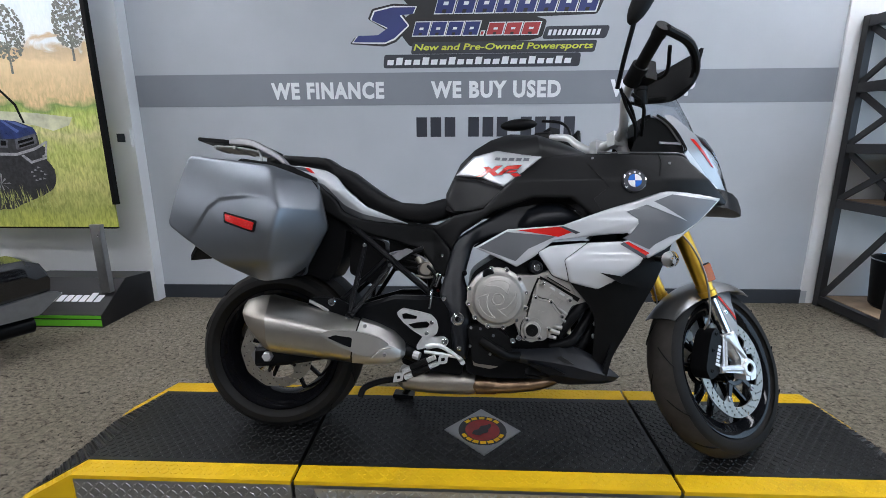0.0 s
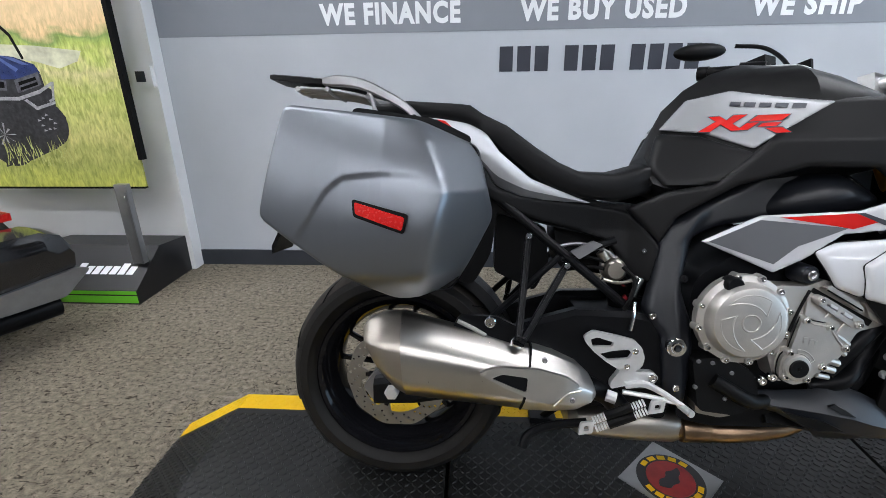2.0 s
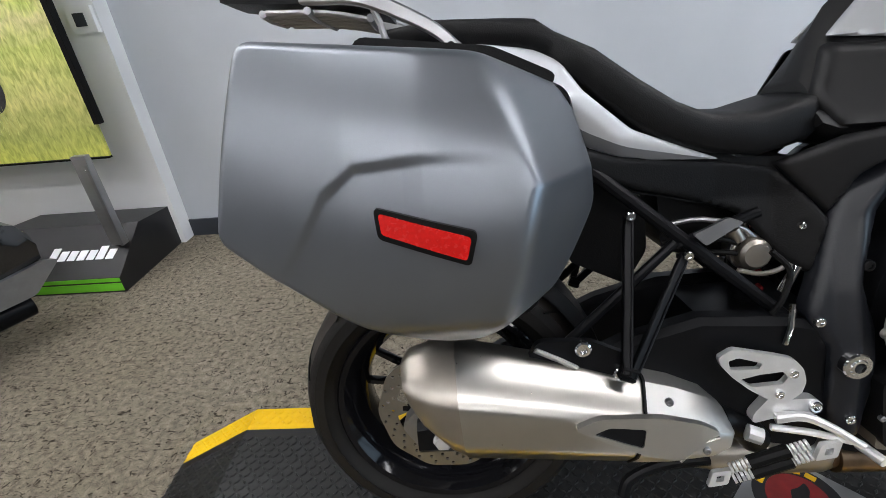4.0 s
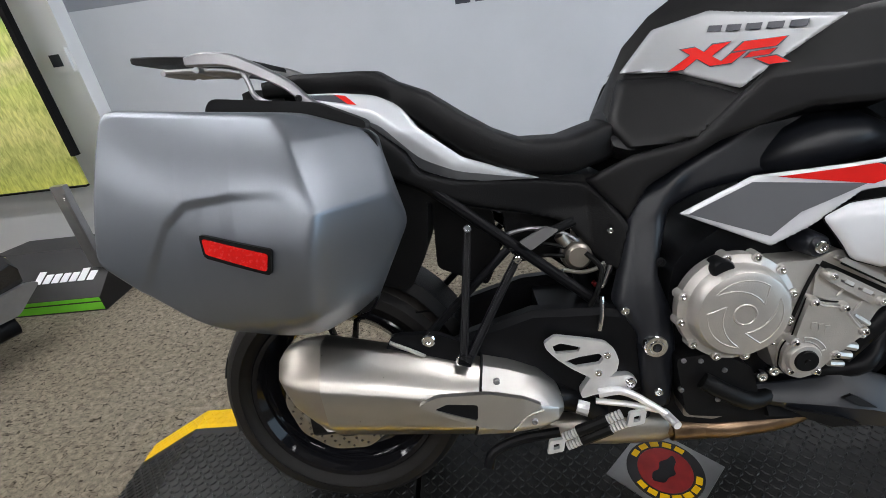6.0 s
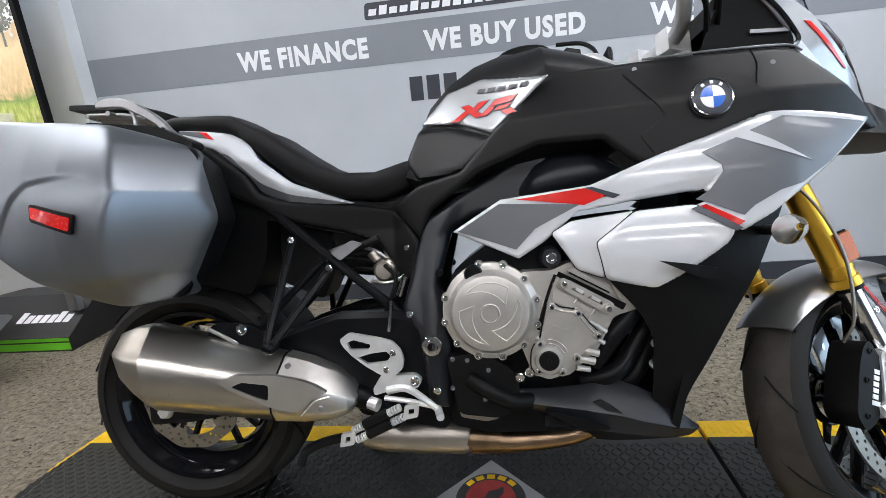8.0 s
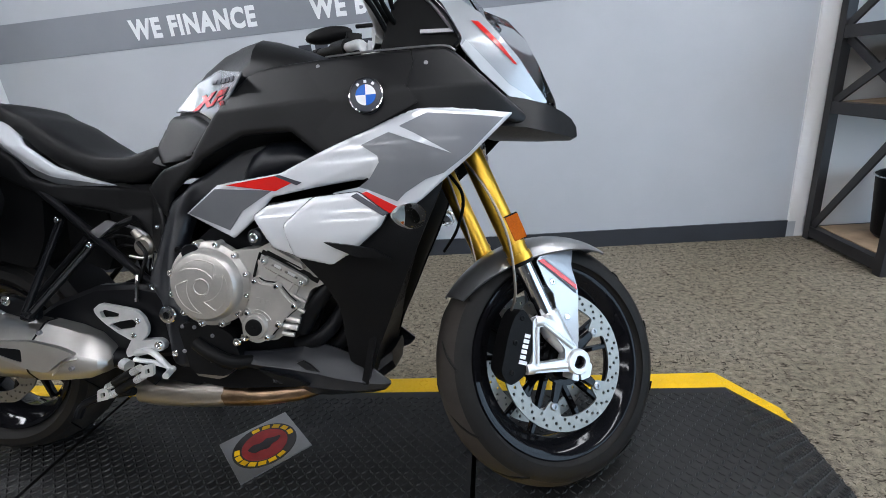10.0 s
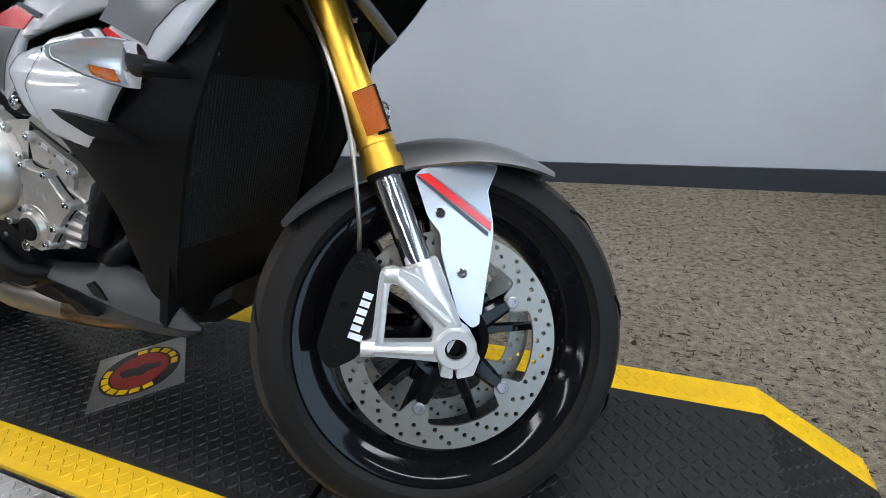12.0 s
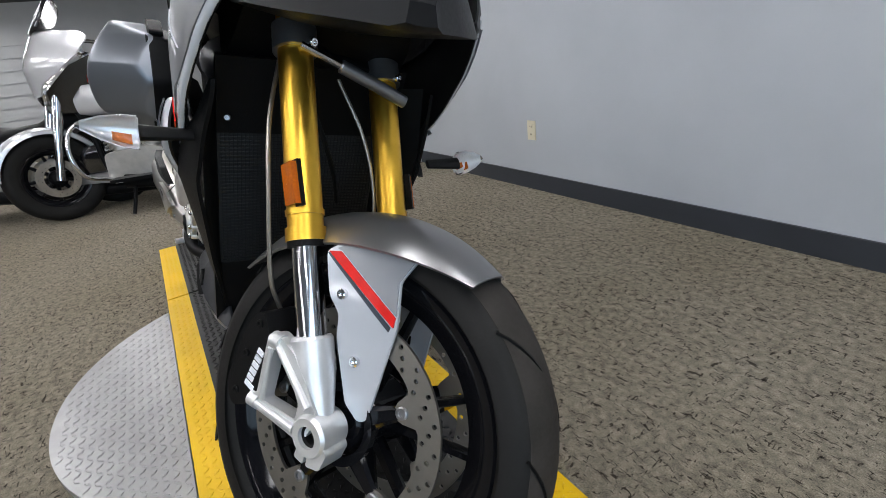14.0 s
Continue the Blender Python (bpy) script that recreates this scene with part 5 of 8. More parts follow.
SPAR = [(0.172, 0.672), (0.190, 0.715), (0.26, 0.760), (0.40, 0.840), (0.56, 0.835), (0.62, 0.79), (0.60, 0.74), (0.45, 0.74), (0.30, 0.715), (0.245, 0.690), (0.225, 0.62), (0.212, 0.575), (0.235, 0.50), (0.238, 0.40), (0.226, 0.312), (0.180, 0.325), (0.168, 0.47), (0.130, 0.525), (0.150, 0.59)]
for s in (-1, 1):
    spar_line = rounded(SPAR, 0.012)
    rim = lambda x, z: max(0.0, 0.011 - edge_distance(x, z, spar_line)) ** 2 / 0.011
    fr = part("frame_spar", shell(spar_line, lambda x, z: lateral(s, fw(x, z) - rim(x, z), x, z), -0.022 * s, 0.0075 if s < 0 else 0.02), M["satin_frame"], bike, "black cast frame spar", angle=50)
    ring = lathe([(0.0075, 0.001), (0.0085, 0.007), (0.012, 0.007), (0.0135, 0.0045), (0.0195, 0.004), (0.0215, 0.0015), (0.0215, -0.01), (0.0075, -0.01)], (0, 0, 0), 28, closed=True)
    spot = Matrix.Translation((0.195, lateral(s, 0.158, 0.195, 0.45), 0.450)) @ (Matrix.Identity(4) if s > 0 else Matrix.Rotation(math.pi, 4, "Z"))
    ring.transform(spot)
    nut = part("pivot_nut", ring, M["chrome"], fr, "polished swingarm pivot nut")
    core = lathe([(0, -0.002), (0.008, -0.002), (0.008, -0.008)], (0, 0, 0), 6)
    core.transform(spot)
    part("hex_socket", core, M["hose"], nut)
    for x, z, r in ((0.216, 0.598, 0.009), (0.148, 0.515, 0.008), (0.20, 0.355, 0.008)):
        part("frame_bolt", bolt((x, lateral(s, fw(x, z), x, z), z), r, 0.004, (0, s, 0)), M["frame"] if z > 0.56 else M["chrome"], fr)
part("engine_block", prism(rounded([(0.20, 0.30), (0.24, 0.60), (0.36, 0.68), (0.45, 0.70), (0.60, 0.56), (0.56, 0.42), (0.50, 0.32), (0.40, 0.27)], 0.03), -0.120, 0.165, 0.012), M["frame"], bike, "dark engine block")
# right-hand covers
clutch = part("clutch_cover", lathe([(0, -0.207), (0.030, -0.206), (0.068, -0.206), (0.074, -0.204), (0.080, -0.196), (0.084, -0.180), (0.090, -0.176), (0.097, -0.174), (0.098, -0.155)], (0.322, 0, 0.522), 64), M["engine"], bike, "round cast clutch cover")
for k in range(3):
    # a fan-shaped pocket: one radial end, running to a point against the turn
    a = math.radians(28 + 122 * k)
    out = [(0.061, a + u) for u in np.linspace(0.42, 1.98, 14)] + [(0.034 + 0.027 * (u / 2.0) ** 2.4, a + u) for u in np.linspace(1.9, 0.0, 14)]
    out = [(r * math.cos(q), r * math.sin(q)) for r, q in out]
    part("cover_rib", tube([(0.322 + x, -0.2052, 0.522 + z) for x, z in out + out[:1]], 0.0016, 6), M["engine"], clutch)
part("cover_rib", tube([(0.322 + 0.018 * math.cos(a), -0.2065, 0.522 + 0.018 * math.sin(a)) for a in np.linspace(0, 2 * math.pi, 25)], 0.0022, 6), M["engine"], clutch)
part("filler_cap", lathe([(0, -0.193), (0.016, -0.193), (0.019, -0.188), (0.019, -0.16)], (0.293, 0, 0.598), 20), M["frame"], clutch)
for k in range(12):
    a = 2 * math.pi * k / 12 + 0.2
    if 1.85 < a < 2.3:
        continue
    p = (0.322 + 0.094 * math.cos(a), -0.175, 0.522 + 0.094 * math.sin(a))
    part("cover_lug", lathe([(0, p[1] - 0.004), (0.0085, p[1] - 0.004), (0.010, p[1] + 0.02)], (p[0], 0, p[2]), 12), M["engine"], clutch)
    part("cover_bolt", bolt((p[0], p[1] - 0.003, p[2]), 0.0058, 0.005), M["chrome"], clutch)
# cylinder wall, its gasket rails and the timing cover
CYL = [(0.385, 0.597), (0.445, 0.596), (0.483, 0.612), (0.600, 0.556), (0.612, 0.515), (0.560, 0.500), (0.530, 0.440), (0.47, 0.385), (0.40, 0.385), (0.375, 0.46)]
cy = part("cylinder_block", prism(rounded(CYL, 0.010), -0.172, 0.17, 0.006), M["engine"], bike, "cast cylinder block")
part("head_gap", prism([(0.455, 0.585), (0.460, 0.594), (0.585, 0.524), (0.578, 0.512)], -0.1745, -0.165, 0.0), M["hose"], cy, "dark gasket gap")
LADDER = [(0.459, 0.581), (0.478, 0.577), (0.561, 0.527), (0.556, 0.511), (0.540, 0.510), (0.464, 0.561)]
b = drilled(rounded(LADDER, 0.006), [[(0.483, 0.563), (0.505, 0.550), (0.503, 0.546), (0.481, 0.559)], [(0.512, 0.546), (0.539, 0.530), (0.537, 0.526), (0.510, 0.542)]], -0.186, -0.172)
part("gasket_rail", edge_bevel(b, 0.0015, 2, 60), M["engine"], cy, "cast rail with two slots")
part("gasket_rail", edge_bevel(prism(rounded([(0.474, 0.598), (0.484, 0.602), (0.550, 0.561), (0.556, 0.548), (0.547, 0.546)], 0.003), -0.188, -0.160, 0.0), 0.002), M["engine"], cy)
part("rail_groove", tube([(0.478, -0.1885, 0.5925), (0.551, -0.1885, 0.5495)], 0.0018, 6), M["hose"], cy)
for x, z in ((0.467, 0.571), (0.549, 0.519)):
    part("rail_boss", lathe([(0, -0.193), (0.007, -0.193), (0.009, -0.190), (0.010, -0.170)], (x, 0, z), 14), M["engine"], cy)
    part("rail_bolt", bolt((x, -0.193, z), 0.0048, 0.003), M["chrome"], cy)
for (x, z), l in (((0.496, 0.556), 0.008), ((0.526, 0.538), 0.009)):
    b = box(-l, l, -0.1875, -0.176, -0.0032, 0.0032, 0.001)
    b.transform(Matrix.Translation((x, 0, z)) @ Matrix.Rotation(radians(31), 4, "Y"))
    part("rail_insert", b, M["alu"], cy)
part("head_corner", edge_bevel(prism(rounded([(0.556, 0.566), (0.585, 0.568), (0.610, 0.514), (0.572, 0.532)], 0.004), -0.184, -0.150, 0.0), 0.003), M["engine"], cy, "cast corner of the cylinder head")
part("block_seam", tube([(0.453, -0.1735, 0.588), (0.442, -0.1735, 0.563), (0.434, -0.1735, 0.542), (0.424, -0.1735, 0.512), (0.414, -0.1735, 0.480)], 0.0032, 6), M["hose"], cy, "dark parting line")
part("block_step", edge_bevel(prism(rounded([(0.447, 0.575), (0.459, 0.555), (0.535, 0.507), (0.520, 0.480), (0.497, 0.513), (0.445, 0.535)], 0.004), -0.1785, -0.165, 0.0), 0.003), M["engine"], cy, "raised cylinder wall")
part("wall_rib", tube([(0.497, -0.179, 0.547), (0.484, -0.179, 0.530)], 0.0022, 6), M["engine"], cy)
part("wall_rib", tube([(0.528, -0.179, 0.520), (0.512, -0.179, 0.500)], 0.0022, 6), M["engine"], cy)
part("mount_lug", lathe([(0, -0.180), (0.017, -0.180), (0.020, -0.174), (0.022, -0.13)], (0.447, 0, 0.622), 24), M["satin_frame"], bike, "black engine mount")
part("mount_bolt", bolt((0.447, -0.181, 0.622), 0.011, 0.008), M["chrome"], bike)
for (x0, z0), (x1, z1), w in (((0.515, 0.492), (0.545, 0.470), 0.005), ((0.508, 0.468), (0.540, 0.448), 0.005), ((0.490, 0.440), (0.528, 0.428), 0.008), ((0.487, 0.421), (0.520, 0.412), 0.008), ((0.484, 0.402), (0.510, 0.396), 0.006)):
    part("casting_rib", tube([(x0, -0.176, z0), (x1, -0.172, z1)], w, 8), M["engine"], cy)
TIMING = [(0.434, 0.532), (0.446, 0.533), (0.456, 0.524), (0.478, 0.520), (0.492, 0.518), (0.501, 0.505), (0.513, 0.488), (0.530, 0.471), (0.527, 0.459), (0.510, 0.448), (0.484, 0.423), (0.462, 0.401), (0.450, 0.390), (0.429, 0.384), (0.408, 0.392), (0.396, 0.408), (0.398, 0.437), (0.404, 0.452), (0.416, 0.460), (0.422, 0.487)]
tc = part("timing_cover", prism(rounded(TIMING, 0.006), -0.190, -0.14, 0.004, 2), M["engine"], bike, "cast timing cover")
part("timing_boss", lathe([(0, -0.206), (0.004, -0.206), (0.0045, -0.204), (0.018, -0.2045), (0.0195, -0.202), (0.020, -0.18)], (0.430, 0, 0.424), 32), M["hose"], tc, "dark round plug")
part("boss_ring", lathe([(0.0195, -0.200), (0.026, -0.199), (0.0285, -0.195), (0.030, -0.17)], (0.430, 0, 0.424), 32), M["engine"], tc)
oval = [(0.031, a) for a in np.linspace(0.35, 1.55, 10)] + [(0.039, a) for a in np.linspace(1.55, 0.35, 10)]
oval = [(0.430 + r * math.cos(a), -0.1905, 0.424 + r * math.sin(a)) for r, a in oval]
part("oval_rib", tube(oval + oval[:1], 0.0014, 6), M["engine"], tc)
part("cover_rim", tube([(x, -0.1900, z) for x, z in ((0.444, 0.527), (0.456, 0.519), (0.488, 0.513), (0.497, 0.501), (0.509, 0.484), (0.522, 0.469))], 0.0022, 6, smooth=2), M["engine"], tc)
cut_line = rounded(TIMING, 0.006)
part("cover_gasket", tube([(x, -0.1805, z) for x, z in grown(cut_line, 0.0012) + grown(cut_line, 0.0012)[:1]], 0.0014, 6), M["hose"], tc, "dark gasket line")
for k in range(3):
    part("raised_bar", box(0.440 + 0.011 * k, 0.448 + 0.011 * k, -0.1915, -0.188, 0.478 - 0.0035 * k, 0.490 - 0.0035 * k, 0.001), M["engine"], tc)
for x, z in ((0.441, 0.527), (0.490, 0.513), (0.525, 0.467), (0.415, 0.456), (0.483, 0.426), (0.410, 0.402), (0.454, 0.398)):
    part("cover_lug", lathe([(0, -0.193), (0.0075, -0.193), (0.009, -0.188), (0.0095, -0.16)], (x, 0, z), 14), M["engine"], tc)
    part("cover_bolt", bolt((x, -0.193, z), 0.0055, 0.005), M["chrome"], tc)
    part("bolt_socket", lathe([(0, -0.1985), (0.0026, -0.1985), (0.0026, -0.196)], (x, 0, z), 6), M["hose"], tc)
for x, z in ((0.392, 0.395), (0.372, 0.385)):
    part("drain_bolt", bolt((x, -0.174, z), 0.010, 0.008), M["chrome"], bike)
# lower crankcase, dark side cover and hoses
part("sump", prism(rounded([(0.215, 0.33), (0.50, 0.33), (0.52, 0.262), (0.48, 0.246), (0.30, 0.246), (0.225, 0.262)], 0.014), -0.115, 0.14, 0.010), M["frame"], bike, "dark engine sump")
part("sump_casting", edge_bevel(prism(rounded([(0.242, 0.345), (0.30, 0.335), (0.338, 0.318), (0.325, 0.294), (0.300, 0.288), (0.246, 0.298)], 0.006), -0.158, -0.11, 0.0), 0.004), M["dull_steel"], bike, "cast edge of the sump")
part("sump_cover", prism(rounded([(0.225, 0.43), (0.30, 0.435), (0.36, 0.40), (0.375, 0.33), (0.33, 0.30), (0.245, 0.31)], 0.014), -0.172, -0.12, 0.008), M["plastic"], bike, "black lower engine cover")
for x, z in ((0.238, 0.425), (0.268, 0.422), (0.235, 0.365), (0.30, 0.34), (0.31, 0.40)):
    part("cover_bolt", bolt((x, -0.172, z), 0.0048, 0.003), M["rail"], bike)
part("coolant_pipe", tube([(0.27, -0.175, 0.385), (0.32, -0.185, 0.355), (0.36, -0.175, 0.335), (0.42, -0.14, 0.33)], 0.016, 12, smooth=5), M["hose"], bike, "black coolant hose")
for pts, r in ((((0.52, -0.15, 0.40), (0.57, -0.16, 0.47), (0.62, -0.15, 0.52)), 0.018), (((0.50, -0.13, 0.36), (0.56, -0.15, 0.38), (0.60, -0.13, 0.42), (0.64, -0.12, 0.48)), 0.018), (((0.54, -0.10, 0.34), (0.60, -0.12, 0.36), (0.65, -0.10, 0.44)), 0.018)):
    part("exhaust_header", tube(pts, r, 12, smooth=5), M["frame"], bike, "dark exhaust header")
for x, z in ((0.64, 0.44), (0.635, 0.40), (0.645, 0.47)):
    part("hose_clip", bolt((x, -0.16, z), 0.009, 0.01), M["alu"], bike)
# silencer box and pipe under the engine
rows = []
for x, zc, ry, rz in ((-0.015, 0.215, 0.070, 0.026), (0.005, 0.216, 0.092, 0.038), (0.06, 0.214, 0.100, 0.044), (0.14, 0.212, 0.102, 0.047), (0.235, 0.210, 0.100, 0.047), (0.254, 0.210, 0.094, 0.043), (0.264, 0.210, 0.070, 0.032)):
    rows.append([(x, 0.012 + ry * math.copysign(abs(math.cos(a)) ** 0.6, math.cos(a)), zc + rz * math.copysign(abs(math.sin(a)) ** 0.75, math.sin(a))) for a in [2 * math.pi * k / 28 for k in range(28)]])
part("exhaust_box", loft(rows), M["dull_steel"], bike, "dull steel exhaust box")
part("exhaust_pipe", tube([(0.25, -0.055, 0.207), (0.30, -0.06, 0.207), (0.36, -0.075, 0.208), (0.48, -0.075, 0.222), (0.56, -0.06, 0.250)], (0.029, 0.021), 20, smooth=4), M["heat"], bike, "heat-tinted exhaust pipe")
part("pipe_collar", tube([(0.258, -0.06, 0.207), (0.326, -0.06, 0.207)], 0.033, 24), M["heat"], bike)


def silencer_ring(T, B, y0, y1):
    """An eight-sided section between a top and a bottom point."""
    T, B = Vector((T[0], 0, T[1])), Vector((B[0], 0, B[1]))
    out = []
    for u, v in ((0.46, 0.0), (0.70, 0.0), (0.93, 0.12), (1, 0.36), (1, 0.64), (0.90, 0.90), (0.68, 1.0), (0.30, 1.0), (0.22, 0.985), (0.03, 0.79), (0.0, 0.72), (0.0, 0.40), (0.02, 0.345), (0.10, 0.27), (0.38, 0.02)):
        p = T.lerp(B, v)
        out.append((p.x, y0 + (y1 - y0) * u, p.z))
    return out


sil = [((-0.128, 0.443), (-0.153, 0.308)), ((-0.275, 0.485), (-0.282, 0.326)), ((-0.417, 0.524), (-0.405, 0.344))]
wide = [(-0.212, -0.095), (-0.228, -0.10), (-0.244, -0.105)]
sl = part("silencer", loft([silencer_ring(t, b2, *w) for (t, b2), w in zip(sil, wide)]), M["steel"], bike, "brushed steel silencer sleeve", angle=40)
tip = [((-0.4165, 0.523), (-0.4045, 0.345), -0.243, -0.106), ((-0.455, 0.522), (-0.428, 0.358), -0.240, -0.11), ((-0.492, 0.510), (-0.462, 0.392), -0.228, -0.12), ((-0.504, 0.494), (-0.486, 0.43), -0.212, -0.135)]
part("end_cap", loft([silencer_ring(*t) for t in tip]), M["dull_steel"], sl, "matt steel end cap", angle=40)
nose = [((-0.1245, 0.446), (-0.1495, 0.306), -0.214, -0.093), ((-0.075, 0.430), (-0.085, 0.302), -0.210, -0.088), ((-0.020, 0.402), (-0.024, 0.302), -0.198, -0.083), ((0.012, 0.372), (0.008, 0.312), -0.182, -0.085), ((0.024, 0.350), (0.020, 0.326), -0.165, -0.095)]
fcv = part("heat_shield", loft([silencer_ring(*t) for t in nose]), M["shield"], sl, "satin steel front heat shield", angle=24)
part("shield_seam", loft([silencer_ring((-0.123, 0.447), (-0.148, 0.305), -0.2148, -0.092), silencer_ring((-0.127, 0.448), (-0.152, 0.305), -0.2150, -0.092)]), M["hose"], sl)
tri = [(-0.246, 0.409), (-0.207, 0.423), (-0.115, 0.416), (-0.056, 0.399), (-0.020, 0.374), (-0.046, 0.366), (-0.086, 0.337), (-0.133, 0.350), (-0.188, 0.376)]
tri_hole = [(-0.217, 0.398), (-0.193, 0.407), (-0.138, 0.398), (-0.141, 0.365), (-0.167, 0.375)]
b = edge_bevel(drilled(rounded(tri, 0.010), [rounded(tri_hole, 0.006)], -0.0055, 0.006), 0.0030, 2, 60)
for v in b.verts:
    v.co.y += float(np.interp(v.co.x, [-0.25, -0.13, -0.06, -0.01], [-0.2305, -0.2190, -0.2135, -0.1985]))
part("trim_frame", b, M["shield"], sl, "raised steel shield with a three-cornered opening")
# dark plate behind the opening, put there for the shade of its recess
b = prism(grown(tri_hole, 0.002), -0.0025, 0.003)
for v in b.verts:
    v.co.y += float(np.interp(v.co.x, [-0.25, -0.13, -0.06, -0.01], [-0.2305, -0.2190, -0.2135, -0.1985]))
part("shield_opening", b, M["frame"], sl, "dark plate that stands in for the shade inside the opening", smooth=False)
part("trim_line", tube([(-0.080, -0.2115, 0.328), (-0.050, -0.208, 0.358), (-0.020, -0.201, 0.362)], 0.0025, 6), M["steel"], fcv)
for x, z, y in ((-0.038, 0.340, -0.2035), (-0.101, 0.432, -0.208)):
    part("shield_bolt", bolt((x, y, z), 0.006, 0.003), M["rail"], fcv)
part("link_pipe", tube([(0.01, -0.125, 0.340), (0.06, -0.11, 0.315), (0.10, -0.09, 0.27)], 0.026, 16, smooth=4), M["frame"], bike, "dark link pipe")
# hanger of the silencer
part("silencer_hanger", prism(rounded([(-0.305, 0.485), (-0.29, 0.515), (-0.275, 0.518), (-0.205, 0.515), (-0.140, 0.485), (-0.145, 0.450), (-0.19, 0.445)], 0.01), -0.165, -0.152, 0.003), M["frame"], bike, "black silencer hanger")
part("hanger_tab", tube([(-0.292, -0.170, 0.506), (-0.254, -0.172, 0.488), (-0.230, -0.170, 0.473)], 0.009, 8, flat=0.4), M["alu"], bike)
part("hanger_bolt", bolt((-0.160, -0.165, 0.458), 0.013, 0.008), M["chrome"], bike)
part("hanger_bolt", bolt((-0.219, -0.165, 0.504), 0.013, 0.008), M["chrome"], bike)
# passenger footrest struts and subframe tubes
def flat_bar(a, b, wide, thick):
    """A flat bar with softened edges and a sunk middle, its broad side to the side of the machine."""
    a, b = Vector(a), Vector(b)
    d = (b - a).normalized()
    n = Vector((0, 1, 0)) - d * d.y
    n.normalize()
    u = d.cross(n)
    sec = ((-1, -0.7), (-0.8, -1), (-0.55, -1), (-0.45, -0.55), (0.45, -0.55), (0.55, -1), (0.8, -1), (1, -0.7), (1, 0.7), (0.8, 1), (-0.8, 1), (-1, 0.7))
    return loft([[p + u * (x * wide * k / 2) + n * (y * thick / 2) for x, y in sec] for p, k in ((a, 0.8), (a.lerp(b, 0.1), 1.0), (a.lerp(b, 0.9), 1.0), (b, 0.8))])


for s in (-1, 1):
    for a, b2, r in (((-0.128, 0.074, 0.689), (-0.157, 0.186, 0.468), 0.0085), ((-0.039, 0.084, 0.621), (-0.150, 0.186, 0.462), 0.0085), ((-0.165, 0.18, 0.470), (-0.142, 0.18, 0.462), 0.013)):
        part("footrest_strut", flat_bar((a[0], lateral(s, a[1], a[0], a[2]), a[2]), (b2[0], lateral(s, b2[1], b2[0], b2[2]), b2[2]), r * 1.85, r * 1.3), M["frame"], bike, "flat black footrest strut")
    for a, b2, r in (((-0.20, 0.055, 0.775), (0.125, 0.095, 0.505), 0.011), ((0.075, 0.07, 0.680), (-0.05, 0.075, 0.635), 0.009), ((-0.055, 0.08, 0.64), (-0.25, 0.10, 0.46), 0.0085)):
        part("subframe_tube", tube([(a[0], lateral(s, a[1], a[0], a[2]), a[2]), (b2[0], lateral(s, b2[1], b2[0], b2[2]), b2[2])], r, 10), M["frame"], bike, "black steel subframe tube")
    for x, z, d in ((-0.128, 0.689, 0.084), (-0.039, 0.621, 0.094)):
        part("strut_bolt", bolt((x, lateral(s, d, x, z), z), 0.008, 0.006, (0, s, 0)), M["chrome"], bike)
part("linkage_plate", prism(rounded([(-0.033, 0.655), (0.018, 0.680), (0.042, 0.671), (-0.012, 0.636)], 0.004), -0.095, -0.088, 0.002), M["rail"], bike, "grey bracket plate")
pump = part("spring_adjuster", lathe([(0, -0.070), (0.020, -0.070), (0.026, -0.064), (0.028, -0.050), (0.031, -0.048), (0.031, -0.030), (0.024, -0.026), (0.024, 0.02), (0, 0.02)], (0.082, 0, 0.606), 28), M["dull_steel"], bike, "grey cast suspension adjuster")
part("adjuster_collar", lathe([(0.0275, -0.047), (0.0325, -0.045), (0.0325, -0.037), (0.0275, -0.035)], (0.082, 0, 0.606), 28, closed=True), M["rail"], pump)
part("adjuster_neck", tube([(0.062, -0.045, 0.628), (0.050, -0.045, 0.648)], 0.013, 14), M["dull_steel"], pump)
part("adjuster_ring", tube([(0.098 + 0.020 * math.cos(a), -0.030, 0.650 + 0.020 * math.sin(a)) for a in np.linspace(0, 2 * math.pi, 25)], 0.0045, 8), M["dull_steel"], pump, "cast ring")
part("adjuster_hose", tube([(0.125, -0.055, 0.655), (0.140, -0.065, 0.622), (0.125, -0.075, 0.590), (0.088, -0.078, 0.578), (0.050, -0.075, 0.585)], 0.0042, 8, smooth=5), M["steel"], pump, "braided hose")
part("link_rod", tube([(0.135, -0.085, 0.592), (0.118, -0.085, 0.548)], 0.009, 12), M["chrome"], bike, "bright threaded link")
part("seat_support", prism(rounded([(-0.20, 0.735), (-0.205, 0.585), (-0.10, 0.535), (-0.065, 0.60), (-0.075, 0.70)], 0.012), 0.015, 0.11, 0.008), M["plastic"], bike, "black inner splash guard")
part("shock_body", tube([(0.09, 0.015, 0.68), (0.125, 0.01, 0.42)], 0.026, 16), M["frame"], bike, "black rear shock absorber")
spring = [(0.096 + 0.0035 * k / 4, 0.012 + 0.036 * math.sin(k * 0.8), 0.66 - 0.0045 * k + 0.036 * math.cos(k * 0.8) * 0.12) for k in range(56)]
part("shock_spring", tube(spring, 0.0055, 6), M["redv"], bike, "red shock spring")
part("hose_loop", tube([(0.09, -0.09, 0.62), (0.115, -0.10, 0.59), (0.105, -0.11, 0.55), (0.09, -0.11, 0.52)], 0.005, 8, smooth=5), M["hose"], bike)
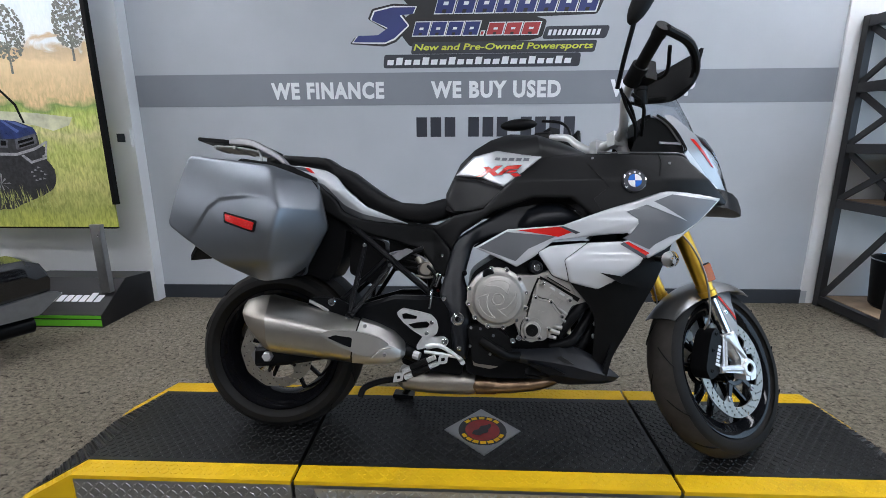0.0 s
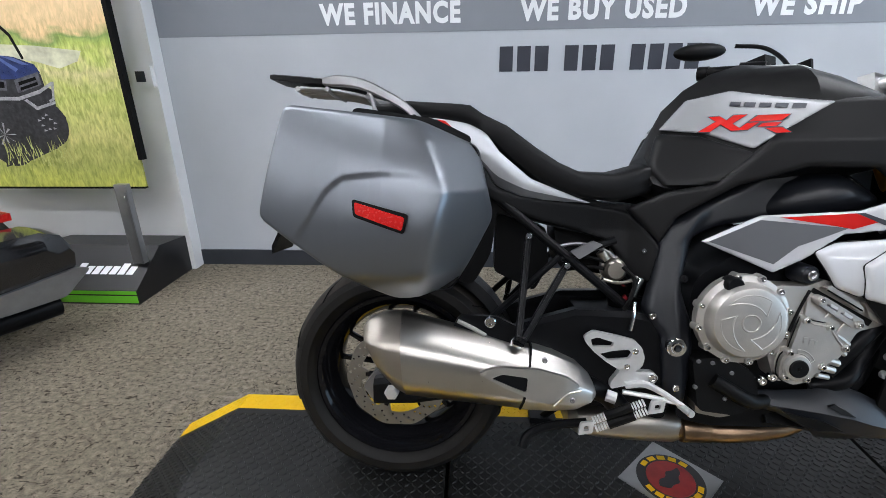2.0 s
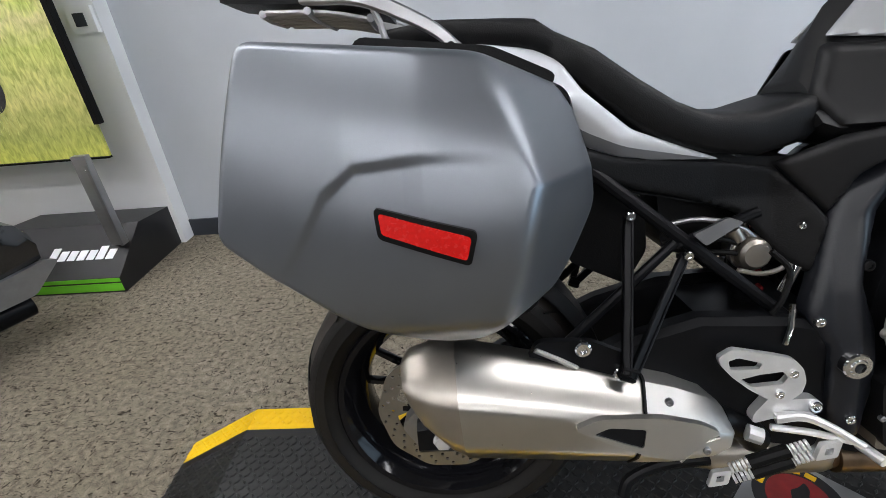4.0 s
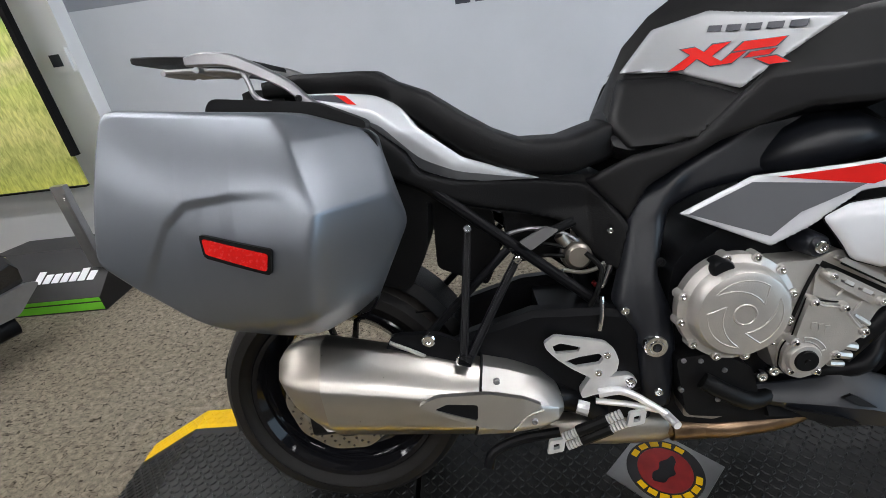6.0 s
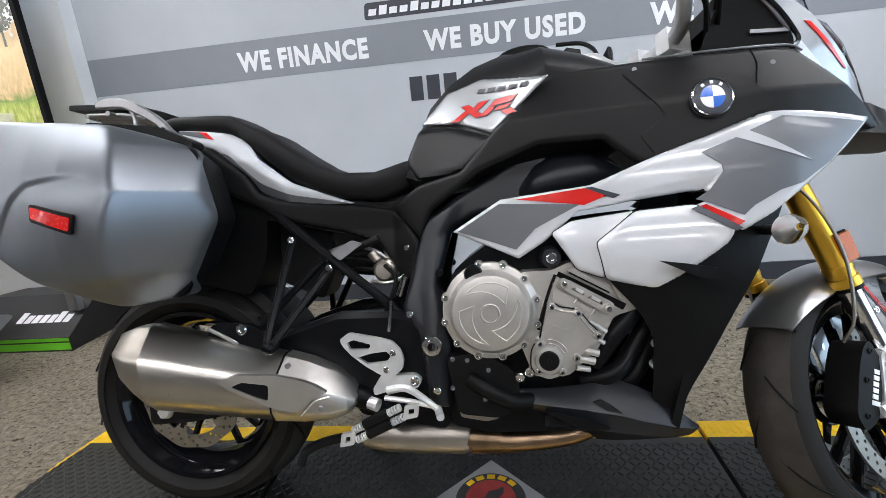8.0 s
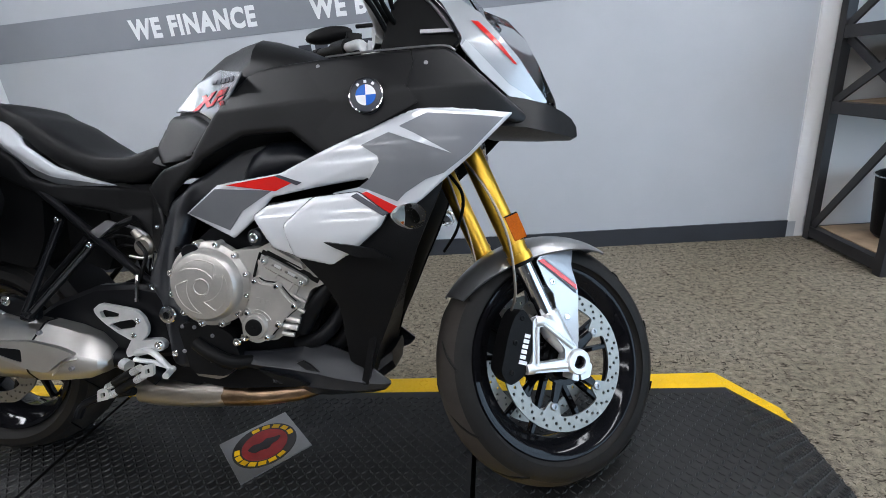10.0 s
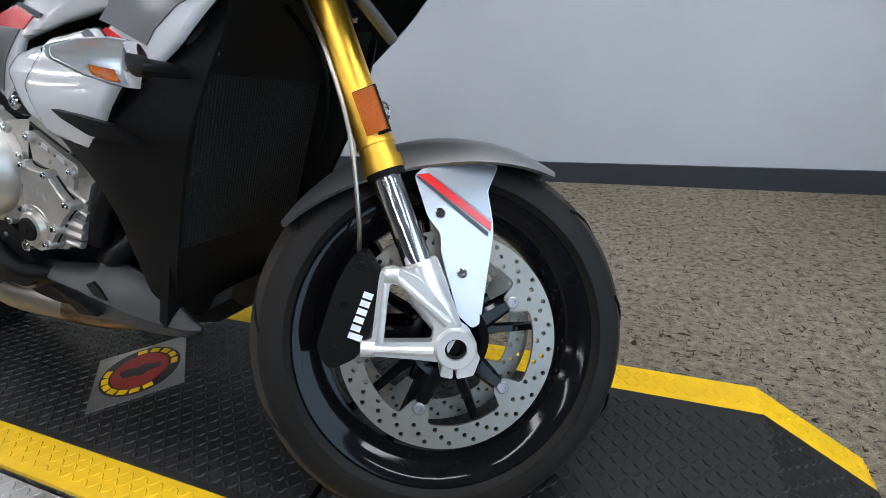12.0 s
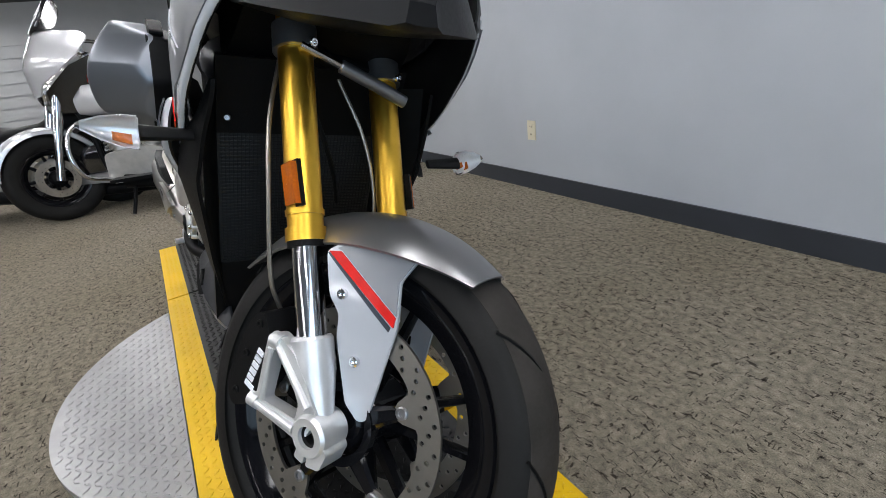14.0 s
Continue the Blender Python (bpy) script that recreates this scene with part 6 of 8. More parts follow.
# swingarm, hugger and rear caliper
for s in (-1, 1):
    rows = [(0.21, 0.34, 0.50), (0.10, 0.33, 0.520), (-0.02, 0.335, 0.520), (-0.14, 0.325, 0.485), (-0.28, 0.295, 0.415), (-0.40, 0.275, 0.350), (-0.50, 0.270, 0.335)]
    rings = [[(x, s * (0.095 + 0.012 * (x > 0)) + s * dy, z) for dy, z in ((-0.022, z0 + 0.012), (-0.012, z0), (0.012, z0), (0.022, z0 + 0.012), (0.022, z1 - 0.012), (0.012, z1), (-0.012, z1), (-0.022, z1 - 0.012))] for x, z0, z1 in rows]
    part("swingarm", loft(rings), M["frame"], bike, "black swingarm")
part("inner_mudguard", prism(rounded([(-0.47, 0.62), (-0.26, 0.56), (-0.215, 0.64), (-0.20, 0.745), (-0.30, 0.83), (-0.47, 0.88)], 0.02), -0.045, 0.14, 0.01), M["plastic"], bike, "black inner rear mudguard")
part("air_box", prism(rounded([(-0.045, 0.60), (0.10, 0.58), (0.13, 0.72), (-0.06, 0.73)], 0.02), 0.0, 0.13, 0.01), M["plastic"], bike, "black air box")
for k, (x0, z0) in enumerate(((0.0, 0.655), (0.005, 0.625), (0.03, 0.60))):
    part("cable", tube([(x0 - 0.06, -0.03, z0), (x0, -0.045 - 0.006 * k, z0 + 0.012), (x0 + 0.07, -0.05, z0 - 0.01), (x0 + 0.11, -0.045, z0 - 0.06)], 0.0045, 8, smooth=4), M["hose"] if k else M["rail"], bike, "control cable")
part("rear_mount", prism(rounded([(0.0, 0.28), (0.21, 0.24), (0.225, 0.45), (0.02, 0.44)], 0.02), -0.085, 0.10, 0.012), M["frame"], bike, "dark rear engine mount and linkage")
part("swingarm_brace", box(0.0, 0.20, -0.10, 0.10, 0.42, 0.50, 0.02), M["frame"], bike, "black swingarm crosspiece")
rings = []
for k in range(13):
    a = radians(18 + 92 * k / 12)
    w = 0.085 - 0.02 * (k / 12)
    rings.append([RC + Vector((r * math.cos(a), y, r * math.sin(a))) for r, y in ((0.300, -w), (0.322, -w * 0.8), (0.326, 0), (0.322, w * 0.8), (0.300, w), (0.297, w), (0.318, w * 0.78), (0.322, 0), (0.318, -w * 0.78), (0.297, -w))])
part("rear_hugger", loft(rings), M["plastic"], bike, "black rear tyre hugger")
part("rear_caliper", prism(rounded([(-0.535, 0.30), (-0.50, 0.345), (-0.475, 0.345), (-0.462, 0.29), (-0.48, 0.262), (-0.505, 0.255)], 0.008), -0.075, -0.03, 0.005), M["rail"], bike, "dark rear brake caliper")
part("caliper_bolt", bolt((-0.493, -0.075, 0.268), 0.009, 0.006), M["chrome"], bike)
part("rear_axle_nut", lathe([(0, -0.135), (0.014, -0.135), (0.018, -0.130), (0.018, -0.11), (0.028, -0.11), (0.028, -0.07)], (RC.x, 0, RC.z), 6), M["alu"], bike, "rear axle nut")
# side stand
part("side_stand", tube([(0.10, 0.12, 0.27), (0.02, 0.20, 0.14), (-0.03, 0.255, 0.065)], 0.013, 10), M["frame"], bike, "black side stand")
part("stand_foot", prism(rounded([(-0.075, 0.055), (0.01, 0.050), (0.01, 0.066), (-0.075, 0.072)], 0.004), 0.225, 0.29, 0.003), M["frame"], bike)
part("centre_stand", tube([(0.02, -0.10, 0.235), (-0.06, -0.10, 0.225), (-0.12, -0.11, 0.205), (-0.135, -0.12, 0.175)], 0.011, 10, smooth=4), M["frame"], bike, "black folded stand lever")
# rider's footrest hanger: drilled silver heel plate, arm, brake pedal and hinged footrest
HEEL = [(-0.007, 0.469), (0.014, 0.483), (0.077, 0.470), (0.107, 0.462), (0.124, 0.444), (0.131, 0.421), (0.127, 0.401), (0.107, 0.384), (0.080, 0.388), (0.045, 0.410), (0.016, 0.434), (-0.002, 0.455)]


for s in (-1, 1):
    L = lambda x, d, z: (x, lateral(s, d, x, 0.4), z)
    y0, y1 = L(0.06, 0.150, 0)[1], L(0.06, 0.140, 0)[1]
    heel = part("heel_plate", edge_bevel(drilled(rounded(HEEL, 0.006), [rounded([(0.009, 0.462), (0.024, 0.467), (0.061, 0.456), (0.057, 0.446), (0.014, 0.446)], 0.003), rounded([(0.029, 0.428), (0.058, 0.436), (0.094, 0.440), (0.103, 0.430), (0.095, 0.418), (0.050, 0.414)], 0.003)], y0, y1), 0.0012, 2, 60), M["alu"], bike, "silver drilled heel plate")
    for x, z in ((0.109, 0.436), (0.092, 0.400)):
        part("plate_bolt", bolt(L(x, 0.150, z), 0.007, 0.005, (0, s, 0)), M["chrome"], heel)
    arm = part("footrest_hanger", prism(rounded([(0.080, 0.390), (0.105, 0.386), (0.151, 0.387), (0.166, 0.375), (0.158, 0.358), (0.125, 0.356), (0.085, 0.350), (0.060, 0.343), (0.058, 0.358)], 0.007), *sorted((L(0.1, 0.128, 0)[1], L(0.1, 0.146, 0)[1])), 0.004), M["alu"], bike, "silver footrest hanger")
    part("pivot_bolt", bolt(L(0.151, 0.146, 0.373), 0.010, 0.007, (0, s, 0)), M["chrome"], arm)
    pedal = part("foot_pedal", tube([L(0.091, 0.150, 0.355), L(0.128, 0.156, 0.362), L(0.160, 0.168, 0.352), L(0.205, 0.188, 0.326)], (0.009, 0.0065), 10, smooth=4), M["alu"], bike, "silver foot pedal")
    part("pedal_arm", tube([L(0.085, 0.152, 0.340), L(0.140, 0.160, 0.335), L(0.190, 0.180, 0.332)], 0.006, 8), M["alu"], pedal)
    part("pedal_tip", tube([L(0.202, 0.178, 0.325), L(0.212, 0.216, 0.322)], 0.008, 10), M["alu"], pedal)
    rest = part("footrest", tube([L(0.050, 0.150, 0.330), L(0.070, 0.156, 0.325)], 0.014, 10), M["alu"], bike, "hinged serrated footrest with rubber insert")
    for dz, x0 in ((0.010, 0.0), (-0.010, 0.007)):
        a, b2 = Vector(L(x0 + 0.016, 0.172, 0.268 + dz)), Vector(L(x0 + 0.125, 0.184, 0.322 + dz))
        part("rubber_insert", tube([a.lerp(b2, 0.25), a.lerp(b2, 0.75)], 0.011, 10), M["hose"], rest)
        for u0, u1 in ((0.0, 0.27), (0.73, 1.0)):
            for k in range(5):
                part("rib", tube([a.lerp(b2, u0 + (u1 - u0) * (k + 0.1) / 5), a.lerp(b2, u0 + (u1 - u0) * (k + 0.75) / 5)], 0.0085, 8), M["alu"], rest)
    for x, z, d in ((0.002, 0.258, 0.170), (0.148, 0.324, 0.190)):
        part("end_bracket", drilled(rounded([(x - 0.018, z - 0.016), (x + 0.014, z - 0.010), (x + 0.018, z + 0.018), (x - 0.012, z + 0.014)], 0.004), [rounded([(x - 0.006, z - 0.006), (x + 0.006, z - 0.004), (x + 0.007, z + 0.008), (x - 0.005, z + 0.006)], 0.002)], L(x, d + 0.004, 0)[1], L(x, d - 0.004, 0)[1]), M["alu"], rest)
    part("brake_rod", tube([L(0.100, 0.135, 0.48), L(0.105, 0.135, 0.51), L(0.108, 0.128, 0.545)], 0.0045, 8), M["chrome"], bike)

# ---- belly pan, radiator and front end ----
def ridge_plate(rows, thick=0.005):
    """A sheet through stations along x; each gives rows of distance from the middle and height."""
    out = []
    for x, row in rows:
        pts = [Vector((0, d, z)) for d, z in row]
        out.append([(x, p.y, p.z) for p in pts] + [(x, p.y - thick, p.z) for p in reversed(pts)])
    return out


BELLY = [(0.345, ((0.150, 0.352), (0.160, 0.343), (0.163, 0.334), (0.158, 0.328), (0.150, 0.322))),
         (0.420, ((0.152, 0.353), (0.170, 0.340), (0.178, 0.327), (0.172, 0.316), (0.158, 0.305))),
         (0.498, ((0.150, 0.357), (0.172, 0.338), (0.186, 0.319), (0.178, 0.290), (0.150, 0.262))),
         (0.522, ((0.148, 0.374), (0.173, 0.345), (0.189, 0.315), (0.180, 0.276), (0.140, 0.240))),
         (0.560, ((0.148, 0.366), (0.174, 0.338), (0.190, 0.309), (0.180, 0.270), (0.135, 0.234))),
         (0.602, ((0.150, 0.352), (0.174, 0.325), (0.188, 0.296), (0.178, 0.264), (0.135, 0.235))),
         (0.632, ((0.150, 0.337), (0.171, 0.313), (0.183, 0.288), (0.174, 0.260), (0.135, 0.237))),
         (0.672, ((0.152, 0.308), (0.166, 0.292), (0.174, 0.277), (0.167, 0.258), (0.140, 0.241))),
         (0.702, ((0.152, 0.283), (0.160, 0.276), (0.164, 0.270), (0.160, 0.260), (0.146, 0.250))),
         (0.717, ((0.150, 0.271), (0.152, 0.270), (0.153, 0.268), (0.152, 0.266), (0.149, 0.264)))]
for s in (-1, 1):
    rings = [[(x, s * y + 0.02, z) if s > 0 else (x, -y, z) for x, y, z in ring] for ring in ridge_plate(BELLY)]
    pan = part("belly_pan", loft(rings), M["satin_frame"], bike, "satin black pointed belly pan", angle=24)
    pts = [(0.420, 0.180, 0.318), (0.505, 0.190, 0.301), (0.540, 0.190, 0.283), (0.492, 0.187, 0.280), (0.455, 0.180, 0.294)]
    part("belly_blade", edge_bevel(loft([[(x, s * (d + 0.004), z) for x, d, z in pts], [(x, s * (d - 0.012), z) for x, d, z in pts]]), 0.002), M["plastic"], pan, "black side blade")
    pts = [(0.512, 0.1815, 0.333), (0.526, 0.180, 0.338), (0.545, 0.1825, 0.328), (0.566, 0.1890, 0.3135), (0.535, 0.1875, 0.319)]
    part("belly_intake", loft([[(x, s * (d + 0.002), z) for x, d, z in pts], [(x, s * (d - 0.006), z) for x, d, z in pts]]), M["hose"], pan, "dark intake slot")
part("belly_floor", loft([[(x, y, z) for y, z in ((-w, z0 + 0.03), (-w * 0.6, z0), (w * 0.6, z0), (w, z0 + 0.03), (w * 0.9, z0 + 0.05), (-w * 0.9, z0 + 0.05))] for x, w, z0 in ((0.42, 0.13, 0.235), (0.55, 0.13, 0.220), (0.66, 0.10, 0.235), (0.705, 0.07, 0.262))]), M["black_satin"], bike)
# radiator with mesh
rad = part("radiator", loft([[(x, y, z) for x, z in ((0.65, 0.40), (0.700, 0.40), (0.790, 0.66), (0.74, 0.66))] for y in (-0.165, 0.125)]), M["radiator"], bike, "black radiator core behind a fine mesh")
bm = bmesh.new()
for k in range(40):
    z = 0.405 + 0.25 * k / 39
    x = 0.7035 + (z - 0.40) * 0.346
    tube([(x, -0.160, z), (x, 0.120, z)], 0.0011, 4, bm)
tagged(part("radiator_fin", bm, M["mesh_grey"], rad), kind="stuff")
bm = bmesh.new()
for k in range(44):
    y = -0.158 + 0.276 * k / 43
    tube([(0.7062, y, 0.405), (0.7927, y, 0.655)], 0.0009, 4, bm)
part("radiator_apron", loft([[(x, y, z) for x, z in ((0.655, 0.275), (0.672, 0.275), (0.706, 0.405), (0.690, 0.405))] for y in (-0.175, 0.155)]), M["plastic"], bike, "black apron below the radiator")
part("radiator_hood", loft([[(x, y, z) for x, z in ((0.785, 0.655), (0.795, 0.655), (0.850, 0.770), (0.835, 0.775))] for y in (-0.165, 0.150)]), M["plastic"], bike, "black hood above the radiator")
tagged(part("radiator_grid", bm, M["mesh_grey"], rad), kind="stuff")
for s in (-1, 1):
    # inner face between shroud edge and radiator
    edge = [(0.880, 0.745), (0.835, 0.633), (0.773, 0.505), (0.729, 0.411), (0.697, 0.347)]
    core = [(0.80, 0.74), (0.785, 0.66), (0.738, 0.52), (0.705, 0.43), (0.685, 0.37)]
    rings = []
    for (x0, z0), (x1, z1) in zip(edge, core):
        a, b2 = Vector((x0 - 0.004, s * shroud(x0, z0, -0.004), z0)), Vector((x1, -0.02 + s * 0.142, z1))
        row = [a.lerp(b2, u) + Vector((0.012 * math.sin(math.pi * u), 0, 0)) for u in np.linspace(0, 1, 5)]
        rings.append(row + [p + Vector((-0.006, 0, 0)) for p in reversed(row)])
    part("shroud_inner", loft(rings), M["hose"], bike, "black inner shroud")
    part("shroud_bolt", bolt((0.818, s * 0.150, 0.680), 0.005, 0.004, (1, s * 0.3, 0)), M["rail"], bike)
    part("shroud_bolt", bolt((0.775, -0.02 + s * 0.085, 0.690), 0.007, 0.005, (1, 0, 0)), M["rail"], bike)
    # turn signals
    p0 = Vector((0.815, -0.200, 0.652)) if s < 0 else Vector((0.815, 0.222, 0.602))
    sig = part("turn_signal", tube([p0, p0 + Vector((0.005, s * 0.071, 0.002))], (0.010, 0.014), 12, flat=0.6), M["plastic"], bike, "clear turn signal with an amber bulb")
    rings = []
    for u, w, h in ((0.0, 0.024, 0.025), (0.25, 0.024, 0.0245), (0.6, 0.019, 0.018), (0.9, 0.010, 0.008), (1.0, 0.003, 0.003)):
        c = p0 + Vector((0.008 - 0.02 * u, s * (0.072 + 0.075 * u), 0.002 + 0.008 * u))
        rings.append([c + Vector((w * math.cos(a), 0, h * math.sin(a))) for a in [2 * math.pi * k / 14 for k in range(14)]])
    part("lens", loft(rings), M["thin_lens"], sig, "clear ribbed lens")
    back = []
    for u, w, h in ((-0.02, 0.0245, 0.0255), (0.25, 0.0245, 0.025), (0.6, 0.0195, 0.0185), (0.92, 0.010, 0.008)):
        c = p0 + Vector((0.008 - 0.02 * u, s * (0.072 + 0.075 * u), 0.002 + 0.008 * u))
        arc = [radians(125 + 110 * k / 8) for k in range(9)]
        back.append([c + Vector((w * math.cos(a), 0, h * math.sin(a))) for a in arc] + [c + Vector(((w - 0.0025) * math.cos(a), 0, (h - 0.002) * math.sin(a))) for a in reversed(arc)])
    part("housing", loft(back), M["alu"], sig, "bright facetted rear housing")
    insert = []
    for u, w, h in ((0.10, 0.0200, 0.0205), (0.20, 0.0197, 0.0202), (0.30, 0.0190, 0.0190), (0.42, 0.0165, 0.0165)):
        c = p0 + Vector((0.008 - 0.02 * u, s * (0.072 + 0.075 * u), 0.002 + 0.008 * u))
        arc = [radians(192 + 40 * k / 6) for k in range(7)]
        insert.append([c + Vector((w * math.cos(a), 0, h * math.sin(a))) for a in arc] + [c + Vector(((w - 0.0015) * math.cos(a), 0, (h - 0.0015) * math.sin(a))) for a in reversed(arc)])
    part("bulb", loft(insert), M["amber"], sig, "amber insert")
    cup = []
    for u, w, h in ((0.02, 0.0215, 0.0225), (0.25, 0.0215, 0.0220), (0.6, 0.0165, 0.0155), (0.88, 0.007, 0.006)):
        c = p0 + Vector((0.008 - 0.02 * u, s * (0.072 + 0.075 * u), 0.002 + 0.008 * u))
        arc = [radians(95 + 170 * k / 8) for k in range(9)]
        cup.append([c + Vector((w * math.cos(a), 0, h * math.sin(a))) for a in arc] + [c + Vector(((w - 0.001) * math.cos(a), 0, (h - 0.001) * math.sin(a))) for a in reversed(arc)])
    part("reflector_cup", loft(cup), M["alu"], sig, "bright reflector")
# nose: side skins, centre beak, lamp and screen
nw = lambda x, z, o=0.0: float(np.interp(x, [0.84, 0.90, 0.98, 1.04, 1.10, 1.13], [0.150, 0.140, 0.112, 0.085, 0.045, 0.02])) + o - 0.15 * max(0, z - 1.0)
NOSE = [(0.872, 1.118), (0.892, 1.112), (0.968, 1.058), (1.045, 0.965), (1.105, 0.875), (1.085, 0.862), (1.02, 0.885), (0.962, 0.940), (0.925, 0.985), (0.915, 1.035), (0.890, 1.080), (0.858, 1.110)]
ns = panel("nose_panel", NOSE, M["silver_film"], "gloss silver nose panel with a red stripe", fn=nw, rnd=0.006)
for s, p in zip((-1, 1), ns):
    part("red_stripe", shell([(0.948, 1.042), (0.962, 1.041), (1.002, 1.000), (1.040, 0.952), (1.033, 0.954), (0.985, 1.004)], lambda x, z: s * nw(x, z, 0.002), -0.002 * s, 0.03), M["red"], p, "red stripe")
    part("grey_film", shell([(0.925, 0.99), (0.935, 1.003), (1.020, 0.912), (1.09, 0.868), (1.02, 0.886), (0.962, 0.941)], lambda x, z: s * nw(x, z, 0.0018), -0.002 * s, 0.03), M["white"], p, "white lower edge")
beak = [[(x, y, z) for y, z in ((-w, z0), (-w * 0.5, z0 - 0.012 * k), (0, z0 - 0.016 * k), (w * 0.5, z0 - 0.012 * k), (w, z0), (w * 0.8, z1), (0, z1 + 0.012 * k), (-w * 0.8, z1))] for x, w, z0, z1, k in ((0.90, 0.17, 0.852, 0.90, 1), (0.98, 0.160, 0.822, 0.890, 1), (1.05, 0.160, 0.812, 0.874, 0.8), (1.095, 0.126, 0.803, 0.864, 0.5), (1.135, 0.074, 0.797, 0.849, 0.3), (1.158, 0.034, 0.793, 0.836, 0.2), (1.170, 0.020, 0.797, 0.818, 0.1))]
part("beak", loft(beak), M["black_satin"], bike, "satin black beak under the nose")
part("head_lamp", loft([[(x, y, z) for y, z in ((-w, z0), (w, z0), (w * 0.7, z1), (w * 0.3, z1 + 0.006), (-w * 0.3, z1 + 0.006), (-w * 0.7, z1))] for x, w, z0, z1 in ((0.975, 0.095, 0.88, 1.075), (1.025, 0.082, 0.88, 1.052), (1.062, 0.066, 0.875, 1.012), (1.088, 0.050, 0.87, 0.962), (1.110, 0.035, 0.865, 0.912), (1.126, 0.020, 0.858, 0.876))]), M["clear"], bike, "clear twin head lamp")
part("lamp_back", loft([[(x, y, z) for y, z in ((-w, z0), (w, z0), (w * 0.7, z1), (-w * 0.7, z1))] for x, w, z0, z1 in ((0.90, 0.12, 0.86, 1.08), (0.98, 0.085, 0.875, 1.03), (1.02, 0.06, 0.88, 0.98))]), M["plastic"], bike, "black lamp housing")
scr = [[(x + 0.03 * (1 - abs(v) ** 2), w * v, z) for v in np.linspace(-1, 1, 13)] for x, z, w in ((0.975, 1.045, 0.10), (0.945, 1.09, 0.12), (0.910, 1.15, 0.125), (0.875, 1.22, 0.115), (0.845, 1.275, 0.085))]
rows = [r + [(x - 0.004, y, z) for x, y, z in reversed(r)] for r in scr]
part("windscreen", loft(rows), M["smoke"], bike, "clear tinted windscreen")
# cockpit
part("cockpit", loft([[(x, y, z) for y, z in ((-w, z0), (w, z0), (w * 0.75, z1), (-w * 0.75, z1))] for x, w, z0, z1 in ((0.865, 0.130, 0.94, 1.115), (0.90, 0.120, 0.94, 1.10), (0.93, 0.105, 0.94, 1.06))]), M["hose"], bike, "black instrument cowl")
part("cowl_lining", prism(rounded([(0.745, 0.93), (0.755, 1.005), (0.795, 1.085), (0.835, 1.135), (0.89, 1.125), (0.91, 0.93)], 0.008), 0.070, 0.085, 0.003), M["hose"], bike, "black inner cowl lining")
for s in (-1, 1):
    part("cowl_edge", tube([(0.819, s * 0.138, 1.111), (0.844, s * 0.138, 1.099), (0.872, s * 0.138, 1.074), (0.899, s * 0.138, 1.036), (0.910, s * 0.138, 1.022)], 0.0030, 8, smooth=4), M["rail"], bike, "silver cowl edge")
    part("cowl_ledge", edge_bevel(loft([[(0.842, s * 0.120, z), (0.912, s * 0.120, z - 0.004), (0.911, s * 0.139, z - 0.004), (0.842, s * 0.139, z)] for z in (1.022, 1.029)]), 0.0015), M["rail"], bike, "silver cowl ledge")
    part("cowl_rim", tube([(0.832, s * 0.140, 1.113), (0.860, s * 0.140, 1.094), (0.892, s * 0.141, 1.060), (0.917, s * 0.142, 1.018), (0.923, s * 0.143, 1.000), (0.912, s * 0.146, 0.987)], 0.0045, 8, smooth=4), M["gloss_black"], bike, "black cowl rim")
    part("cowl_cheek", shell(rounded([(0.748, 0.985), (0.787, 1.085), (0.815, 1.108), (0.845, 1.102), (0.878, 1.077), (0.905, 1.041), (0.921, 1.008), (0.918, 0.985)], 0.004), lambda x, z: s * 0.132, 0.004 * -s, 0.03), M["hose"], bike, "black cowl cheek")
    part("panel_rim", tube([(0.640, lateral(s, flank(0.64, 0.989, 0.001), 0.64, 0.99), 0.9905), (0.730, lateral(s, flank(0.73, 0.988, 0.001), 0.73, 0.99), 0.9895), (0.820, lateral(s, flank(0.82, 0.987, 0.001), 0.82, 0.99), 0.9875), (0.893, lateral(s, flank(0.893, 0.985, 0.001), 0.893, 0.985), 0.9855), (0.915, lateral(s, flank(0.915, 0.972, 0.001), 0.915, 0.972), 0.973)], 0.0022, 6, smooth=3), M["rail"], bike, "thin silver panel edge")
part("dash", prism([(0.795, 1.07), (0.812, 1.125), (0.832, 1.13), (0.845, 1.07)], -0.085, 0.085, 0.006), M["hose"], bike, "dark instrument panel")
part("head_shroud", loft([[(x, y, z) for y, z in ((-w, z0), (w, z0), (w, z1), (-w, z1))] for x, w, z0, z1 in ((0.80, 0.15, 0.76, 0.93), (0.87, 0.14, 0.80, 0.93), (0.91, 0.13, 0.84, 0.93))]), M["plastic"], bike, "black shroud round the steering head")
# triple clamps, damper, bars
for z, w in ((0.778, 0.017), (0.985, 0.016)):
    yoke = part("yoke", steered(tube([on_stem(z, -0.02, -0.075), on_stem(z, -0.045, 0), on_stem(z, -0.02, 0.075)], 0.019, 12)), M["rail"] if z > 0.9 else M["frame"], bike, "fork yoke with silver clamps")
    for s in (-1, 1):
        part("fork_clamp", steered(tube([on_stem(z - w, 0.0, s * 0.098), on_stem(z + w, 0.0, s * 0.098)], 0.0315, 24)), M["rail"], yoke, "cast aluminium fork clamp")
    for s in (-1, 1):
        part("pinch_bolt", steered(bolt(on_stem(z, 0.037, s * 0.098), 0.007, 0.005, (1, 0, 0))), M["chrome"], yoke)
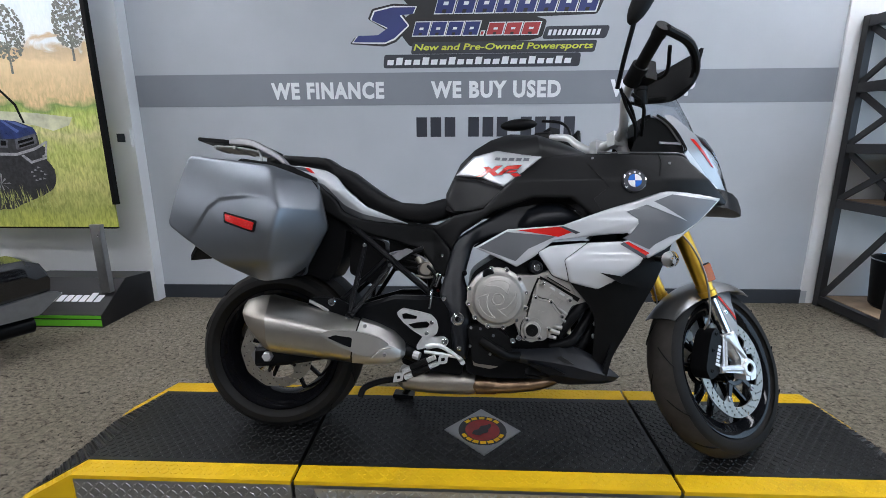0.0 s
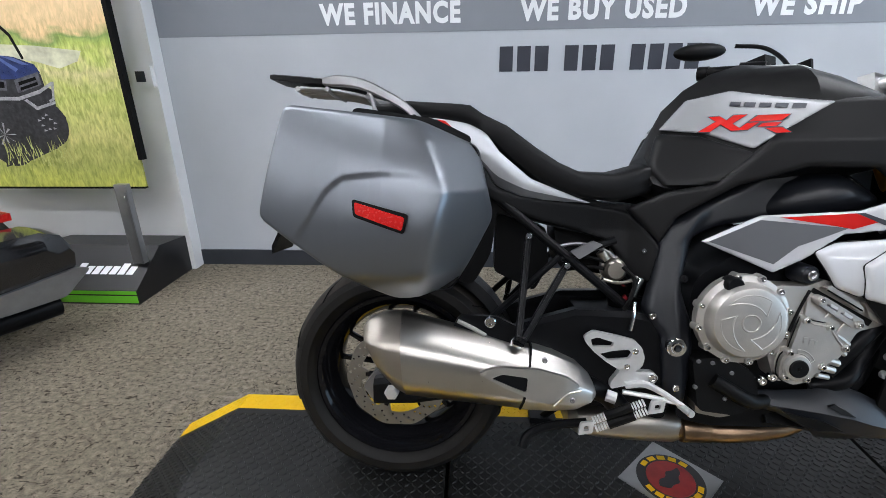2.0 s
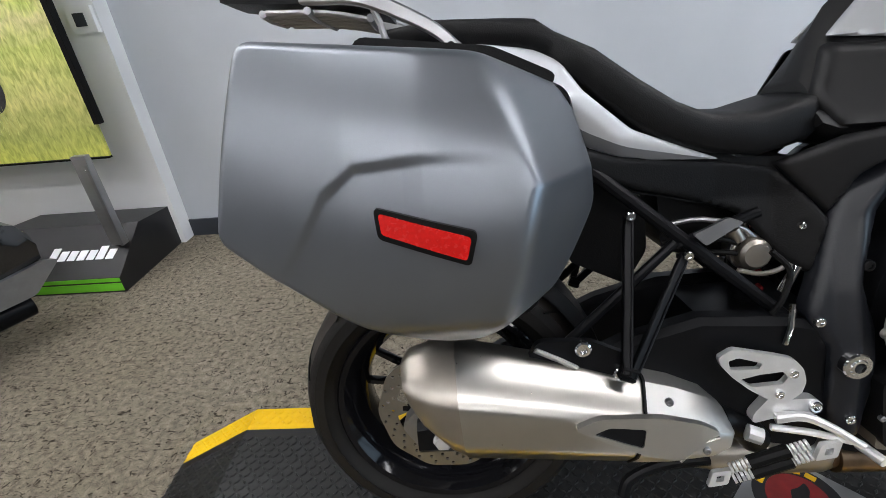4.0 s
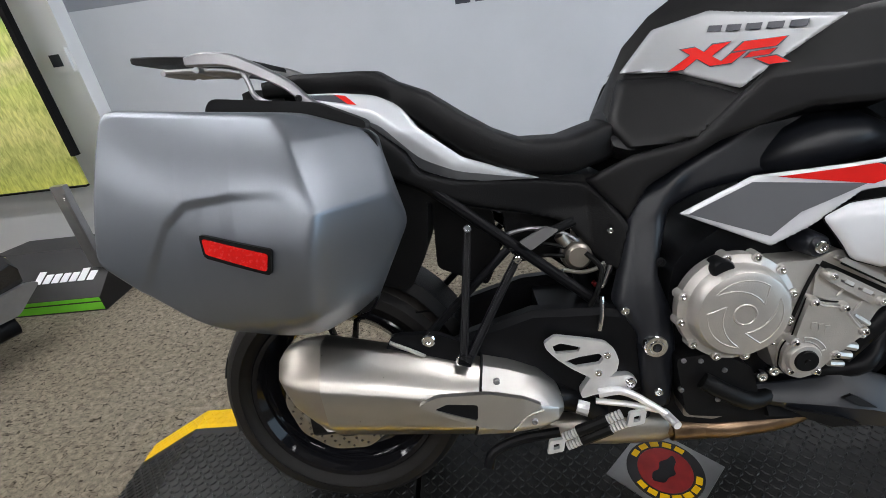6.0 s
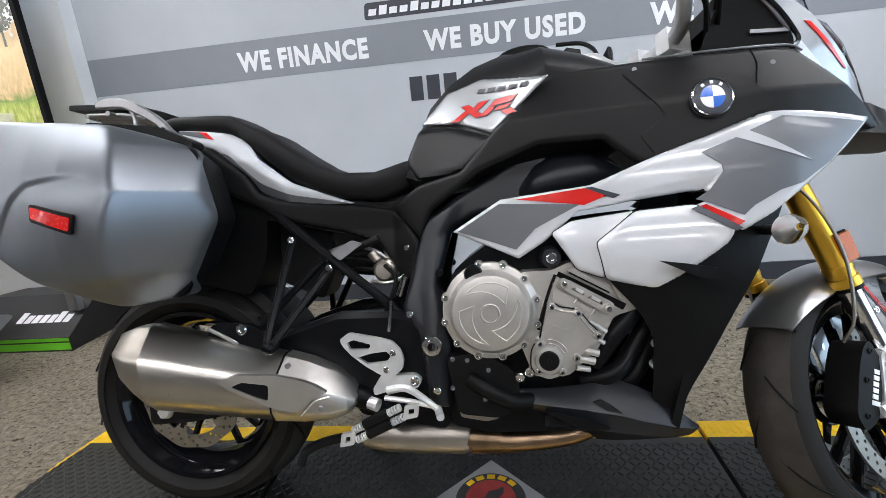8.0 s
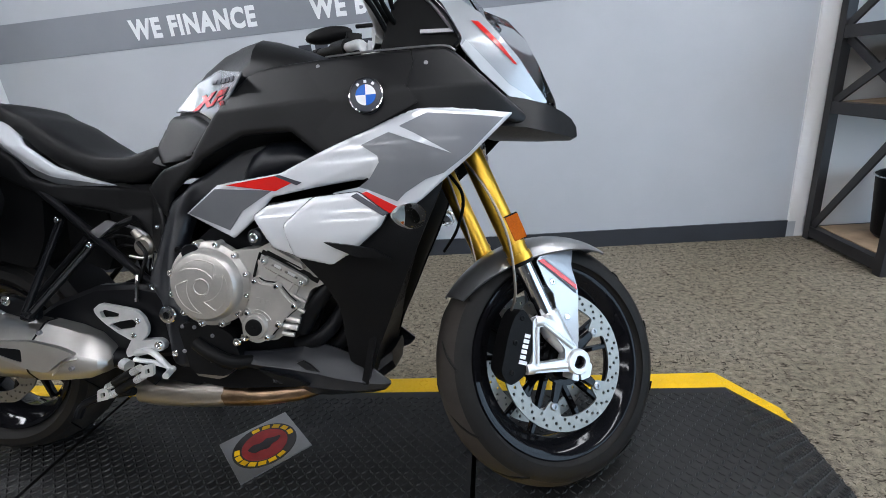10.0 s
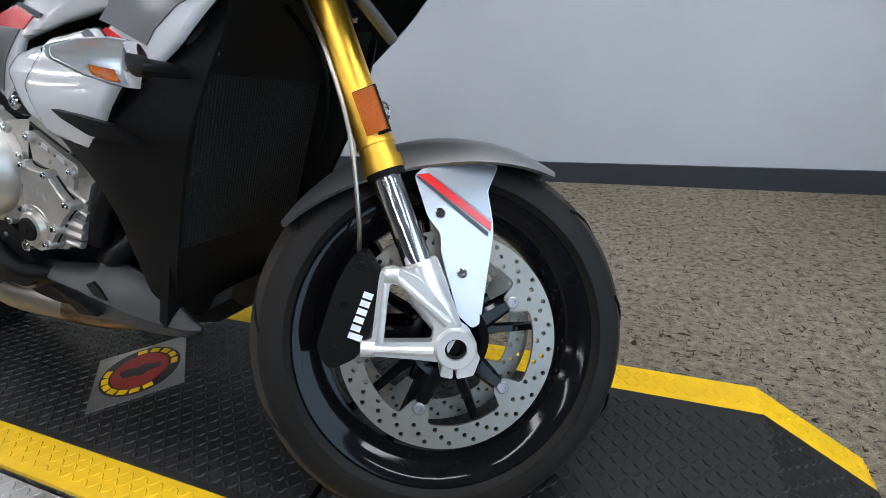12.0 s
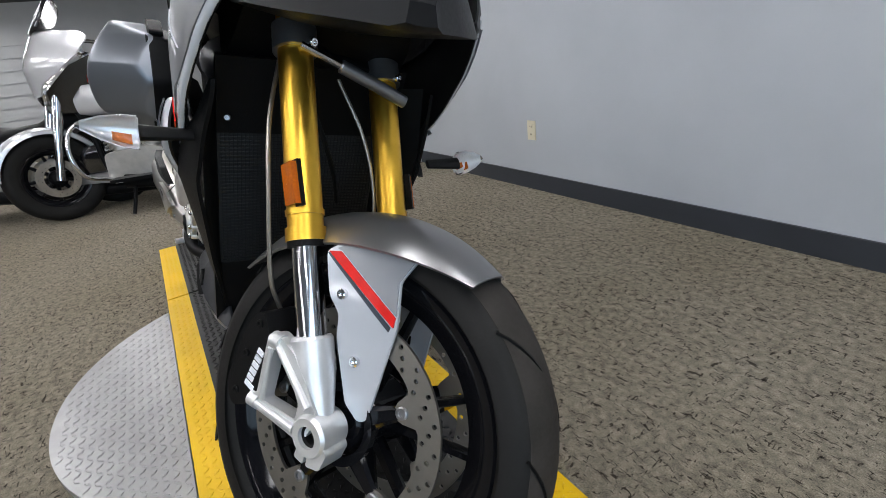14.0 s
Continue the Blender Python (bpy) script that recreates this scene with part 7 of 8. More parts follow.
part("steering_damper", tube([(0.955, -0.012, 0.763), (0.955, 0.04, 0.742), (0.955, 0.092, 0.719)], 0.0100, 14), M["rail"], bike, "silver steering damper")
part("damper_rod", tube([(0.955, -0.07, 0.786), (0.955, -0.008, 0.762)], 0.006, 10), M["chrome"], bike)
C0 = on_stem(1.045, -0.05)
for s in (-1, 1):
    part("bar_riser", steered(merge(tube([on_stem(0.985, -0.03, s * 0.04), on_stem(1.040, -0.045, s * 0.045)], 0.019, 14), box(C0.x - 0.030, C0.x + 0.030, C0.y + s * 0.045 - 0.018, C0.y + s * 0.045 + 0.018, C0.z - 0.024, C0.z + 0.026, 0.007))), M["alu"], bike, "silver handlebar clamp")
bar = [(0.0, 0.0, 0.0), (-0.02, 0.085, 0.006), (-0.055, 0.14, 0.040), (-0.082, 0.175, 0.082), (-0.118, 0.258, 0.112), (-0.150, 0.377, 0.162)]
bar_left = [(0.0, 0.0, 0.0), (-0.005, 0.09, 0.010), (-0.012, 0.16, 0.060), (-0.025, 0.20, 0.098), (-0.06, 0.30, 0.128), (-0.115, 0.40, 0.150)]
C = on_stem(1.045, -0.05)
for s in (-1, 1):
    P = [C + Vector((x, s * y, z)) for x, y, z in (bar if s < 0 else bar_left)]
    hb = part("handlebar", steered(tube(P, (0.0165, 0.0125), 16, smooth=6)), M["alu"], bike, "tapered silver handlebar")
    part("grip", steered(tube([P[4], P[5]], 0.0185, 16)), M["hose"], hb, "black rubber grip")
    part("bar_end", steered(tube([P[5], P[5] + (P[5] - P[4]).normalized() * 0.03], 0.021, 16)), M["plastic"], hb)
    part("switchgear", steered(merge(tube([P[4] - (P[5] - P[4]).normalized() * 0.03, P[4] + (P[5] - P[4]).normalized() * 0.035], 0.026, 16), box(P[4].x + 0.01, P[4].x + 0.055, P[4].y - 0.028, P[4].y + 0.028, P[4].z - 0.02, P[4].z + 0.04, 0.012))), M["plastic"], hb, "black switch cluster")
    q = P[5]
    part("lever", steered(tube([P[4] + Vector((0.04, -s * 0.02, -0.005)), P[4] + Vector((0.065, s * 0.05, -0.01)), P[5] + Vector((0.055, -s * 0.01, -0.012))], 0.006, 8, smooth=4)), M["frame"], hb, "black lever")
    guard_b = tube([q + Vector((0, s * 0.03, 0.0)), q + Vector((0.10, s * 0.02, -0.015)), q + Vector((0.185, -s * 0.04, -0.05)), q + Vector((0.195, -s * 0.12, -0.085)), q + Vector((0.14, -s * 0.18, -0.085))], (0.013, 0.011), 10, smooth=5)
    part("guard_bow", steered(guard_b), M["plastic"], hb, "black hand guard bow")
    sh = [(0.165, 0.01, -0.005), (0.195, -0.05, 0.012), (0.195, -0.12, 0.005), (0.155, -0.20, -0.01), (0.155, -0.20, -0.085), (0.185, -0.13, -0.100), (0.190, -0.05, -0.080)]
    mid_v = sum((Vector(v) for v in sh), Vector()) / len(sh)
    rows2 = []
    for k, off in ((1.0, -0.010), (1.0, 0.0), (0.86, 0.012), (0.5, 0.018)):
        rows2.append([q + Vector((c.x + off, s * c.y, c.z)) for c in [mid_v + (Vector(v) - mid_v) * k for v in sh]])
    part("hand_guard", steered(loft(rows2)), M["plastic"], hb, "black hand guard shield")
for k, (y0, y1) in enumerate(((-0.22, -0.12), (-0.20, -0.09), (-0.24, -0.10), (-0.19, -0.06))):
    part("control_cable", tube([(0.690 + 0.014 * k, y0, 1.175 - 0.012 * k), (0.715 + 0.022 * k, y0 + 0.02, 1.125), (0.752 + 0.012 * k, (y0 + y1) / 2, 1.075), (0.772 + 0.014 * k, y1, 1.03), (0.80 + 0.015 * k, y1 + 0.03, 0.98)], 0.0052, 8, smooth=5), M["hose"], bike, "black control cable")
part("brake_reservoir", lathe([(0, 1.125), (0.016, 1.126), (0.018, 1.130), (0.018, 1.165), (0.020, 1.167), (0.020, 1.178), (0, 1.180)], (0.752, -0.215, 0), 18, axis="z"), M["plastic"], bike, "black brake fluid reservoir")
# mirrors
for s, pts, head in ((1, [(0.655, 0.30, 1.14), (0.655, 0.36, 1.19), (0.625, 0.40, 1.225), (0.555, 0.42, 1.235)], (0.455, 0.435, 1.222)), (-1, [(0.655, -0.30, 1.150), (0.655, -0.36, 1.215), (0.660, -0.39, 1.262), (0.668, -0.405, 1.305)], (0.685, -0.42, 1.350))):
    mr = part("mirror", tube(pts, 0.0065, 10, smooth=5), M["frame"], bike, "black mirror on a thin stalk")
    b = bmesh.new()
    bmesh.ops.create_uvsphere(b, u_segments=20, v_segments=10, radius=1.0)
    b.transform(Matrix.Translation(head) @ Matrix.Rotation(radians(-4 if s > 0 else -62), 4, "Y") @ Matrix.Diagonal((0.082, 0.022, 0.027, 1)))
    part("mirror_head", b, M["plastic"], mr, "black mirror housing")
# cables
for pts in ([(0.86, -0.05, 0.75), (0.90, -0.03, 0.68), (0.88, 0.0, 0.60), (0.84, 0.02, 0.54)],):
    part("cable", tube(pts, 0.004, 8, smooth=6), M["hose"], bike, "black control cable")

# ---- wall graphics, outlet and switch ----
def merged(parts):
    bm = parts[0]
    for p in parts[1:]:
        merge(bm, p)
    return bm


def slanted(x0, x1, z0, z1, y, k=0.25, depth=0.002, r=0.0):
    """A slanted bar on the wall that faces -y."""
    pts = [(x0, z0), (x1, z0), (x1 + k * (z1 - z0), z1), (x0 + k * (z1 - z0), z1)]
    return prism(rounded(pts, r) if r else pts, y - depth, y, 0.0)


logo = tagged(new("wall_logo"), "blue and red dealer logo with dark outlines on the wall", "wall graphic")
SWOOSH = [(-0.525, 1.831), (-0.489, 1.871), (-0.355, 1.874), (-0.285, 1.918), (-0.395, 1.968), (-0.371, 2.019), (-0.253, 2.044), (-0.096, 2.044), (-0.119, 2.002), (-0.206, 1.996), (-0.151, 1.932), (-0.245, 1.853), (-0.308, 1.828)]
PLATE = [(-0.14, 1.80), (0.66, 1.83), (0.745, 1.85), (0.775, 1.955), (0.70, 1.975), (1.10, 1.985), (1.165, 2.135), (-0.22, 2.135), (-0.11, 2.02), (-0.24, 1.93)]
part("outline", prism(rounded(PLATE, 0.02), WALL - 0.002, WALL, 0.0), M["ink_black"], logo, "dark outline", smooth=False)
part("outline", prism(rounded(grown(SWOOSH, 0.026), 0.012), WALL - 0.0022, WALL, 0.0), M["ink_black"], logo, "dark outline", smooth=False)
part("white_edge", prism(rounded(grown(SWOOSH, 0.011), 0.006), WALL - 0.0036, WALL - 0.001, 0.0), M["lettering"], logo, "white edge", smooth=False)
part("blue_swoosh", prism(rounded(SWOOSH, 0.005), WALL - 0.0050, WALL - 0.003, 0.0), M["blue"], logo, smooth=False)


def block(x0, x1, z0, z1, material):
    """A slanted coloured block with a white edge and a small pale notch."""
    part("white_edge", slanted(x0 - 0.006, x1 + 0.006, z0 - 0.006, z1 + 0.006, WALL - 0.0024, 0.3, 0.0012), M["lettering"], logo, smooth=False)
    part("colour_block", slanted(x0, x1, z0, z1, WALL - 0.0036, 0.3, 0.0012), material, logo, smooth=False)
    m, w, h = (x0 + x1) / 2, x1 - x0, z1 - z0
    if w > 0.05:
        part("notch", slanted(m - 0.14 * w + 0.13 * h, m + 0.14 * w + 0.13 * h, z0 + 0.42 * h, z0 + 0.60 * h, WALL - 0.0048, 0.3, 0.0010), M["lettering"], logo, smooth=False)
        part("notch", slanted(m - 0.10 * w, m + 0.12 * w, z0, z0 + 0.20 * h, WALL - 0.0048, 0.3, 0.0010), M["ink_black"], logo, smooth=False)


for k in range(8):
    block(0.03 + 0.134 * k, 0.03 + 0.134 * k + 0.116, 2.004, 2.120, M["blue"])
for k in range(4):
    block(-0.120 + 0.112 * k, -0.120 + 0.112 * k + 0.096, 1.868, 1.950, M["blue"])
for x0, x1 in ((0.335, 0.352), (0.375, 0.475), (0.492, 0.590), (0.607, 0.712)):
    block(x0, x1, 1.868, 1.868 + (0.072 if x1 - x0 > 0.05 else 0.020), M["redv"])
part("pill", slanted(0.745, 1.165, 1.836, 1.915, WALL, 0.3, 0.002, 0.02), M["ink"], logo, smooth=False)
for k in range(11):
    part("white_bar", slanted(0.78 + 0.032 * k, 0.80 + 0.032 * k, 1.858, 1.893, WALL - 0.0022, 0.3, 0.001), M["lettering"], logo, smooth=False)
part("pill", slanted(-0.135, 1.095, 1.752, 1.826, WALL - 0.0003, 0.2, 0.0022, 0.015), M["ink"], logo, smooth=False)
part("lime_lettering", words("New and Pre-Owned Powersports", -0.115, 1.085, 1.762, 1.815, WALL - 0.0026, 0.0015, 0.02, 0.2), M["limev"], logo, "lime yellow lettering", smooth=False)
part("pill", slanted(-0.325, 1.00, 1.663, 1.750, WALL, 0.1, 0.002, 0.02), M["ink"], logo, smooth=False)
for k in range(21):
    part("white_bar", slanted(-0.30 + 0.0598 * k, -0.256 + 0.0598 * k, 1.683, 1.716 + (0.014 if k % 3 == 1 else 0.0), WALL - 0.0022, 0.2, 0.001), M["lettering"], logo, smooth=False)

outlet = tagged(new("wall_outlet"), "cream double power outlet low on the grey wall", "outlet")
part("cover_plate", box(-0.640, -0.570, WALL - 0.007, WALL, 0.317, 0.435, 0.003), M["cream"], outlet)
for z in (0.352, 0.400):
    sk = part("socket", box(-0.622, -0.588, WALL - 0.0095, WALL - 0.006, z - 0.014, z + 0.014, 0.003), M["cream"], outlet)
    for x in (-0.611, -0.599):
        part("slot", box(x - 0.0015, x + 0.0015, WALL - 0.0098, WALL - 0.009, z - 0.005, z + 0.005), M["hose"], sk)
thermo = tagged(new("wall_switch"), "white wall switch plate with a dark square centre", "switch")
part("cover_plate", box(-2.225, -2.10, WALL - 0.122, WALL - 0.10, 1.150, 1.266, 0.005), M["white_panel"], thermo)
part("dark_square", box(-2.195, -2.140, WALL - 0.126, WALL - 0.121, 1.180, 1.238, 0.002), M["ink"], thermo)

# ---- display stand with a landscape poster ----
stand = tagged(new("poster_stand"), "printed landscape poster on grey legs above a black wedge plinth", "display stand")
part("poster", box(-3.45, -2.085, 3.30, 3.315, 0.628, 2.75, 0.001), M["poster"], stand, "printed meadow with trees, tan field and green grass", smooth=False)
part("edge_strip", box(-2.083, -2.058, 3.285, 3.322, 0.78, 2.75, 0.003), M["hose"], stand, "black edge strip")
part("bottom_edge", box(-3.45, -2.086, 3.292, 3.318, 0.618, 0.627, 0.001), M["hose"], stand, "thin black lower edge")
rnd = random.Random(5)


def printed(name, polys, material, y=3.2985, label=""):
    bm = merged([prism(p, y - 0.0006 - 0.00001 * i, y, 0.0) for i, p in enumerate(polys)])
    return part(name, bm, material, stand, label, smooth=False)


for cx, cz, w, h in ((-2.60, 1.80, 0.20, 0.36), (-2.185, 1.86, 0.17, 0.34), (-3.05, 1.82, 0.24, 0.40)):
    bm = bmesh.new()
    polys = [[(cx - 0.008, cz - h * 0.55), (cx + 0.008, cz - h * 0.55), (cx + 0.004, cz + h * 0.1), (cx - 0.004, cz + h * 0.1)]]
    for k in range(330):
        a, r = rnd.uniform(0, 6.28), math.sqrt(rnd.random())
        x, z = cx + w * 0.62 * r * math.cos(a), cz + 0.04 + h * 0.45 * r * math.sin(a)
        s0 = rnd.uniform(0.006, 0.015)
        polys.append([(x + s0 * rnd.uniform(0.5, 1) * math.cos(t), z + s0 * rnd.uniform(0.5, 1) * math.sin(t)) for t in (0.2, 1.5, 2.9, 4.3, 5.4)])
    for i, p in enumerate(polys):
        xs = [(min(-2.0865, q[0]), q[1]) for q in p]
        vs = [bm.verts.new((x, 3.2990 - 0.000008 * i, z)) for x, z in xs]
        vs2 = [bm.verts.new((x, 3.2996, z)) for x, z in xs]
        bm.faces.new(vs)
        for i in range(len(vs)):
            bm.faces.new((vs[i - 1], vs[i], vs2[i], vs2[i - 1]))
    part("printed_tree", bm, M["print_tree"], stand, "printed dark tree", smooth=False)
disc = lambda cx, cz, r, n=24: [(cx + r * math.cos(2 * math.pi * k / n), cz + r * 1.15 * math.sin(2 * math.pi * k / n)) for k in range(n)]
# the printed off-road vehicle: bonnet, grille, bumper bars, tyres with grass in front
printed("printed_pond", [[(-2.736, 1.378), (-2.512, 1.366), (-2.264, 1.337), (-2.295, 1.288), (-2.404, 1.254), (-2.528, 1.29), (-2.75, 1.316)]], M["print_pond"], 3.2992)
printed("printed_body", [[(-2.752, 1.305), (-2.577, 1.276), (-2.519, 1.226), (-2.516, 1.169), (-2.474, 1.147), (-2.484, 1.065), (-2.445, 1.01), (-2.459, 0.918), (-2.544, 0.843), (-2.714, 0.779), (-2.881, 0.741)]], M["tyre_print"], 3.2986, "printed dark vehicle body")
printed("printed_bonnet", [[(-2.969, 1.352), (-2.747, 1.326), (-2.644, 1.315), (-2.539, 1.276), (-2.518, 1.233), (-2.668, 1.206), (-2.775, 1.206), (-3.0, 1.229)]], M["print_blue"], 3.2982, "printed dark blue bonnet")
for p in [[(-2.749, 1.319), (-2.733, 1.322), (-2.634, 1.255), (-2.653, 1.241)], [(-2.711, 1.319), (-2.645, 1.311), (-2.569, 1.276), (-2.607, 1.276)]]:
    printed("printed_crease", [p], M["print_pale_blue"], 3.2979, "printed light on the bonnet")
for p in [[(-2.676, 1.202), (-2.531, 1.24), (-2.529, 1.176), (-2.676, 1.134)], [(-2.775, 1.206), (-2.723, 1.199), (-2.734, 1.149), (-2.788, 1.149)]]:
    printed("printed_grille", [p], M["print_grey"], 3.2979)
for p in [[(-2.656, 1.191), (-2.552, 1.216), (-2.551, 1.201), (-2.656, 1.173)], [(-2.654, 1.163), (-2.549, 1.191), (-2.548, 1.176), (-2.654, 1.148)], [(-2.77, 1.195), (-2.736, 1.192), (-2.742, 1.163), (-2.777, 1.163)]]:
    printed("printed_grille", [p], M["hose"], 3.2976)
for p in ([(-2.949, 1.121), (-2.68, 1.116), (-2.55, 1.151), (-2.473, 1.19), (-2.469, 1.176), (-2.55, 1.133), (-2.68, 1.098), (-2.953, 1.102)], [(-2.653, 1.098), (-2.595, 1.047), (-2.481, 1.079), (-2.478, 1.094), (-2.587, 1.065), (-2.636, 1.105)], [(-2.473, 1.19), (-2.458, 1.19), (-2.481, 1.097), (-2.51, 1.086), (-2.511, 1.097), (-2.49, 1.108)]):
    printed("printed_bumper", [p], M["print_bright"], 3.2975, "printed grey bumper bar")
for cx, cz, r in ((-2.809, 0.918, 0.150), (-2.549, 0.973, 0.105)):
    printed("printed_tyre", [disc(cx, cz, r)], M["tyre_print"], 3.2981)
    for k in range(9):
        a, q = 0.7 * k, r * (0.30 if k % 2 else 0.42)
        x, z = cx - 0.02 + q * math.cos(a), cz + q * math.sin(a)
        printed("printed_spoke", [[(cx - 0.02, cz), (x + 0.006, z), (x - 0.006, z + 0.006)]] if cx < -2.55 else [[(x, z), (x + 0.022, z + 0.004), (x + 0.004, z + 0.012)]], M["print_bright"], 3.2976)
printed("printed_bar", [[(-2.738, 1.533), (-2.705, 1.512), (-2.62, 1.422), (-2.585, 1.307), (-2.598, 1.301), (-2.634, 1.412), (-2.709, 1.495), (-2.742, 1.516)]], M["hose"], 3.2974)
tufts = random.Random(21)
polys = []
for k in range(70):
    x, z = tufts.uniform(-2.876, -2.424), tufts.uniform(0.741, 0.843)
    h, lean = tufts.uniform(0.03, 0.075), tufts.uniform(-0.02, 0.02)
    polys.append([(x - 0.003, z), (x + 0.003, z), (x + lean, z + h)])
printed("printed_grass", polys, M["print_grass"], 3.2970, "printed grass blades")
for x in (-2.163, -3.2):
    leg = part("leg", box(x - 0.035, x + 0.035, 3.20, 3.235, 0.20, 0.66, 0.003), M["tread"], stand, "grey steel leg")
    part("flange", box(x + 0.022, x + 0.036, 3.192, 3.2005, 0.20, 0.62, 0.002), M["rail"], leg)
    part("leg_bolt", bolt((x + 0.015, 3.20, 0.59), 0.007, 0.004), M["chrome"], leg)
plinth = tagged(new("plinth"), "black wedge plinth with green stripes and a pale wordmark", "plinth")
prof = [(3.075, 0.0), (3.60, 0.0), (3.60, 0.235), (3.34, 0.262), (3.10, 0.100), (3.075, 0.085)]
bm = loft([[(x, y, z) for y, z in prof] for x in (-2.90, -2.12)])
part("body", edge_bevel(bm, 0.004), M["ink_black"], plinth, smooth=False)
for z0, z1 in ((0.010, 0.052), (0.062, 0.082)):
    part("green_stripe", box(-2.89, -2.124, 3.0725, 3.08, z0, z1), M["green"], plinth, smooth=False)
for k in range(7):
    x = -2.545 + 0.052 * k
    d, o = Vector((0, 0.24, 0.162)).normalized(), Vector((0, 3.165, 0.144))
    n = Vector((0, -d.z, d.y))
    h = 0.075 if k in (0, 5) else 0.055
    pts = [o + Vector((x + sk, 0, 0)) + d * v for x_, v, sk in ((0, 0, 0), (0, 0, 0.040), (0, h, 0.052), (0, h, 0.012))]
    part("pale_bar", loft([[p + n * 0.0005 for p in pts], [p + n * 0.003 for p in pts]]), M["lettering"], plinth, smooth=False)

# ---- steel rack ----
rack = tagged(new("storage_rack"), "black steel storage rack with braced end frame and board shelves", "rack")


def bar(a, b2, w=0.045, t=0.045):
    """A square steel member between two points."""
    a, b2 = Vector(a), Vector(b2)
    d = (b2 - a).normalized()
    u = Vector((1, 0, 0)) if abs(d.x) < 0.9 else Vector((0, 0, 1))
    u = (u - d * u.dot(d)).normalized()
    v = d.cross(u)
    return edge_bevel(loft([[p + u * su * t / 2 + v * sv * w / 2 for su, sv in ((-1, -1), (1, -1), (1, 1), (-1, 1))] for p in (a, b2)]), 0.004)


LEVELS = (0.05, 0.745, 1.115, 1.50, 1.90)
for X in (2.80, 4.30):
    for y in (3.655, 3.10):
        part("post", bar((X, y, 0.0), (X, y, 1.94), 0.05), M["rack"], rack, "black steel post")
    for z in LEVELS:
        part("end_beam", bar((X, 3.122, z), (X, 3.633, z), 0.06, 0.04), M["rack"], rack)
    for z0, z1 in ((0.08, 0.715), (0.775, 1.085), (1.145, 1.47), (1.53, 1.87)):
        part("brace", bar((X - 0.006, 3.63, z0), (X - 0.006, 3.125, z1), 0.04, 0.012), M["rack"], rack)
        if z0 > 0.5:
            part("brace", bar((X + 0.008, 3.125, z0), (X + 0.008, 3.63, z1), 0.04, 0.012), M["rack"], rack)
for z in LEVELS:
    for y in (3.655, 3.10):
        part("shelf_beam", bar((2.826, y, z), (4.274, y, z), 0.05, 0.035), M["rack"], rack)
    part("shelf_board", box(2.83, 4.27, 3.13, 3.63, z + 0.012, z + 0.030, 0.002), M["wood"], rack, "worn wooden shelf board")
binn = tagged(new("waste_bin"), "black round bin with a wire rim on the rack's bottom shelf", "bin")
part("body", lathe([(0, 0.082), (0.15, 0.082), (0.165, 0.10), (0.19, 0.40), (0.195, 0.405), (0.186, 0.40), (0.160, 0.11), (0, 0.10)], (3.12, 3.38, 0), 40, axis="z"), M["plastic"], binn)
part("wire_rim", lathe([(0.196 + 0.004 * math.cos(a), 0.408 + 0.004 * math.sin(a)) for a in np.linspace(0, 6.28, 9)[:-1]], (3.12, 3.38, 0), 40, axis="z", closed=True), M["chrome"], binn, "bright wire rim")
box_dark = tagged(new("storage_box"), "dark plastic storage box on the rack shelf", "box")
part("body", box(3.02, 3.55, 3.16, 3.55, 0.776, 1.02, 0.012), M["ink_black"], box_dark)
part("lid", box(3.01, 3.56, 3.15, 3.56, 1.021, 1.045, 0.008), M["ink_black"], box_dark)

# ---- parked silver cruiser ----
CRUISER = pose(-3.22, 0.96, 0.0, 0, 0, -110)
cr = thing("touring_cruiser", "silver touring cruiser motorcycle with a batwing fairing and chrome forks", "motorcycle", CRUISER)


def cruiser_wheel(name, x, R, w, lip):
    c = Vector((x, 0, R))
    wh = part(name, lathe(tyre_profile(R, w, lip - 0.006), c, 64, closed=True), M["rubber"], cr, "wide black tyre on a dark cast wheel")
    part("rim", lathe(rim_profile(w * 0.8, lip), c, 64, closed=True), M["rim"], wh)
    part("hub", lathe([(0, -0.07), (0.04, -0.07), (0.06, -0.04), (0.06, 0.04), (0.04, 0.07), (0, 0.07)], c, 24), M["frame"], wh)
    for k in range(9):
        part("spoke", spoke(c, 2 * math.pi * k / 9, 0.05, lip - 0.03, 0.016, 0.012, 0, 0), M["frame"], wh)
    for s in (-1, 1):
        part("brake_disc", disc_ring(c + Vector((0, s * 0.075, 0)), 0.095, 0.148, 0.005, [], hole_rows((0.11, 0.13), 18)), M["dull_steel"], wh)
    return wh


cruiser_wheel("front_wheel", 0.0, 0.345, 0.065, 0.225)
cruiser_wheel("rear_wheel", -1.61, 0.335, 0.075, 0.215)
rings = []
for k in range(21):
    a = radians(8 + 170 * k / 20)
    w = 0.088 - 0.02 * (abs(k - 10) / 10) ** 3
    rings.append([Vector((0, 0, 0.345)) + Vector((r * math.cos(a), y, r * math.sin(a))) for r, y in ((0.345, -w), (0.372, -w * 0.92), (0.388, -w * 0.5), (0.392, 0), (0.388, w * 0.5), (0.372, w * 0.92), (0.345, w), (0.342, w * 0.96), (0.366, w * 0.86), (0.386, 0), (0.366, -w * 0.86), (0.342, -w * 0.96))])
ff = part("front_mudguard", loft(rings), M["cruiser"], cr, "silver deep front mudguard")
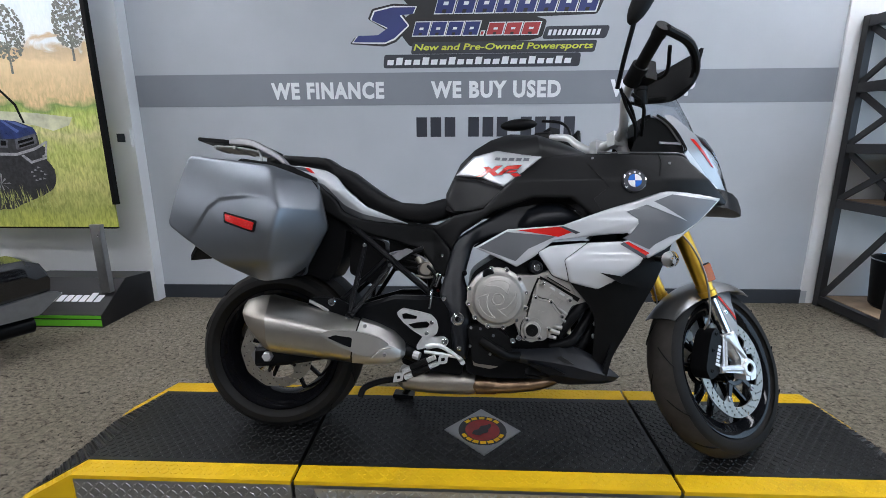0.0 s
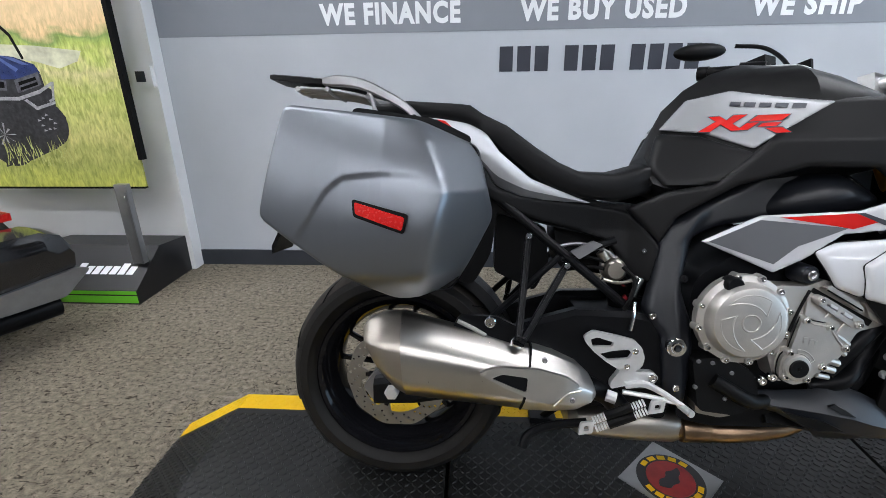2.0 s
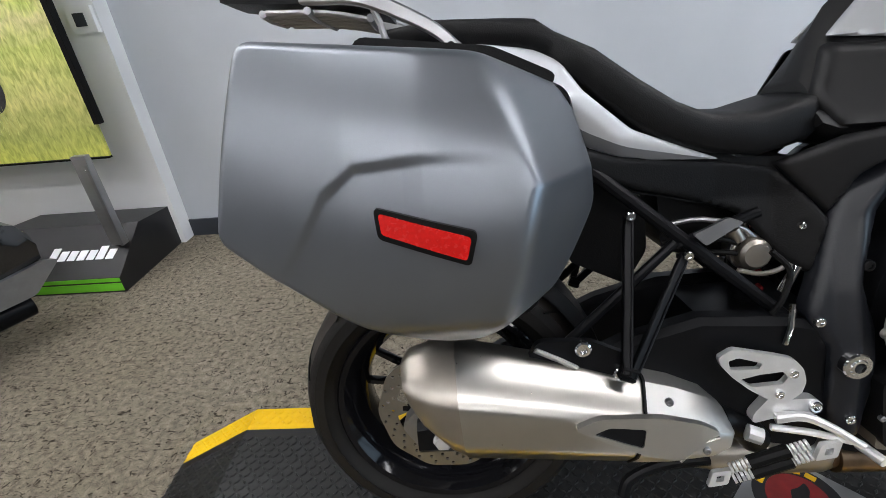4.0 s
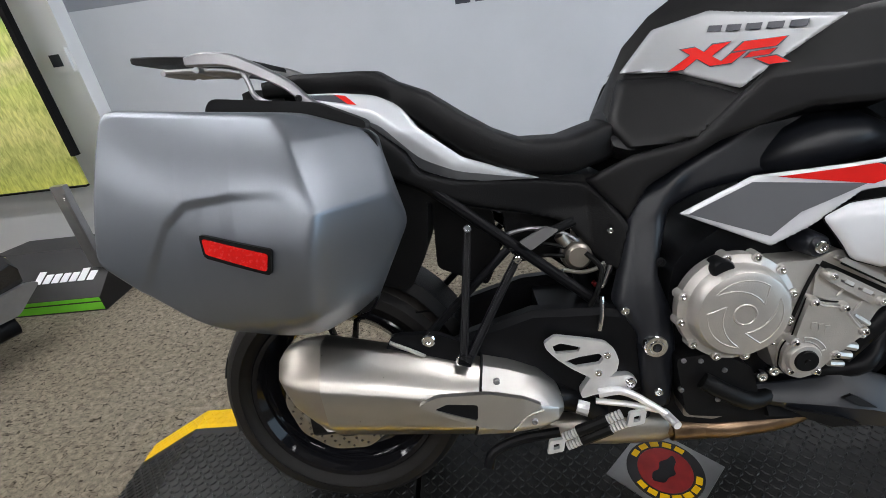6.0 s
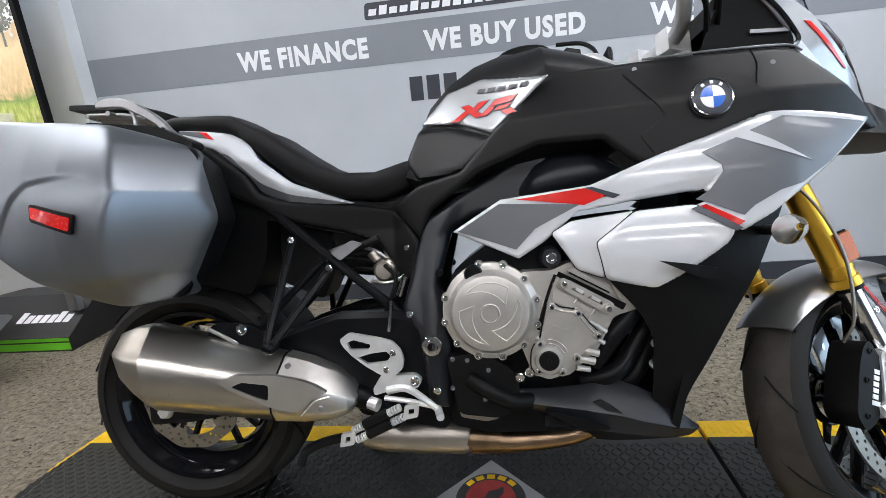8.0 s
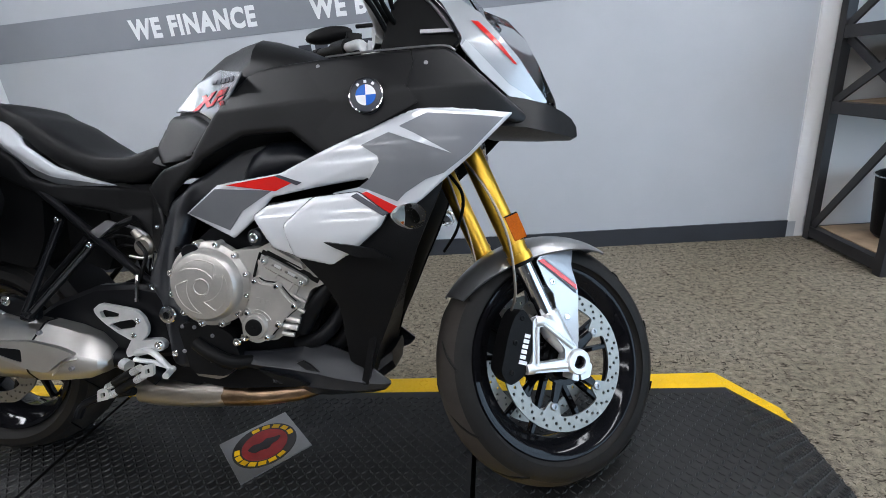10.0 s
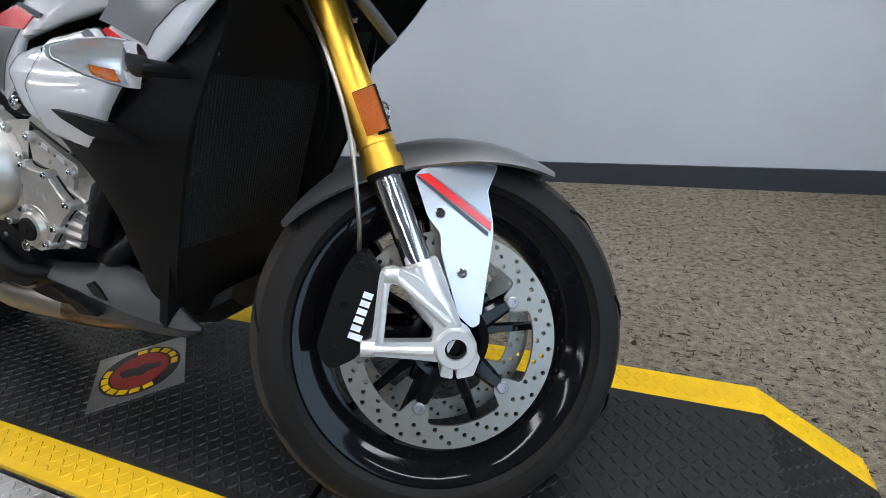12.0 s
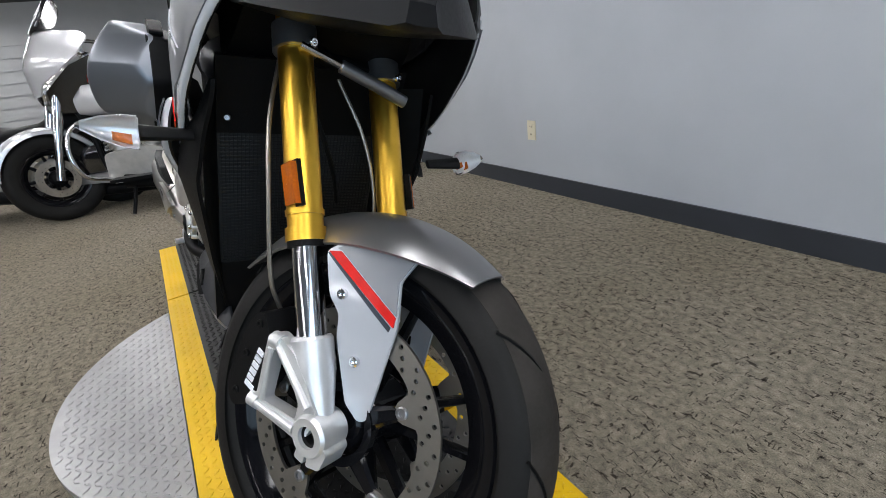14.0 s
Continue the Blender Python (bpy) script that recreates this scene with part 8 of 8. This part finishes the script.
part("trim_strip", tube([Vector((0.395 * math.cos(a), 0, 0.345 + 0.395 * math.sin(a))) for a in np.linspace(0.15, 1.0, 10)], 0.008, 8), M["chrome"], ff)
for s in (-1, 1):
    leg = part("fork_leg", tube([(0.0, s * 0.115, 0.33), (-0.075, s * 0.115, 0.58), (-0.10, s * 0.115, 0.66)], 0.030, 16), M["chrome"], cr, "polished chrome fork leg")
    part("fork_cover", tube([(-0.10, s * 0.115, 0.66), (-0.22, s * 0.115, 1.02)], 0.036, 16), M["chrome"], leg)
    part("crash_bar", tube([(-0.42, s * 0.10, 0.74), (-0.36, s * 0.28, 0.70), (-0.33, s * 0.36, 0.55), (-0.36, s * 0.34, 0.36), (-0.44, s * 0.14, 0.28)], 0.016, 12, smooth=6), M["chrome"], cr, "chrome engine guard bar")
    part("floorboard", box(-0.80, -0.50, min(s * 0.20, s * 0.32), max(s * 0.20, s * 0.32), 0.27, 0.295, 0.006), M["frame"], cr, "black rider floorboard")
    bag = part("saddlebag", loft([[(x, s * (0.17 + d), z) for d, z in ((0, z0), (0.15, z0 + 0.03), (0.17, z0 + 0.10), (0.17, z1 - 0.06), (0.15, z1 - 0.015), (0.0, z1))] for x, z0, z1 in ((-1.32, 0.34, 0.50), (-1.40, 0.29, 0.54), (-1.75, 0.27, 0.56), (-2.00, 0.28, 0.555), (-2.08, 0.30, 0.52), (-2.11, 0.31, 0.46))]), M["gloss_black"], cr, "gloss black hard saddlebag")
    part("bag_trim", prism(rounded([(-2.155, 0.315), (-2.10, 0.335), (-1.80, 0.320), (-1.45, 0.315), (-1.45, 0.255), (-1.80, 0.225), (-2.02, 0.215)], 0.02), *sorted((s * 0.325, s * 0.350)), 0.006), M["rail"], bag, "grey trim blade")
    part("rear_reflector", box(-2.120, -2.085, *sorted((s * 0.19, s * 0.275)), 0.415, 0.455, 0.005), M["chrome"], bag, "bright rear reflector")
    part("exhaust", tube([(-0.55, s * 0.16, 0.25), (-1.0, s * 0.20, 0.19), (-2.02, s * 0.24, 0.15)], 0.055, 16), M["frame"], cr, "dark exhaust pipe")
    part("bar", tube([(-0.30, s * 0.06, 1.14), (-0.34, s * 0.22, 1.20), (-0.48, s * 0.36, 1.16), (-0.60, s * 0.42, 1.12)], 0.014, 10, smooth=5), M["chrome"], cr, "chrome handlebar")
    part("grip", tube([(-0.50, s * 0.365, 1.155), (-0.62, s * 0.43, 1.115)], 0.019, 12), M["hose"], cr)
    mrr = part("mirror", tube([(-0.44, s * 0.33, 1.18), (-0.42, s * 0.42, 1.28)], 0.006, 8), M["chrome"], cr, "chrome mirror")
    part("mirror_head", prism(rounded([(-0.45, 1.25), (-0.42, 1.25), (-0.41, 1.34), (-0.44, 1.34)], 0.01), *sorted((s * 0.36, s * 0.50)), 0.01), M["chrome"], mrr)
# batwing fairing, lower cowl, screen and head lamp
WING = [(-0.10, 0.86), (0.10, 0.86), (0.17, 0.93), (0.30, 0.985), (0.40, 1.07), (0.43, 1.16), (0.37, 1.20), (0.24, 1.215), (0.14, 1.25), (0.0, 1.265), (-0.14, 1.25), (-0.24, 1.215), (-0.37, 1.20), (-0.43, 1.16), (-0.40, 1.07), (-0.30, 0.985), (-0.17, 0.93)]
b = shell(rounded([(x * 1.10, 1.06 + (z - 1.06) * 1.22) for x, z in WING], 0.03), lambda x, z: 0.55 * x * x * 2.2 + 0.9 * max(0, z - 1.0) ** 1.4, 0.012, 0.02)
b.transform(Matrix.Translation((0.12, 0, 0)) @ Matrix.Rotation(radians(90), 4, "Z"))
part("fairing", b, M["cruiser"], cr, "silver batwing fairing")
b = shell(rounded([(-0.30, 1.20), (0.30, 1.20), (0.27, 1.32), (0.18, 1.40), (0.0, 1.43), (-0.18, 1.40), (-0.27, 1.32)], 0.04), lambda x, z: 0.06 + 1.2 * x * x + 0.75 * (z - 1.2), 0.005, 0.035)
b.transform(Matrix.Translation((0.06, 0, 0)) @ Matrix.Rotation(radians(90), 4, "Z"))
part("windscreen", b, M["gloss_black"], cr, "short dark wind deflector with pale printed marks")
blots = random.Random(9)
for k in range(16):
    bm = bmesh.new()
    x, z, r = blots.uniform(-0.13, 0.13), blots.uniform(1.25, 1.36), blots.uniform(0.012, 0.030)
    y = 0.06 + 1.2 * x * x + 0.75 * (z - 1.2) - 0.003 - 0.0002 * k
    bm.faces.new([bm.verts.new((x + r * blots.uniform(0.6, 1.0) * math.cos(a), y + 0.75 * r * math.sin(a), z + r * math.sin(a))) for a in [2 * math.pi * q / 9 for q in range(9)]])
    bm.transform(Matrix.Translation((0.06, 0, 0)) @ Matrix.Rotation(radians(90), 4, "Z"))
    part("printed_mark", bm, M["lettering"], cr, "pale printed mark")
hl = part("head_lamp", lathe([(0, -0.08), (0.06, -0.07), (0.088, -0.02), (0.095, 0.015), (0.090, 0.03)], (0.10, 0, 0.96), 32, axis="x"), M["chrome"], cr, "large round chrome head lamp")
part("lens", lathe([(0, 0.05), (0.05, 0.045), (0.088, 0.028), (0.088, 0.02), (0, 0.018)], (0.10, 0, 0.96), 32, axis="x"), M["clear"], hl)
part("lower_cowl", loft([[(x, y, z) for y, z in ((-w, z0), (w, z0), (w * 1.15, z1), (-w * 1.15, z1))] for x, w, z0, z1 in ((0.06, 0.10, 0.74, 0.90), (-0.10, 0.24, 0.72, 1.06), (-0.30, 0.30, 0.78, 1.14))]), M["gloss_black"], cr, "black lower cowl")
rows = []
for x, z0, z1, w in ((-0.36, 0.78, 0.93, 0.08), (-0.45, 0.76, 1.0, 0.14), (-0.60, 0.76, 1.0, 0.155), (-0.75, 0.76, 0.95, 0.14), (-0.88, 0.77, 0.86, 0.08)):
    rows.append([(x, w * math.copysign(abs(math.cos(a)) ** 0.7, math.cos(a)), (z0 + z1) / 2 + (z1 - z0) / 2 * math.copysign(abs(math.sin(a)) ** 0.8, math.sin(a))) for a in [2 * math.pi * k / 20 for k in range(20)]])
part("tank", loft(rows), M["cruiser"], cr, "silver teardrop fuel tank")
rows = []
for x, z0, z1, w in ((-0.80, 0.66, 0.78, 0.10), (-1.0, 0.62, 0.74, 0.18), (-1.25, 0.62, 0.76, 0.17), (-1.38, 0.66, 0.82, 0.16), (-1.75, 0.70, 0.84, 0.14), (-1.86, 0.72, 0.80, 0.10)):
    rows.append([(x, w * math.copysign(abs(math.cos(a)) ** 0.6, math.cos(a)), (z0 + z1) / 2 + (z1 - z0) / 2 * math.copysign(abs(math.sin(a)) ** 0.7, math.sin(a))) for a in [2 * math.pi * k / 20 for k in range(20)]])
part("seat", loft(rows), M["vinyl"], cr, "black two-up seat")
rings = []
for k in range(15):
    a = radians(35 + 135 * k / 14)
    w = 0.125
    rings.append([Vector((-1.61, 0, 0.335)) + Vector((r * math.cos(a), y, r * math.sin(a))) for r, y in ((0.36, -w), (0.395, -w * 0.85), (0.41, 0), (0.395, w * 0.85), (0.36, w), (0.355, w * 0.95), (0.388, w * 0.8), (0.402, 0), (0.388, -w * 0.8), (0.355, -w * 0.95))])
part("rear_mudguard", loft(rings), M["cruiser"], cr, "silver rear mudguard")
part("tail_lamp", box(-2.03, -1.98, -0.06, 0.06, 0.565, 0.600, 0.012), M["redlens"], cr, "red tail lamp")
part("crankcase", prism(rounded([(-0.42, 0.24), (-0.95, 0.24), (-1.02, 0.42), (-0.80, 0.50), (-0.45, 0.48)], 0.04), -0.14, 0.14, 0.02), M["engine"], cr, "polished engine case")
for x, tilt in ((-0.55, 22), (-0.76, -22)):
    cyl = bmesh.new()
    merge(cyl, lathe([(0, 0), (0.068, 0), (0.068, 0.25), (0, 0.25)], (0, 0, 0), 20, axis="z"))
    upright = Matrix.Translation((x, 0, 0.46)) @ Matrix.Rotation(radians(tilt), 4, "Y")
    cyl.transform(upright)
    barrel = part("cylinder", cyl, M["engine"], cr, "finned engine cylinder")
    for k in range(9):
        fin = lathe([(0.0, 0.0), (0.085 if k < 6 else 0.075, 0.0), (0.085 if k < 6 else 0.075, 0.012), (0.0, 0.012)], (0, 0, 0.03 * k), 20, axis="z")
        fin.transform(upright)
        part("cooling_fin", fin, M["engine"], barrel)
part("air_cleaner", lathe([(0, -0.22), (0.07, -0.22), (0.085, -0.20), (0.085, -0.12), (0, -0.12)], (-0.66, 0, 0.66), 32), M["chrome"], cr, "round chrome air cleaner")
part("frame_rail", tube([(-0.24, 0, 0.98), (-0.36, 0, 0.70), (-0.44, 0, 0.24), (-1.0, 0, 0.22), (-1.25, 0, 0.45), (-1.30, 0, 0.64)], 0.022, 12, smooth=4), M["frame"], cr, "black frame rail")
part("side_stand", tube([(-0.62, 0.16, 0.26), (-0.60, 0.26, 0.10), (-0.58, 0.31, 0.008)], 0.014, 10), M["frame"], cr)

for ob in cr.children:
    lift = {"fairing": (-0.20, 0.13), "windscreen": (-0.20, 0.19), "printed_mark": (-0.20, 0.19), "lower_cowl": (-0.20, 0.08), "head_lamp": (-0.24, 0.01), "bar": (-0.10, 0.10), "grip": (-0.10, 0.10), "mirror": (-0.16, 0.0)}.get(ob.name.split(".")[0])
    if lift:
        for q in (ob, *ob.children):
            q.data.transform(Matrix.Translation((lift[0], 0, lift[1])))
    if ob.name.split(".")[0] in ("front_wheel", "front_mudguard", "fork_leg", "bar", "grip", "mirror", "fairing", "windscreen", "printed_mark", "head_lamp", "lower_cowl"):
        for q in (ob, *ob.children):
            q.data.transform(Matrix.Translation((-0.10, 0, 0)) @ Matrix.Rotation(radians(38), 4, "Z") @ Matrix.Translation((0.10, 0, 0)))

tagged(cr, group="parked cruisers")
second = copy_thing(cr, pose(-4.02, -0.20, 0.0, 0, 0, -110))
tagged(second, "second silver touring cruiser parked in the row beside the first")

# ---- far end of the showroom ----
door = tagged(new("sectional_door"), "closed white sectional door at the far end", "door")
for k in range(9):
    part("door_section", box(-14.99, -14.94, -5.2, 0.9, 0.02 + 0.29 * k, 0.275 + 0.29 * k, 0.01), M["white_panel"], door)

strip_light(-13.0, -1.6, 2.6, False, 2.95)
strip_light(-9.5, -0.6, 2.6, False, 3.1)

# ---- maker's plate set into the deck ----
plate = tagged(new("deck_plate"), "diamond-set embossed steel plate with a dark red disc on the deck", "plate")
PC = Vector((0.305, 1.83, DECK))
b = box(-0.099, 0.099, -0.099, 0.099, 0.0, 0.004, 0.001)
b.transform(Matrix.Translation(PC) @ Matrix.Rotation(radians(45), 4, "Z"))
part("plate", b, M["tread"], plate, "embossed grey plate")
part("dark_ring", lathe([(0, 0.0052), (0.087, 0.0052), (0.088, 0.004), (0, 0.004)], PC, 48, axis="z"), M["ink_black"], plate)
part("red_disc", lathe([(0, 0.0062), (0.062, 0.0062), (0.063, 0.005), (0, 0.005)], PC, 48, axis="z"), M["dark_red"], plate, "dark red disc")
for k in range(12):
    a = math.pi / 2 + (k - 2) * 0.40 if k < 5 else -math.pi / 2 + (k - 8) * 0.36
    b = box(-0.0105, 0.0105, -0.007, 0.007, 0.0052, 0.0062)
    b.transform(Matrix.Translation(PC) @ Matrix.Rotation(a - math.pi / 2, 4, "Z") @ Matrix.Translation((0, 0.0745, 0)))
    part("yellow_bar", b, M["yellow"], plate, smooth=False)
blot = rounded([(-0.048, -0.008), (-0.030, 0.010), (-0.012, 0.006), (0.004, 0.024), (0.022, 0.018), (0.046, 0.022), (0.038, 0.002), (0.020, -0.006), (0.012, -0.024), (-0.010, -0.020), (-0.026, -0.028)], 0.008)
b = loft([[(x, y, z) for x, y in blot] for z in (0.0062, 0.0070)])
b.transform(Matrix.Translation(PC) @ Matrix.Rotation(radians(25), 4, "Z"))
part("dark_shape", b, M["ink_black"], plate, smooth=False)
